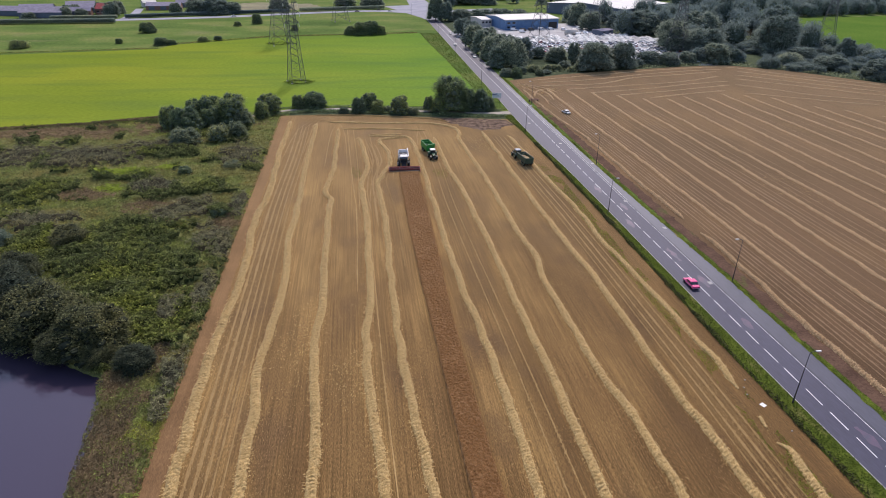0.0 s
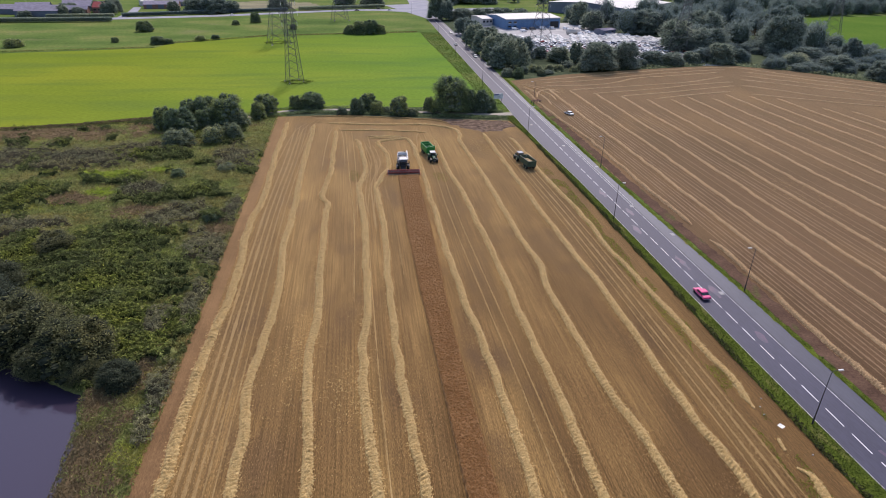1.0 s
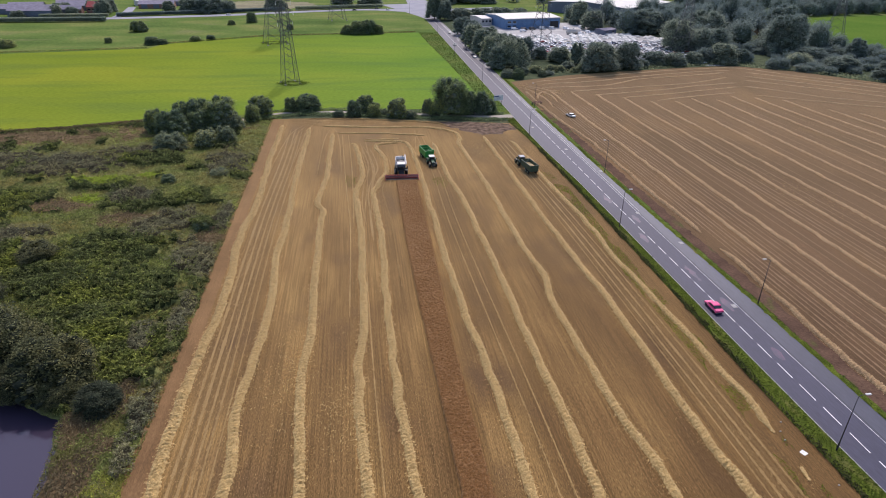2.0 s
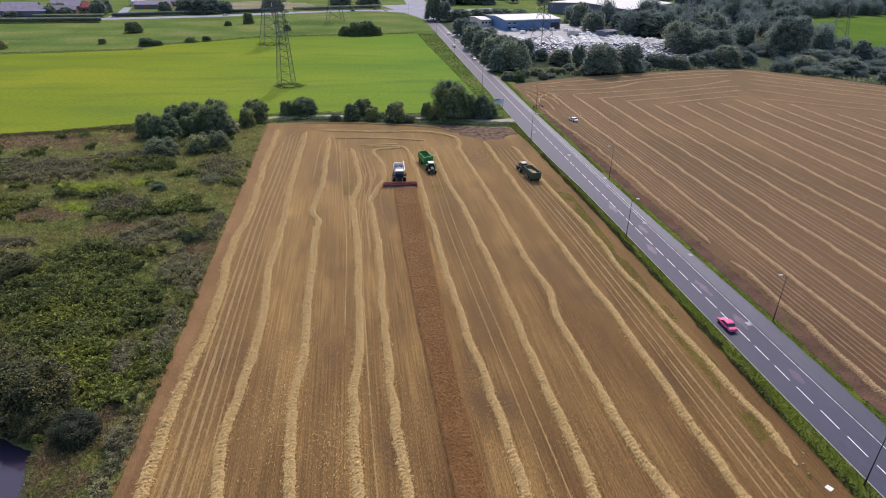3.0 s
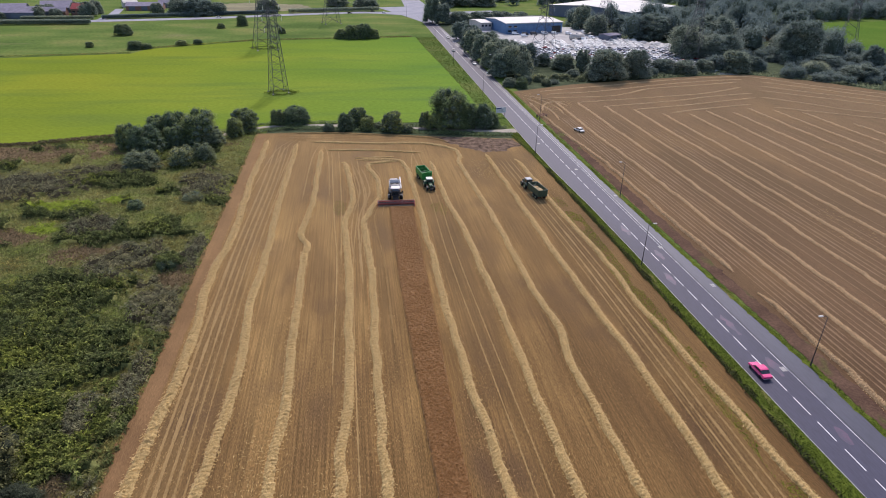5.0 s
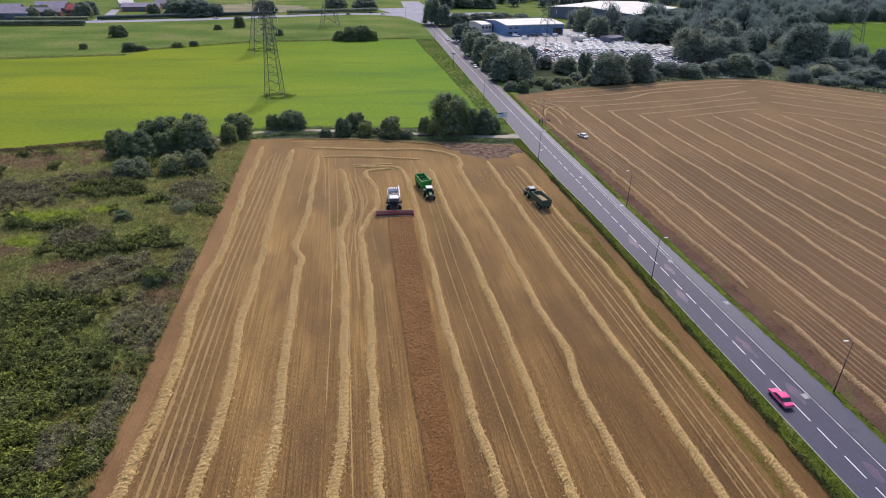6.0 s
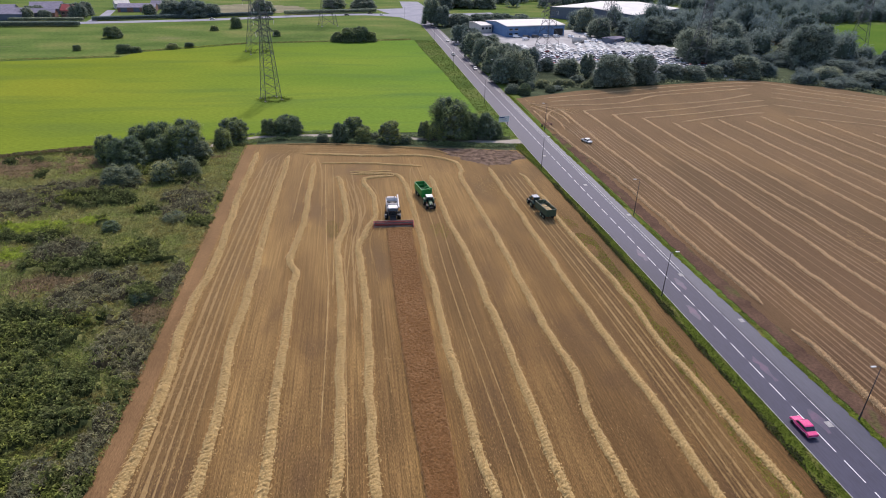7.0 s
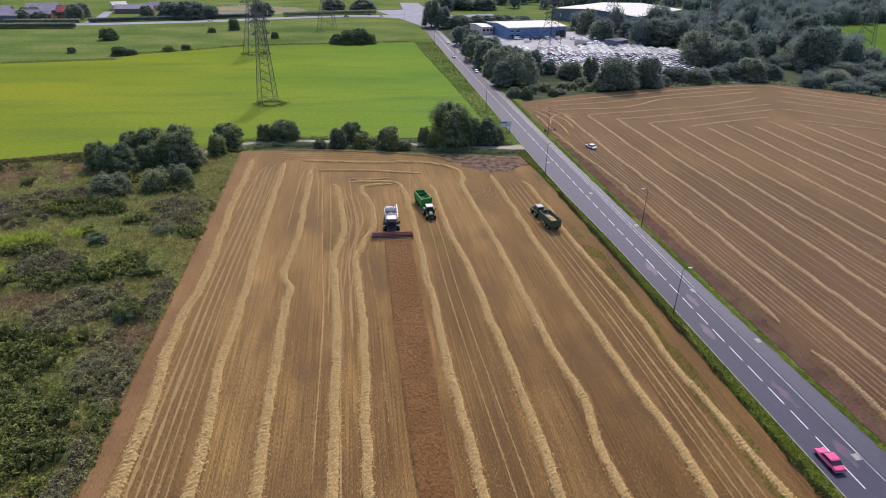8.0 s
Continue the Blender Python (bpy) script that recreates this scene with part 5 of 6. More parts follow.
for num, (x, y) in enumerate(spots + low):
    me, core = CROWNS["wood"][rng.integers(0, 4)]
    co = np.empty(len(me.vertices) * 3)
    me.vertices.foreach_get("co", co)
    co = co.reshape(-1, 4, 3)[::10].reshape(-1, 3)
    big_ = y > 360 and num < n_tall
    h, w = (rng.uniform(11, 22), rng.uniform(12, 20)) if big_ else (rng.uniform(3.5, 7.5), rng.uniform(8, 13))
    a = rng.uniform(0, 6.28)
    rot = np.array([[math.cos(a), -math.sin(a), 0], [math.sin(a), math.cos(a), 0], [0, 0, 1]])
    mid_ = co.reshape(-1, 4, 3).mean(1, keepdims=True)
    co = (mid_ + (co.reshape(-1, 4, 3) - mid_) * 2.1).reshape(-1, 3)
    co = (co @ rot.T) * [w, w, h] + [x, y, 0]
    k = len(co) // 4
    j = np.arange(k)[:, None] * 4 + base
    far_v.append(co)
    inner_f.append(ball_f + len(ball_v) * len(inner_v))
    # One ball per far tree, coloured as the shade within its crown.
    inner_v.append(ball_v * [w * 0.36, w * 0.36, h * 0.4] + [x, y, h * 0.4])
    far_f.append(np.concatenate([j + [0, 1, 2], j + [0, 2, 3]]))
    base += len(co)
far_wood = empty("far_woodland", Matrix(), "dense dark green woodland filling the distance", "woodland", kind="stuff")
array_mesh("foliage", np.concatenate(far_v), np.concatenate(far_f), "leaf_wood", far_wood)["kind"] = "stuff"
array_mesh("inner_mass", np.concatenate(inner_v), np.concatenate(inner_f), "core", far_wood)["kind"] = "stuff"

# ---- street lamps ----
def street_lamp(x, y, side):
    """A tall column; side +1 reaches over the road to the east, -1 to the west."""
    root = empty("street_lamp", pose(x, y, 0), "tall slim dark street lamp with a pale head on the verge", "street lamp", "street lamps")
    bm = B()
    rod(bm, (0, 0, -0.1), (0, 0, 1.4), 0.13, 0.12, 10)
    rod(bm, (0, 0, 1.4), (0, 0, 1.55), 0.12, 0.085, 10)
    box(bm, (0.0, -0.115, 0.75), (0.12, 0.03, 0.5), 0.008)
    part("base_sleeve", bm, "pole", root, smooth=False)
    part("column", rod(B(), (0, 0, 1.5), (0, 0, 9.75), 0.085, 0.055, 10), "pole", root, smooth=True)
    bm = B()
    rod(bm, (0, 0, 9.7), (side * 0.35, 0, 9.98), 0.05, 0.045, 8)
    rod(bm, (side * 0.33, 0, 9.97), (side * 1.0, 0, 10.05), 0.045, 0.04, 8)
    part("arm", bm, "pole", root)
    bm = B()
    box(bm, (side * 1.35, 0, 10.08), (0.85, 0.34, 0.16), 0.06)
    head_ = part("lamp_head", bm, "lamp_head", root, "pale lamp housing")
    bm = B()
    box(bm, (side * 1.4, 0, 9.985), (0.55, 0.26, 0.07), 0.03)
    part("lens_cover", bm, "glass_lamp", head_)
    return root


for x, y, s in ((66.3, 67.8, 1), (64.6, 143.0, 1), (62.0, 220.3, 1), (61.2, 305.0, 1), (60.6, 388.0, 1), (60.5, 470.0, 1), (78.3, 105.7, -1), (75.9, 182.5, -1), (75.4, 262.0, -1), (75.2, 351.0, -1),
                (75.0, 430.0, -1), (52, 600, 1), (20, 640, 1), (88, 600, -1)):
    street_lamp(x, y, s)


# ---- pylons ----
def pylon_parts(root, height=40.0, base=4.0, waist=1.5, head=1.1, thick=1.0, arms=((26.5, 4.6), (31.5, 5.6), (36.5, 4.4))):
    """A square lattice tower: four legs, crossed bracing panel by panel, and three pairs of arms."""
    half = lambda z: float(np.interp(z, [0, 26.5, 36.5, height], [base, waist, head, 0.25]))
    levels = [0.0]
    while levels[-1] < 35.0:
        levels.append(min(36.5, levels[-1] + max(2.2, 1.15 * half(levels[-1]))))
    corners = ((1, 1), (-1, 1), (-1, -1), (1, -1))
    for cx_, cy_ in corners:
        leg = part("leg", tube(B(), [(cx_ * half(a), cy_ * half(a), a) for a in (0, 26.5, 36.5, height)], 0.15 * thick), "lattice", root)
        part("footing", box(B(), (cx_ * base, cy_ * base, 0.15), (1.0, 1.0, 0.4), 0.05), "kerb", leg, "concrete footing")
    for k in range(4):
        (ax, ay), (bx, by) = corners[k], corners[(k + 1) % 4]
        for a, b in zip(levels, levels[1:]):
            c_ = (a + b) / 2
            part("brace", rod(B(), (ax * half(a), ay * half(a), a), (bx * half(b), by * half(b), b), 0.085 * thick, None, 4), "lattice", root)
            part("brace", rod(B(), (bx * half(a), by * half(a), a), (ax * half(b), ay * half(b), b), 0.085 * thick, None, 4), "lattice", root)
            part("strut", rod(B(), (ax * half(c_), ay * half(c_), c_), (bx * half(c_), by * half(c_), c_), 0.06 * thick, None, 4), "lattice", root)
    for z, reach in arms:
        for s in (1, -1):
            h = half(z)
            bm = B()
            for e in (1, -1):
                rod(bm, (s * h, e * h, z), (s * reach, 0, z + 0.1), 0.1, None, 4)
                rod(bm, (s * h, e * h, z + 1.7), (s * reach, 0, z + 0.2), 0.09, None, 4)
                rod(bm, (s * (h + reach) / 2, e * h / 2, z + 0.05), (s * (h + reach) / 2, e * h / 2, z + 0.95), 0.07, None, 4)
                rod(bm, (s * h, e * h, z + 1.7), (s * (h + reach) / 2, e * h / 2, z + 0.05), 0.06, None, 4)
            arm = part("crossarm", bm, "lattice", root)
            bm = B()
            rod(bm, (s * reach, 0, z - 1.9), (s * reach, 0, z), 0.05, None, 6)
            for q_ in range(6):
                rod(bm, (s * reach, 0, z - 0.3 - 0.27 * q_), (s * reach, 0, z - 0.42 - 0.27 * q_), 0.17, 0.08, 8)
            part("insulator", bm, "lamp_head", arm, "pale insulator string")


pylon = empty("pylon", pose(-29.6, 314.8, 0, 0, 0, 24), "tall slim grey lattice steel electricity pylon", "pylon", "pylons")
pylon_parts(pylon, 41.0, 3.5, 1.75, 1.35, 0.8, ((27.5, 3.6), (32.0, 4.2), (36.5, 3.4)))
broad = empty("pylon", pose(-49.0, 433.5, 0, 0, 0, 22), "tall broad-footed grey lattice steel electricity pylon", "pylon", "pylons")
pylon_parts(broad, 46.0, 6.2, 2.2, 1.6, 0.9, ((28.5, 6.4), (34.0, 8.0), (40.0, 6.0)))
for x, y, rz in ((-11.5, 557, 15), (114, 391, 30), (190, 494, 40), (206, 390, 45), (343, 432, 60)):
    copy_thing(broad, pose(x, y, 0, 0, 0, rz))


# ---- vehicles ----
def wheel(root, x, y, r, w, rim="wheel_rim", z=None, lugs=True):
    bm = B()
    bmesh.ops.create_cone(bm, cap_ends=True, segments=20, radius1=r, radius2=r, depth=w, matrix=Matrix.Translation((x, y, z or r)) @ Matrix.Rotation(radians(90), 4, "Y"))
    bmesh.ops.bevel(bm, geom=[e for e in bm.edges if abs(abs((e.verts[0].co.x + e.verts[1].co.x) / 2 - x) - w / 2) < 1e-3 and len(e.link_faces) == 2
                              and any(len(f.verts) > 4 for f in e.link_faces)], offset=min(0.12 * r, 0.3 * w), segments=2, affect="EDGES")
    if lugs:
        for k in range(14):
            a = 2 * math.pi * k / 14
            rot = Matrix.Rotation(a, 4, "X") @ Matrix.Rotation(radians(24 if k % 2 else -24), 4, "Z")
            c_ = Matrix.Rotation(a, 4, "X") @ Vector((w * (0.22 if k % 2 else -0.22), 0, r))
            box(bm, (x + c_.x, y + c_.y, (z or r) + c_.z), (w * 0.5, 0.07, 0.07), 0, rot)
    tyre = part("wheel", bm, "rubber", root, "black tyre")
    bm = B()
    for s in (1, -1):
        bmesh.ops.create_cone(bm, cap_ends=True, segments=16, radius1=r * 0.55, radius2=r * 0.42, depth=0.1,
                              matrix=Matrix.Translation((x + s * (w / 2 - 0.02), y, z or r)) @ Matrix.Rotation(radians(90 * s), 4, "Y"))
        rod(bm, (x + s * w / 2, y, z or r), (x + s * (w / 2 + 0.08), y, z or r), r * 0.16, None, 8)
    part("rim", bm, rim, tyre)
    return tyre


def combine(m):
    """A combine harvester; it drives towards -y, the header in front."""
    root = empty("combine_harvester", m, "white and dark combine harvester cutting with a wide red header", "combine harvester")
    bm = B()
    prism(bm, [(-1.6, 1.2), (-1.6, 3.0), (4.8, 3.0), (6.0, 2.4), (6.2, 1.3), (4.5, 0.9), (0, 0.9)], -1.35, 1.35)
    bmesh.ops.bevel(bm, geom=bm.edges[:], offset=0.08, segments=1, affect="EDGES")
    part("body", bm, "grey_paint", root, "dusty grey body")
    for s in (1, -1):
        bm = B()
        prism(bm, [(-0.2, 1.3), (-0.2, 3.2), (4.4, 3.15), (5.4, 2.5), (5.4, 1.45)], s * 1.36, s * 1.46)
        part("side_panel", bm, "dusty_white", root, "white side panel")
    # Grain tank: an open box with flared extensions.
    bm = B()
    for s in (1, -1):
        box(bm, (s * 1.4, 1.5, 3.55), (0.08, 3.0, 0.95), 0, Matrix.Rotation(radians(14 * s), 4, "Y"))
    box(bm, (0, 0.05, 3.3), (2.7, 0.08, 0.5), 0, Matrix.Rotation(radians(12), 4, "X"))
    box(bm, (0, 2.95, 3.5), (2.7, 0.08, 0.85), 0, Matrix.Rotation(radians(-12), 4, "X"))
    tank = part("grain_tank", bm, "dusty_white", root, "dusty white open grain tank")
    # Black heap that stands for the dark inside of the tank, not for grain.
    bm = B()
    bmesh.ops.create_grid(bm, x_segments=10, y_segments=10, size=1.35, matrix=Matrix.Translation((0, 1.5, 3.1)))
    for vt in bm.verts:
        vt.co.z += 0.35 * max(0, 1 - math.hypot(vt.co.x, vt.co.y - 1.5) / 1.4) + 0.05 * noise.noise(vt.co * 3)
    part("grain", bm, "black", tank, "dark tank interior")
    bm = B()
    rod(bm, (-0.9, 1.5, 3.3), (0.9, 1.5, 3.3), 0.16, None, 8)
    part("cross_auger", bm, "black", tank)
    # Engine deck at the rear.
    bm = B()
    box(bm, (0, 4.1, 3.25), (2.3, 1.8, 0.55), 0.08)
    for k in range(5):
        box(bm, (0, 3.5 + 0.28 * k, 3.55), (1.9, 0.08, 0.06))
    part("engine_deck", bm, "dusty_white", root, "white engine cover")
    part("exhaust", rod(B(), (0.8, 3.3, 3.3), (0.8, 3.3, 4.3), 0.1, 0.09, 8), "black", root)
    # Cab.
    bm = B()
    prism(bm, [(-3.3, 1.9), (-3.55, 3.0), (-3.3, 3.65), (-1.7, 3.65), (-1.65, 1.9)], -1.05, 1.05)
    bmesh.ops.bevel(bm, geom=bm.edges[:], offset=0.06, segments=1, affect="EDGES")
    cab = part("cab", bm, "glass", root, "dark glazed cab")
    bm = B()
    box(bm, (0, -2.55, 3.76), (2.3, 2.1, 0.24), 0.09)
    part("cab_roof", bm, "dusty_white", cab, "white cab roof")
    for x in (-1.04, 1.04):
        for y_, y2 in ((-3.3, -3.52), (-1.72, -1.72)):
            part("pillar", rod(B(), (x, y_, 1.9), (x, y2, 3.65), 0.05, None, 6), "black", cab)
    bm = B()
    box(bm, (0, -2.5, 1.78), (2.4, 2.0, 0.25), 0.05)
    box(bm, (1.55, -2.4, 1.75), (0.75, 1.6, 0.08), 0.02)
    part("platform", bm, "black", root)
    for s in (1, -1):
        bm = B()
        rod(bm, (s * 1.1, -3.4, 3.3), (s * 1.75, -3.7, 3.2), 0.03)
        box(bm, (s * 1.8, -3.72, 3.0), (0.3, 0.08, 0.55), 0.03)
        part("mirror", bm, "black", root)
        bm = B()
        for z in (1.0, 1.35, 1.7):
            box(bm, (s * 1.75, -2.5, z), (0.5, 0.3, 0.04))
        part("ladder", bm, "grey_paint", root)
        wheel(root, s * 1.55, -2.2 + 0.6, 1.0, 0.85, "grey_paint")
        wheel(root, s * 1.35, 4.4, 0.7, 0.5, "grey_paint")
    # Unloading spout folded along the tank.
    bm = B()
    rod(bm, (1.55, -1.4, 3.1), (1.6, 5.6, 3.55), 0.2, 0.2, 10)
    rod(bm, (1.6, 5.6, 3.55), (1.6, 6.1, 3.2), 0.2, 0.17, 10)
    part("unloading_spout", bm, "dusty_white", root, "white folded unloading spout")
    # Feeder house and header.
    bm = B()
    prism(bm, [(-2.9, 1.0), (-2.9, 1.75), (-5.0, 1.25), (-5.0, 0.35)], -0.75, 0.75)
    part("feeder_house", bm, "black", root)
    W = 4.8
    bm = B()
    prism(bm, [(-5.0, 0.15), (-5.0, 1.0), (-5.12, 1.0), (-5.15, 0.45), (-5.6, 0.18), (-6.55, 0.1), (-6.55, 0.04)], -W, W)
    header = part("header", bm, "header_steel", root, "wide dusty steel cutting header")
    part("top_rail", box(B(), (0, -5.0, 1.08), (2 * W, 0.18, 0.16), 0.03), "rail_green", header, "grey-green top rail")
    bm = B()
    rod(bm, (-W + 0.1, -5.5, 0.6), (W - 0.1, -5.5, 0.6), 0.2, None, 10)
    for k in range(44):
        x = -W + 0.3 + k * (2 * W - 0.6) / 43
        box(bm, (x, -5.5, 0.6), (0.04, 0.55, 0.55), 0, Matrix.Rotation(radians(25 if x < 0 else -25), 4, "Z") @ Matrix.Rotation(k * 0.6, 4, "X"))
    part("intake_auger", bm, "grey_paint", header)
    bm = B()
    rod(bm, (-W + 0.15, -6.2, 1.05), (W - 0.15, -6.2, 1.05), 0.09, None, 8)
    reel = part("reel", bm, "black", header, "red tined reel")
    for k in range(6):
        a = k * math.pi / 3
        y_, z_ = -6.2 + 0.5 * math.cos(a), 1.05 + 0.5 * math.sin(a)
        bm = B()
        rod(bm, (-W + 0.15, y_, z_), (W - 0.15, y_, z_), 0.045, None, 6)
        for t in range(60):
            x = -W + 0.25 + t * (2 * W - 0.5) / 59
            rod(bm, (x, y_, z_), (x, y_ + 0.04, z_ - 0.26), 0.009, None, 3)
        part("tine_bar", bm, "red_paint", reel)
    for x in (-W + 0.15, -1.6, 1.6, W - 0.15):
        bm = B()
        for k in range(6):
            a = k * math.pi / 3
            rod(bm, (x, -6.2, 1.05), (x, -6.2 + 0.5 * math.cos(a), 1.05 + 0.5 * math.sin(a)), 0.03, None, 4)
        part("spider", bm, "grey_paint", reel)
    for s in (1, -1):
        bm = B()
        prism(bm, [(-4.95, 0.05), (-4.95, 1.1), (-5.6, 1.05), (-6.6, 0.6), (-7.5, 0.12), (-7.5, 0.04)], s * W, s * (W + 0.12))
        part("divider", bm, "red_paint", header)
        part("reel_arm", rod(B(), (s * (W - 0.05), -5.0, 1.08), (s * (W - 0.05), -6.2, 1.1), 0.06, None, 6), "red_paint", header)
    for s in (1, -1):
        part("headlight", box(B(), (s * 0.8, -3.62, 3.72), (0.26, 0.08, 0.14), 0.02), "lamp_head", cab)
    return root


def tractor(m, body="tractor_green", label="dark green tractor with a pale cab roof", roof="white_paint"):
    """A tractor; it drives towards -y."""
    root = empty("tractor", m, label, "tractor", "tractors")
    bm = B()
    prism(bm, [(-2.9, 1.0), (-2.95, 1.55), (-2.6, 1.85), (-0.6, 2.0), (-0.6, 0.95)], -0.45, 0.45)
    bmesh.ops.bevel(bm, geom=bm.edges[:], offset=0.09, segments=2, affect="EDGES")
    hood = part("hood", bm, body, root)
    bm = B()
    box(bm, (0, -2.93, 1.35), (0.6, 0.06, 0.55), 0.02)
    for k in range(5):
        box(bm, (0, -2.97, 1.15 + 0.1 * k), (0.55, 0.03, 0.03))
    part("grille", bm, "black", hood)
    for s in (1, -1):
        part("headlight", box(B(), (s * 0.3, -2.92, 1.68), (0.2, 0.1, 0.12), 0.02), "lamp_head", hood)
    bm = B()
    box(bm, (0, -1.2, 0.85), (0.6, 3.6, 0.5), 0.06)
    box(bm, (0, 0.9, 0.9), (0.8, 1.5, 0.6), 0.06)
    box(bm, (0, -2.1, 0.7), (1.5, 0.3, 0.25), 0.03)
    box(bm, (0, -3.3, 0.75), (0.9, 0.5, 0.55), 0.06)
    part("chassis", bm, "black", root)
    bm = B()
    prism(bm, [(-0.65, 1.5), (-0.75, 2.75), (0.95, 2.75), (1.05, 1.6), (0.6, 1.2)], -0.8, 0.8)
    bmesh.ops.bevel(bm, geom=bm.edges[:], offset=0.05, segments=1, affect="EDGES")
    cab = part("cab", bm, "glass", root, "dark glazed cab")
    part("cab_roof", box(B(), (0, 0.1, 2.85), (1.75, 1.95, 0.22), 0.09), roof, cab, "pale cab roof")
    for x in (-0.8, 0.8):
        for y0, y1 in ((-0.65, -0.75), (1.0, 0.95)):
            part("pillar", rod(B(), (x, y0, 1.5), (x, y1, 2.78), 0.05, None, 6), body, cab)
    for s in (1, -1):
        bm = B()
        prism(bm, [(-0.25, 1.35), (0.1, 1.85), (1.3, 1.95), (1.85, 1.5), (1.85, 1.4), (1.25, 1.83), (0.15, 1.75), (-0.15, 1.3)], s * 0.85, s * 1.4)
        part("mudguard", bm, body, root)
        bm = B()
        rod(bm, (s * 0.85, -0.7, 2.4), (s * 1.35, -0.85, 2.4), 0.025)
        box(bm, (s * 1.4, -0.85, 2.25), (0.22, 0.06, 0.4), 0.02)
        part("mirror", bm, "black", cab)
        wheel(root, s * 1.12, 0.75, 0.95, 0.62)
        wheel(root, s * 1.0, -2.1, 0.7, 0.5)
        bm = B()
        prism(bm, [(-2.75, 1.2), (-2.1, 1.5), (-1.45, 1.25), (-1.5, 1.2), (-2.1, 1.43), (-2.7, 1.15)], s * 0.76, s * 1.24)
        part("mudguard", bm, "black", root)
    part("exhaust", rod(B(), (0.55, -0.75, 1.6), (0.55, -0.75, 2.95), 0.06, 0.05, 8), "black", root)
    bm = B()
    box(bm, (0, 1.9, 0.75), (0.3, 0.9, 0.12), 0.02)
    for s in (1, -1):
        rod(bm, (s * 0.4, 1.5, 0.7), (s * 0.45, 2.2, 0.75), 0.05)
    part("hitch", bm, "black", root)
    return root


def trailer(m, body, label, L=6.6, W=1.35, bottom=1.15, top=2.75, filled=None, auger=False, braces=True):
    """A grain trailer behind a tractor; its drawbar points to -y."""
    root = empty("grain_trailer", m, label, "trailer", "grain trailers")
    bm = B()
    box(bm, (0, L / 2, bottom), (2 * W, L, 0.1), 0.02)
    tub = part("tub_floor", bm, body, root)
    t = 0.09
    for s in (1, -1):
        bm = B()
        box(bm, (s * W, L / 2, (bottom + top) / 2), (t, L, top - bottom), 0.02)
        for k in range(7):
            box(bm, (s * (W + 0.06), 0.25 + k * (L - 0.5) / 6, (bottom + top) / 2), (0.09, 0.12, top - bottom), 0.015)
        box(bm, (s * (W + 0.02), L / 2, top), (0.17, L + 0.1, 0.12), 0.02)
        part("side_wall", bm, body, root)
    bm = B()
    box(bm, (0, 0, (bottom + top) / 2), (2 * W, t, top - bottom), 0.02)
    box(bm, (0, -0.02, top), (2 * W + 0.15, 0.15, 0.12), 0.02)
    box(bm, (0, -0.08, (bottom + top) / 2), (0.14, 0.1, top - bottom), 0.015)
    part("front_wall", bm, body, root)
    bm = B()
    box(bm, (0, L, (bottom + top) / 2), (2 * W, t, top - bottom), 0.02)
    for x in (-0.9, -0.3, 0.3, 0.9):
        box(bm, (x, L + 0.07, (bottom + top) / 2), (0.1, 0.08, top - bottom), 0.015)
    box(bm, (0, L + 0.05, top), (2 * W + 0.15, 0.15, 0.12), 0.02)
    part("tailgate", bm, body, root)
    if braces:
        bm = B()
        for k in (0.33, 0.66):
            box(bm, (0, L * k, top - 0.02), (2 * W, 0.1, 0.1), 0.02)
        part("cross_brace", bm, body, root)
        for a, b in (((-W, 0, top + 0.02), (W, L * 0.5, top + 0.02)),):
            part("roll_bar", rod(B(), a, b, 0.05), body, root)
    bm = B()
    bmesh.ops.create_grid(bm, x_segments=12, y_segments=24, size=0.5, matrix=Matrix.Translation((0, L / 2, 0)) @ Matrix.Diagonal((2 * W - 0.15, L - 0.15, 1, 1)))
    for vt in bm.verts:
        g = max(0, 1 - (vt.co.x / W) ** 2) * max(0, 1 - ((vt.co.y - L * 0.6) / (L * 0.5)) ** 2)
        vt.co.z = bottom + (0.75 + 0.75 * g if filled else 0.25 + 0.2 * g) + 0.05 * noise.noise(vt.co * 2)
    part("grain_load", bm, filled or "grain", root, "heap of threshed grain", smooth=True) if filled else part("tub_lining", bm, "tractor_green", root, "dark green empty tub bottom", smooth=True)
    if auger:
        bm = B()
        rod(bm, (W - 0.3, -0.25, 0.9), (W - 0.1, -0.35, top + 0.5), 0.2, 0.2, 10)
        rod(bm, (W - 0.1, -0.35, top + 0.5), (-W + 0.2, -0.3, top + 0.15), 0.2, 0.17, 10)
        part("unloading_auger", bm, body, root, "bright green folded unloading auger")
        for s in (1, -1):
            part("corner_strut", rod(B(), (s * W, -0.05, bottom), (s * 0.35, -0.5, 0.85), 0.07, None, 6), body, root)
    bm = B()
    for s in (1, -1):
        box(bm, (s * 0.5, L / 2, bottom - 0.25), (0.14, L, 0.3), 0.02)
    for y in (L * 0.55, L * 0.55 + 1.5):
        box(bm, (0, y, 0.6), (2 * W - 0.4, 0.16, 0.16), 0.02)
    part("chassis", bm, "black", root)
    bm = B()
    for s in (1, -1):
        rod(bm, (s * 0.5, 0.2, bottom - 0.25), (0, -1.7, 0.75), 0.08)
    part("drawbar", bm, "black", root)
    for s in (1, -1):
        for y in (L * 0.55, L * 0.55 + 1.5):
            wheel(root, s * (W - 0.12), y, 0.62, 0.5, lugs=False)
        bm = B()
        box(bm, (s * (W - 0.12), L * 0.55 + 0.75, 1.3), (0.56, 3.0, 0.05), 0.01)
        part("mudguard", bm, "black", root)
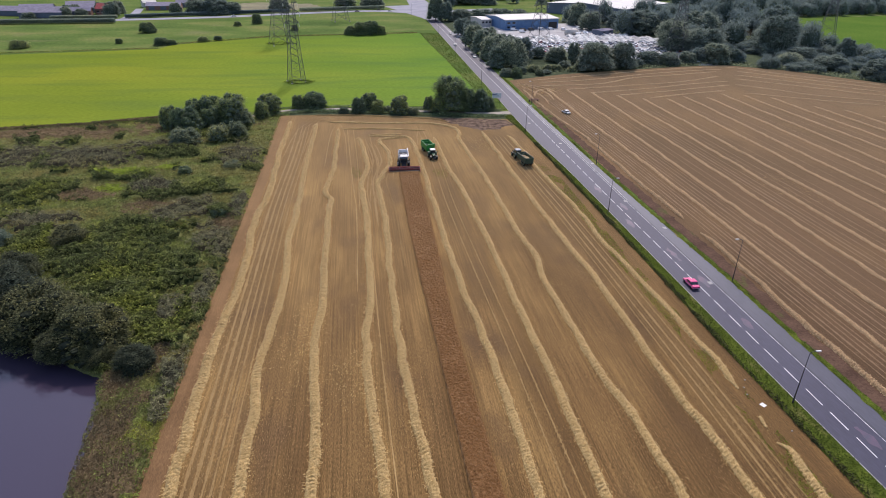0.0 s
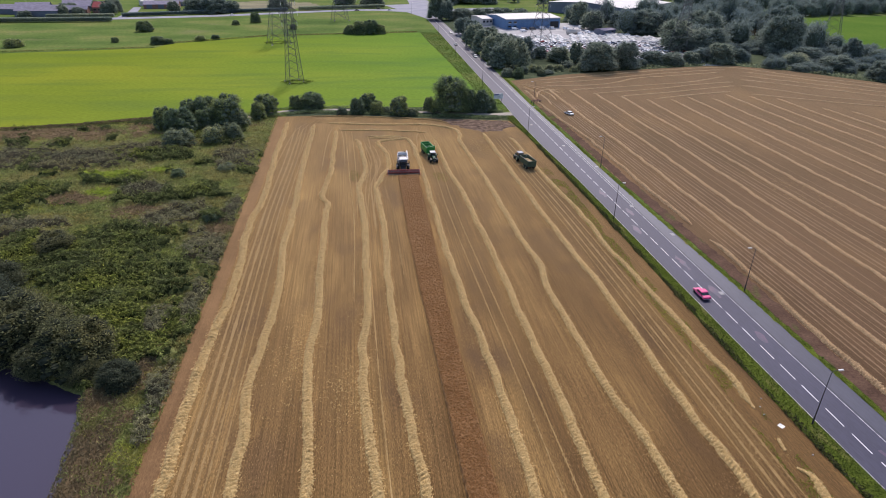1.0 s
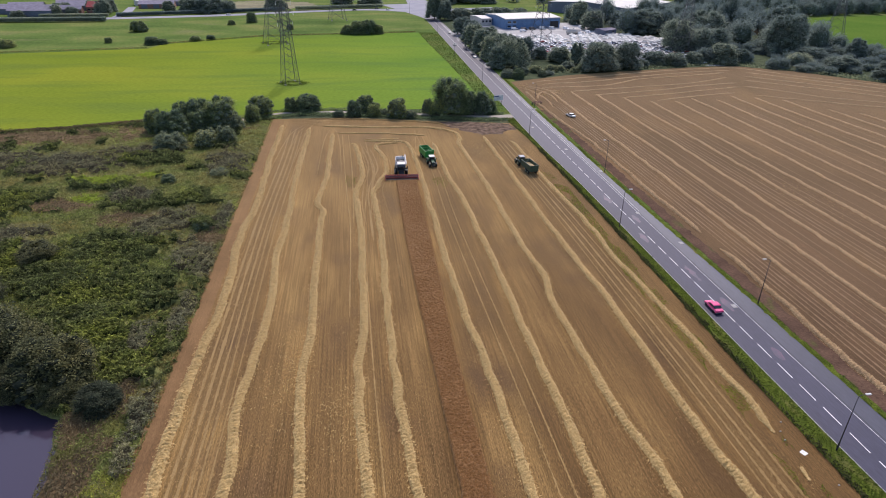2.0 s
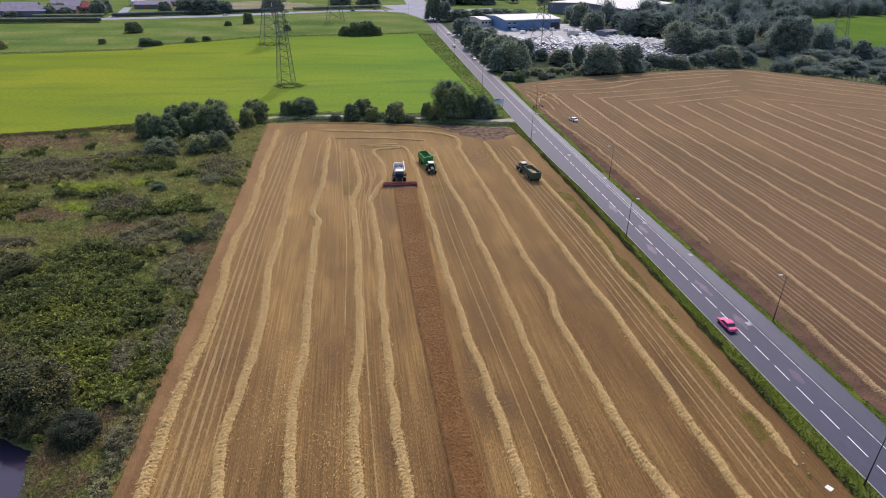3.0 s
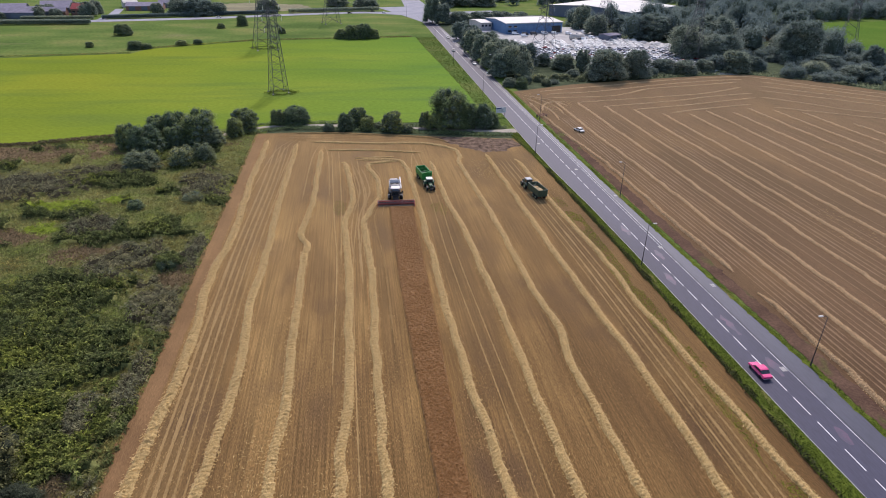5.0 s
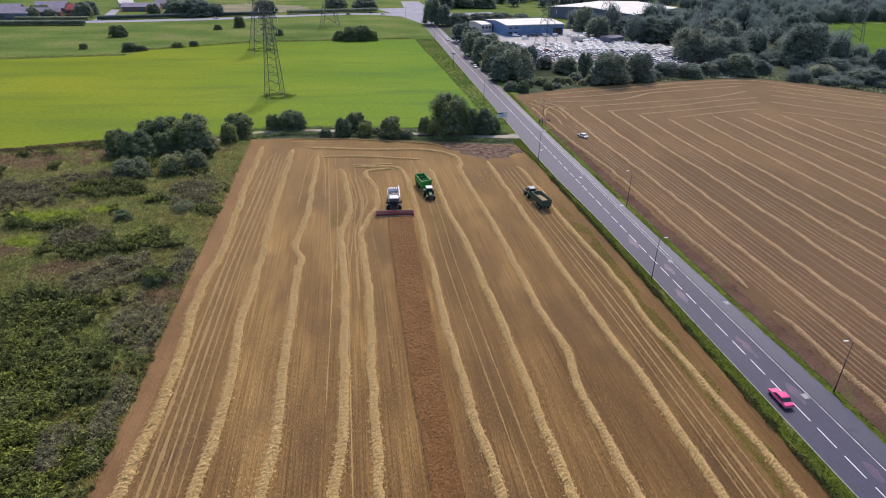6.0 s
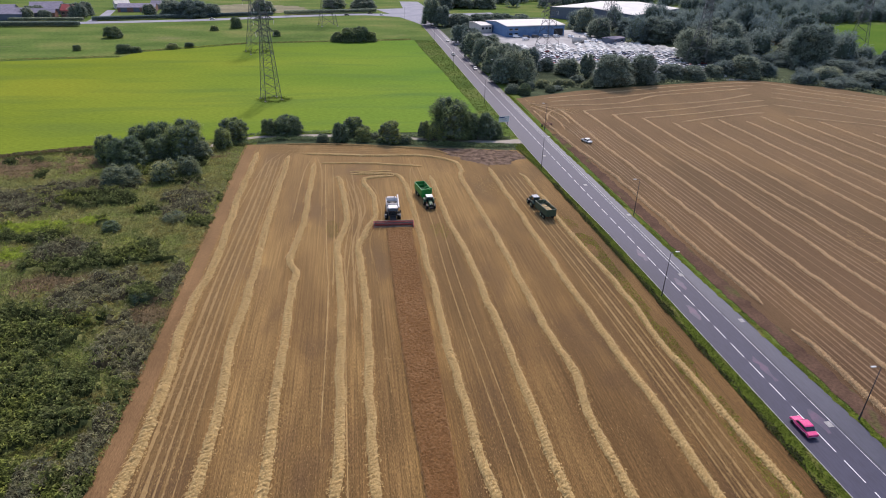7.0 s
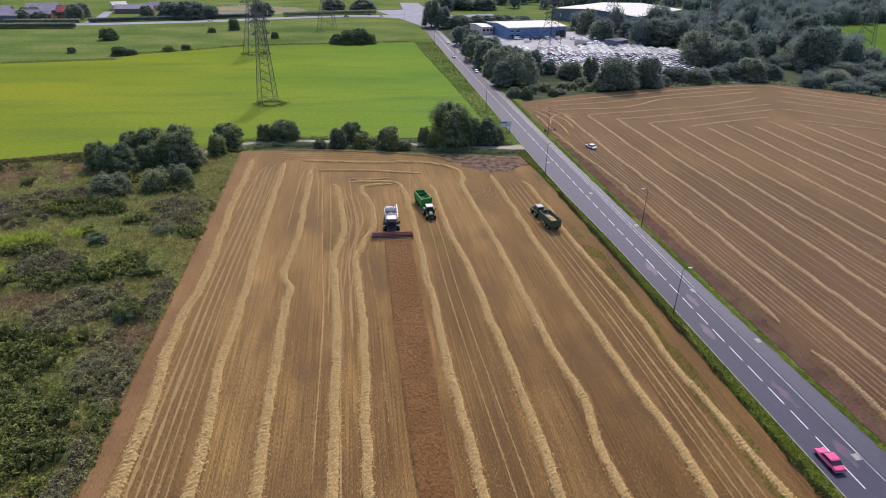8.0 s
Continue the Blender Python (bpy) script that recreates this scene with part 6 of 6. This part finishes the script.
        part("tail_light", box(B(), (s * (W - 0.2), L + 0.1, bottom - 0.1), (0.25, 0.06, 0.14), 0.01), "red_paint", root)
    return root


combine(pose(13.4, 187.4, 0, 0, 0, -1))
tractor(pose(23.5, 193.4, 0, 0, 0, 4))
trailer(pose(23.25, 197.1, 0, 0, 0, 11), "green_paint", "bright green high-sided empty grain trailer hitched to a tractor", top=3.1, auger=True)
tractor(pose(51.6, 191.0, 0, 0, 0, 187), "olive", "dull green tractor pulling a laden trailer", "grey_paint")
trailer(pose(52.0, 187.9, 0, 0, 0, 190), "olive", "dull green grain trailer heaped with grain", top=2.95, filled="grain")


def car_parts(root, paint_, L=4.3, W=0.88, van=False):
    hl = L / 2
    bm = B()
    if van:
        prism(bm, [(-hl, 0.35), (-hl, 0.95), (-hl + 0.8, 1.15), (-hl + 1.4, 1.95), (hl, 2.0), (hl, 0.35)], -W, W)
    else:
        prism(bm, [(-hl, 0.35), (-hl, 0.68), (-hl + 1.15, 0.88), (hl - 0.85, 0.93), (hl, 0.82), (hl, 0.35)], -W, W)
    bmesh.ops.bevel(bm, geom=bm.edges[:], offset=0.07, segments=2, affect="EDGES")
    body = part("body", bm, paint_, root)
    bm = B()
    if van:
        prism(bm, [(-hl + 0.82, 1.16), (-hl + 1.36, 1.9), (-hl + 2.0, 1.9), (-hl + 2.0, 1.2)], -W - 0.01, W + 0.01)
        part("cab_window", bm, "glass", root)
    else:
        prism(bm, [(-hl + 1.05, 0.86), (-hl + 1.75, 1.34), (hl - 1.35, 1.36), (hl - 0.7, 0.9)], -W + 0.1, W - 0.1)
        part("cabin_glass", bm, "glass", root)
        bm = B()
        prism(bm, [(-hl + 1.6, 1.32), (-hl + 1.8, 1.4), (hl - 1.45, 1.42), (hl - 1.2, 1.32)], -W + 0.09, W - 0.09)
        bmesh.ops.bevel(bm, geom=bm.edges[:], offset=0.03, segments=1, affect="EDGES")
        part("roof", bm, paint_, root)
    for s in (1, -1):
        for y in (-hl + 0.8, hl - 0.85):
            bm = B()
            bmesh.ops.create_cone(bm, cap_ends=True, segments=12, radius1=0.31, radius2=0.31, depth=0.2,
                                  matrix=Matrix.Translation((s * (W - 0.08), y, 0.31)) @ Matrix.Rotation(radians(90), 4, "Y"))
            part("wheel", bm, "rubber", root)
    return body


def car(m, paint_, label, van=False, L=4.3, group="", category="car"):
    root = empty("van" if van else "car", m, label, category, group)
    car_parts(root, paint_, L, 0.95 if van else 0.88, van)
    return root


# The pink coupe drives away along the near lane.
pink = empty("car", pose(68.3, 104.8, 0.035, 0, 0, 181.2), "bright pink old saloon car driving along the road", "car")
car_parts(pink, "pink", 4.3, 0.84)
for s in (1, -1):
    part("headlight", box(B(), (s * 0.6, -2.14, 0.62), (0.3, 0.06, 0.14), 0.02), "lamp_head", pink)
    part("tail_light", box(B(), (s * 0.6, 2.14, 0.66), (0.4, 0.06, 0.14), 0.02), "red_paint", pink)
    part("side_trim", box(B(), (s * 0.845, 0.1, 0.62), (0.02, 3.4, 0.05)), "lamp_head", pink)
for y in (2.17, -2.17):
    part("bumper", box(B(), (0, y, 0.45), (1.66, 0.1, 0.12), 0.03), "steel", pink)
car(pose(86.0, 246.0, 0.02, 0, 0, 198), "white_paint", "white car parked on brown stubble", L=4.5)
car(pose(71.2, 379, 0.035, 0, 0, 0.5), "white_paint", "white car coming along the road")
car(pose(66.2, 424, 0.035, 0, 0, 180), "white_paint", "pale car driving along the road", L=4.4)
car(pose(70.8, 478, 0.035, 0, 0, 0), "white_paint", "pale car driving along the road")
car(pose(-104, 589, 0.03, 0, 0, 108), "white_paint", "white car on the distant road")
car(pose(3, 626, 0.03, 0, 0, 98), "black", "dark car on the distant road")
car(pose(24, 640, 0.04, 0, 0, 90), "black", "dark car at the distant junction")
car(pose(34, 630, 0.04, 0, 0, 85), "white_paint", "pale car at the distant junction")

scrap = car(pose(130, 410, 0, 0, 0, 40), "car_paint", "assorted mostly white car parked in a crowded scrapyard", group="scrapyard cars")
scrap_van = car(pose(124, 497, 0, 0, 0, 90), "car_paint", "white van parked by the blue workshop", van=True, L=5.2, group="scrapyard vans", category="van")
r = random.Random(5)
places = []
for a in range(-4, 30):
    for b in range(0, 46):
        x = 106 + a * 5.3 + b * 0.75 + r.uniform(-1.5, 1.5)
        y = 364 + b * 2.85 + r.uniform(-0.8, 0.8) - a * 0.5 + 2.5 * math.sin(a * 1.7)
        if (a % 5 == 4 and r.random() < 0.7) or r.random() < 0.16 or any(math.hypot(x - p_[0], y - p_[1]) < 2.5 for p_ in places[-60:]):
            continue
        if not inside(YARD, [x], [y])[0] or y > 462 + (x - 110) * 0.1 or any(abs(x - px) < 5 and abs(y - py) < 5 for px, py in ((114, 391), (206, 390), (163, 474))):
            continue
        places.append((x, y, r.choice((62, 242, 62, 242, 62, 110, 20)) + r.uniform(-16, 16)))
places.sort(key=lambda p_: p_[1])
for x, y, a in places[:300]:
    copy_thing(scrap, pose(x, y, 0.0, 0, r.uniform(-2, 2), a))
rest = B()
for x, y, a in places[300:]:
    m = pose(x, y, 0, 0, 0, a)
    for o in scrap.children:
        if o.name.split(".")[0] in ("body", "roof"):
            k = len(rest.verts)
            rest.from_mesh(o.data)
            rest.verts.ensure_lookup_table()
            bmesh.ops.transform(rest, matrix=m, verts=rest.verts[k:])
tagged(part("parked_cars", rest, "white_paint"), "crowded rows of pale scrap cars", "cars", kind="stuff")
for x, y, a in ((131, 495, 80), (138, 497, 95), (147, 499, 70), (155, 500, 100), (165, 497, 30), (172, 490, 50), (128, 486, 110), (176, 478, 20), (168, 470, 80), (180, 505, 15)):
    copy_thing(scrap_van, pose(x, y, 0, 0, 0, a))
for k in range(16):
    copy_thing(scrap_van, pose(128 + (k % 8) * 6 + r.uniform(-1, 1), 578 + 10 * (k // 8) + r.uniform(-2, 2), 0, 0, 0, r.uniform(60, 120)))

# ---- buildings ----
def roof_gable(bm, L, W, h, rise, over=0.4):
    """A gabled roof over a plan L by W, ridge along x."""
    a, b = L / 2 + over, W / 2 + over
    t = 0.2
    prism(bm, [(-b, h - 0.1), (0, h + rise), (b, h - 0.1), (b, h - 0.1 + t), (0, h + rise + t), (-b, h - 0.1 + t)], -a, a)
    return bm


def hall(x, y, rz, L, W, h, rise, wall, roof, label, category, windows=0, doors=0, name="building"):
    root = empty(name, pose(x, y, 0, 0, 0, rz), label, category)
    bm = B()
    prism(bm, [(-W / 2, -0.1), (-W / 2, h), (0, h + rise), (W / 2, h), (W / 2, -0.1)], -L / 2, L / 2)
    part("wall", bm, wall, root)
    part("roof", roof_gable(B(), L, W, h, rise), roof, root)
    for k in range(windows):
        cx_ = -L / 2 + (k + 0.5) * L / windows
        bm = B()
        box(bm, (cx_, -W / 2 - 0.03, h * 0.6), (min(2.2, L / windows * 0.6), 0.12, h * 0.28))
        wd_ = part("window", bm, "glass", root)
        part("window_frame", box(B(), (cx_, -W / 2 - 0.06, h * 0.6 - h * 0.15), (min(2.4, L / windows * 0.66), 0.2, 0.12)), "white_paint", wd_)
    for k in range(doors):
        cx_ = -L / 2 + (k + 0.5) * L / doors
        bm = B()
        box(bm, (cx_, -W / 2 - 0.04, 1.9), (L / doors * 0.5, 0.14, 3.8))
        dr = part("door", bm, "slate_clad", root)
        for j in range(6):
            part("slat", box(B(), (cx_, -W / 2 - 0.13, 0.5 + j * 0.55), (L / doors * 0.48, 0.04, 0.06)), "slate_clad", dr)
    return root


# Blue workshop with its low office.
shop = empty("workshop", pose(136.5, 523, 0, 0, 0, 14), "blue-clad workshop with a pale low roof beside the scrapyard", "workshop")
bm = B()
prism(bm, [(-18, -0.1), (-18, 7.2), (0, 8.6), (18, 7.2), (18, -0.1)], -24, 24)
part("wall", bm, "blue_clad", shop)
part("roof", roof_gable(B(), 48, 36, 7.3, 1.4, 0.7), "roof_pale", shop, "pale sheet roof")
part("fascia", box(B(), (0, -18.75, 7.3), (49.4, 0.12, 0.6)), "roof_pale", shop)
for k, x in enumerate((-8, 0.5, 9)):
    bm = B()
    box(bm, (x, -18.05, 2.3), (6.2, 0.16, 4.6))
    rd = part("roller_door", bm, "blue_clad", shop)
    for j in range(8):
        part("slat", box(B(), (x, -18.16, 0.4 + 0.56 * j), (6.0, 0.05, 0.06)), "blue_clad", rd)
# Black panel on the wall, painted as the unlit inside of an open doorway.
bm = B()
box(bm, (19, -18.05, 2.4), (7.5, 0.2, 4.8))
part("doorway", bm, "black", shop, "dark open doorway")
for x in (-21, -16.5):
    for z in (1.9, 5.0):
        wd_ = part("window", box(B(), (x, -18.05, z), (2.6, 0.16, 1.3)), "glass", shop)
        part("window_frame", box(B(), (x, -18.1, z - 0.72), (2.8, 0.22, 0.14)), "white_paint", wd_)
office = hall(104, 531, 14, 9, 22, 5.4, 0.8, "cream", "roof_pale", "cream-walled low office beside the workshop", "office", windows=3, name="office")
hall(188, 474, 30, 14, 9, 3.4, 0.5, "slate_clad", "roof_grey", "dark flat portable cabin in the scrapyard", "cabin", windows=2, name="cabin")
wh = hall(250, 624, 41, 95, 82, 9, 2.5, "slate_clad", "roof_pale", "vast pale-roofed warehouse behind the trees", "warehouse", doors=6, name="warehouse")
hall(-256, 584, 4, 32, 18, 4.4, 3.6, "slate_clad", "roof_grey", "long grey-roofed barn by the meadow", "barn", doors=3, name="barn")
hall(-212, 602, -6, 15, 10, 5, 4, "brick", "roof_red", "brick farmhouse with a red roof", "house", windows=4, name="house")
hall(-176, 646, 6, 30, 16, 3.6, 2.6, "brick", "roof_grey", "low barn with a pale grey roof", "barn", doors=3, name="barn")
hall(-236, 622, 20, 26, 14, 4, 3, "slate_clad", "roof_grey", "long grey-roofed timber farm shed", "shed", doors=2, name="shed")
hall(-290, 600, -10, 30, 16, 4, 3, "slate_clad", "roof_grey", "long grey-roofed timber farm shed", "shed", doors=2, name="shed")
hall(-196, 668, 30, 12, 8, 4, 2.5, "cream", "roof_pale", "small cream outbuilding with a pale roof", "shed", windows=2, name="shed")

for x, y, rz, L, W, wall, roof in ((-232, 596, 8, 18, 10, "brick", "roof_grey"), (-276, 620, 12, 26, 14, "slate_clad", "roof_grey"), (-300, 572, 2, 22, 12, "slate_clad", "roof_grey"),
                                   (-222, 632, -8, 16, 10, "brick", "roof_grey"), (-250, 648, 15, 24, 12, "cream", "roof_grey"), (-160, 668, 4, 20, 10, "slate_clad", "roof_grey")):
    hall(x, y, rz, L, W, 3.8, 2.8, wall, roof, "farm outbuilding with a weathered grey roof", "shed", doors=2, name="shed")

# Old tank lying in the scrapyard.
tankv = empty("storage_tank", pose(163, 474, 1.9, 0, 0, 35), "rusty pale cylindrical tank lying in the scrapyard", "tank")
part("shell", rod(B(), (-6, 0, 0), (6, 0, 0), 2.0, None, 20), "cream", tankv, smooth=True)
for x in (-4, 4):
    part("saddle", box(B(), (x, 0, -1.6), (0.8, 3.2, 0.7), 0.05), "black", tankv)
part("manhole", rod(B(), (0, 0, 1.9), (0, 0, 2.5), 0.5, None, 12), "cream", tankv)

# Bare earth heap among the woodland trees.
heap = B()
bmesh.ops.create_grid(heap, x_segments=28, y_segments=20, size=1.0)
for vt in heap.verts:
    d_ = math.hypot(vt.co.x, vt.co.y)
    bump_ = 1 + 0.35 * noise.noise(vt.co * 3.1) + 0.15 * noise.noise(vt.co * 9)
    vt.co = Vector((307 + vt.co.x * 14, 477 + vt.co.y * 11, max(-0.05, 6.0 * (1 - d_ ** 1.4) * bump_)))
tagged(part("earth_heap", heap, "floor_dry", smooth=True), "heap of bare reddish earth among trees", "earth heap")

# Hedges along the far road and the farm.
def clipped_hedge(x0, y0, x1, y1, h, w, label, mat="leaf_wood", leaf=(0.3, 0.6), dense=8):
    L = math.hypot(x1 - x0, y1 - y0)
    n = int(L * w * h * dense)
    t, s = rng.uniform(0, 1, n), rng.uniform(-0.5, 0.5, n)
    z = rng.uniform(0.05, 1, n) ** 0.6 * h
    nxh, nyh = -(y1 - y0) / L, (x1 - x0) / L
    p = np.c_[x0 + (x1 - x0) * t + nxh * s * w, y0 + (y1 - y0) * t + nyh * s * w, z]
    v, f = cards(p, rng.normal(0, 0.6, (n, 3)) + [0, -0.4, 0.6], rng.uniform(*leaf, n), 0.6, rng)
    return tagged(array_mesh("hedge", v, f, mat), label, "hedge", "field hedges", "stuff")


clipped_hedge(-330, 533, -188, 545, 3.2, 5, "dark clipped hedge along the farm road", dense=22)
clipped_hedge(-190, 576.5, -60, 622, 2.8, 4, "dark clipped hedge along the farm road", dense=22)
clipped_hedge(-246, 570, -196, 576, 2.4, 4, "dark clipped hedge before the farm buildings", dense=22)
clipped_hedge(-50, 626, 30, 652, 3.4, 5, "dark clipped hedge along the farm road")
clipped_hedge(92, 556, 165, 566, 6, 5, "tall dark hedge behind the workshop")
clipped_hedge(-122, 418, -260, 394, 0.7, 1.6, "thin weedy fence line between meadows", "leaf_olive", (0.15, 0.4), 16)
clipped_hedge(-58, 466, 46, 484, 0.8, 1.6, "thin weedy fence line between meadows", "leaf_olive", (0.15, 0.4), 16)
clipped_hedge(-118, 434, -60, 466, 0.8, 1.6, "thin weedy fence line between meadows", "leaf_olive", (0.15, 0.4), 16)
clipped_hedge(-140, 236.5, -100, 243, 0.8, 2.6, "brown dead weeds along the pasture edge", "leaf_dry", (0.12, 0.34), 40)
clipped_hedge(-100, 243, -74, 250.5, 1.0, 2.6, "brown dead weeds along the pasture edge", "leaf_dry", (0.12, 0.34), 40)

# Rough patches round the pylon feet.
for x, y, sc in ((-28.2, 313.6, 7.5), (-50, 436, 9)):
    n = 700
    a, rr = rng.uniform(0, 6.28, n), np.sqrt(rng.uniform(0.2, 1, n)) * sc * rng.uniform(0.75, 1.1, n)
    v, f = cards(np.c_[x + rr * np.cos(a), y + rr * 0.8 * np.sin(a), rng.uniform(0.05, 0.5, n)], rng.normal(0, 0.7, (n, 3)) + [0, 0, 0.5], rng.uniform(0.15, 0.4, n), 0.4, rng)
    tagged(array_mesh("rough_weeds", v, f, "leaf_grass"), "rough weeds round the pylon feet", "weeds", kind="stuff")

# ---- small things ----
sign = empty("sign_board", pose(61.0, 268.0, 0, 0, 0, 14), "white roadside advertising board on two posts", "sign")
for x in (-1.7, 1.7):
    part("post", box(B(), (x, 0, 1.6), (0.14, 0.14, 3.3), 0.02), "wood", sign)
board = part("board", box(B(), (0, -0.12, 2.75), (4.4, 0.08, 2.2), 0.02), "white_paint", sign, "white board")
part("panel", box(B(), (-0.9, -0.17, 3.45), (2.2, 0.02, 0.5)), "sign_blue", board, "dark blue heading bar")
for z, w in ((2.9, 2.8), (2.55, 2.2), (2.15, 3.2)):
    part("text_bar", box(B(), (-0.2, -0.17, z), (w, 0.02, 0.13)), "grey_paint", board)

gate = empty("field_gate", pose(49.5, 250.6, 0, 0, 0, -6), "grey metal field gate beside the track", "gate")
for x in (-1.9, 1.9):
    part("post", rod(B(), (x, 0, 0), (x, 0, 1.5), 0.09, None, 8), "wood", gate)
for z in (0.35, 0.6, 0.85, 1.1, 1.3):
    part("rail", rod(B(), (-1.85, 0, z), (1.85, 0, z), 0.035, None, 6), "steel", gate)

board_flat = empty("sheet_of_card", pose(61.3, 67.9, 0.03, 0, 0, 25), "pale flat litter sheet on bare earth", "litter")
bm = B()
bmesh.ops.create_grid(bm, x_segments=6, y_segments=6, size=0.42)
for vt in bm.verts:
    vt.co.z = 0.04 + 0.05 * noise.noise(vt.co * 2.5)
part("sheet", bm, "white_paint", board_flat)
for x, y in ((60.2, 70.5), (60.6, 72.2), (61.9, 74), (62.2, 62), (59.4, 76)):
    bm = B()
    bmesh.ops.create_icosphere(bm, subdivisions=1, radius=0.14, matrix=Matrix.Translation((x, y, 0.08)) @ Matrix.Diagonal((1.3, 0.9, 0.6, 1)))
    for vt in bm.verts:
        vt.co += Vector(noise.noise_vector(vt.co * 5)) * 0.04
    tagged(part("stone", bm, "kerb"), "small pale stone on bare earth", "stone", "field stones")

# A derelict implement near the road.
imp = empty("farm_implement", pose(77.9, 267.0, 0, 0, 0, 25), "rusty cultivator frame standing at the field edge", "implement")
for y in (-1.1, 0.0, 1.1):
    part("frame_bar", box(B(), (0, y, 0.9), (4.4, 0.16, 0.16), 0.02), "brick", imp)
for x in (-1.8, 0, 1.8):
    part("cross_bar", box(B(), (x, 0, 0.95), (0.14, 2.6, 0.14), 0.02), "brick", imp)
    for y in (-1.1, 1.1):
        bm = B()
        rod(bm, (x, y, 0.9), (x, y + 0.35, 0.45), 0.05)
        rod(bm, (x, y + 0.35, 0.45), (x, y, 0.02), 0.05, 0.03)
        part("tine", bm, "black", imp)
for s in (1, -1):
    wheel(imp, s * 2.3, 0.3, 0.45, 0.25, lugs=False)

# Scattered loose straw on the open stubble, thickest beside the windrows.
def litter(n, x0, x1, y0, y1, rows, spread, size, mat, label, skip=None):
    y = y0 + (y1 - y0) * rng.uniform(0, 1, n) ** 1.5
    k = rng.integers(0, len(rows), n)
    x = np.where(rng.uniform(0, 1, n) < 0.6, np.array(rows)[k] + rng.normal(0, spread, n), rng.uniform(x0, x1, n))
    ok = (x > x0) & (x < x1) & (vn(x / 3.3, y / 7, 55) > 0.33)
    if skip:
        ok &= (x < skip[0]) | (x > skip[1])
    x, y = x[ok], y[ok]
    v, f = cards(np.c_[x, y, np.full(len(x), 0.04)], rng.normal(0, 0.25, (len(x), 3)) + [0, 0, 1], rng.uniform(*size, len(x)), 0.16, rng, 0.08,
                 np.c_[rng.normal(0, 0.5, len(x)), np.ones(len(x)), np.zeros(len(x))])
    tagged(array_mesh("loose_straw", v, f, mat), label, "straw", kind="stuff")


litter(95000, -28, 60, 26, 248, [-26.6, -17.8, -9.0, 0.4, 5.6, 20.6, 29.6, 38.4, 49.0, 57.5], 1.7, (0.07, 0.2), "crushed", "loose straw scattered over the golden stubble", (11.2, 17))
litter(40000, 84, 230, 40, 300, [r_[0] for r_ in F2_ROWS[:13]], 1.8, (0.12, 0.34), "crushed_two", "weathered loose straw scattered over the brown stubble")
for cx_, cy_, sx_, sy_ in ((83, 291, 2.2, 5), (87, 282, 2.5, 6), (81.5, 299, 1.5, 5), (92, 289, 3, 3), (-12, 93, 1.6, 6), (-3.5, 82, 1.5, 4), (42.3, 207, 2.0, 4.5), (116, 232, 3, 9), (126, 158, 3, 9)):
    n = 480
    x, y = rng.normal(cx_, sx_ * 1.3, n), rng.normal(cy_, sy_, n)
    v, f = cards(np.c_[x, y, rng.uniform(0.03, 0.12, n)], rng.normal(0, 0.3, (n, 3)) + [0, 0, 1], rng.uniform(0.1, 0.34, n), 0.14, rng, 0.1)
    tagged(array_mesh("loose_straw", v, f, "straw"), "spilt loose straw on stubble", "straw", kind="stuff")
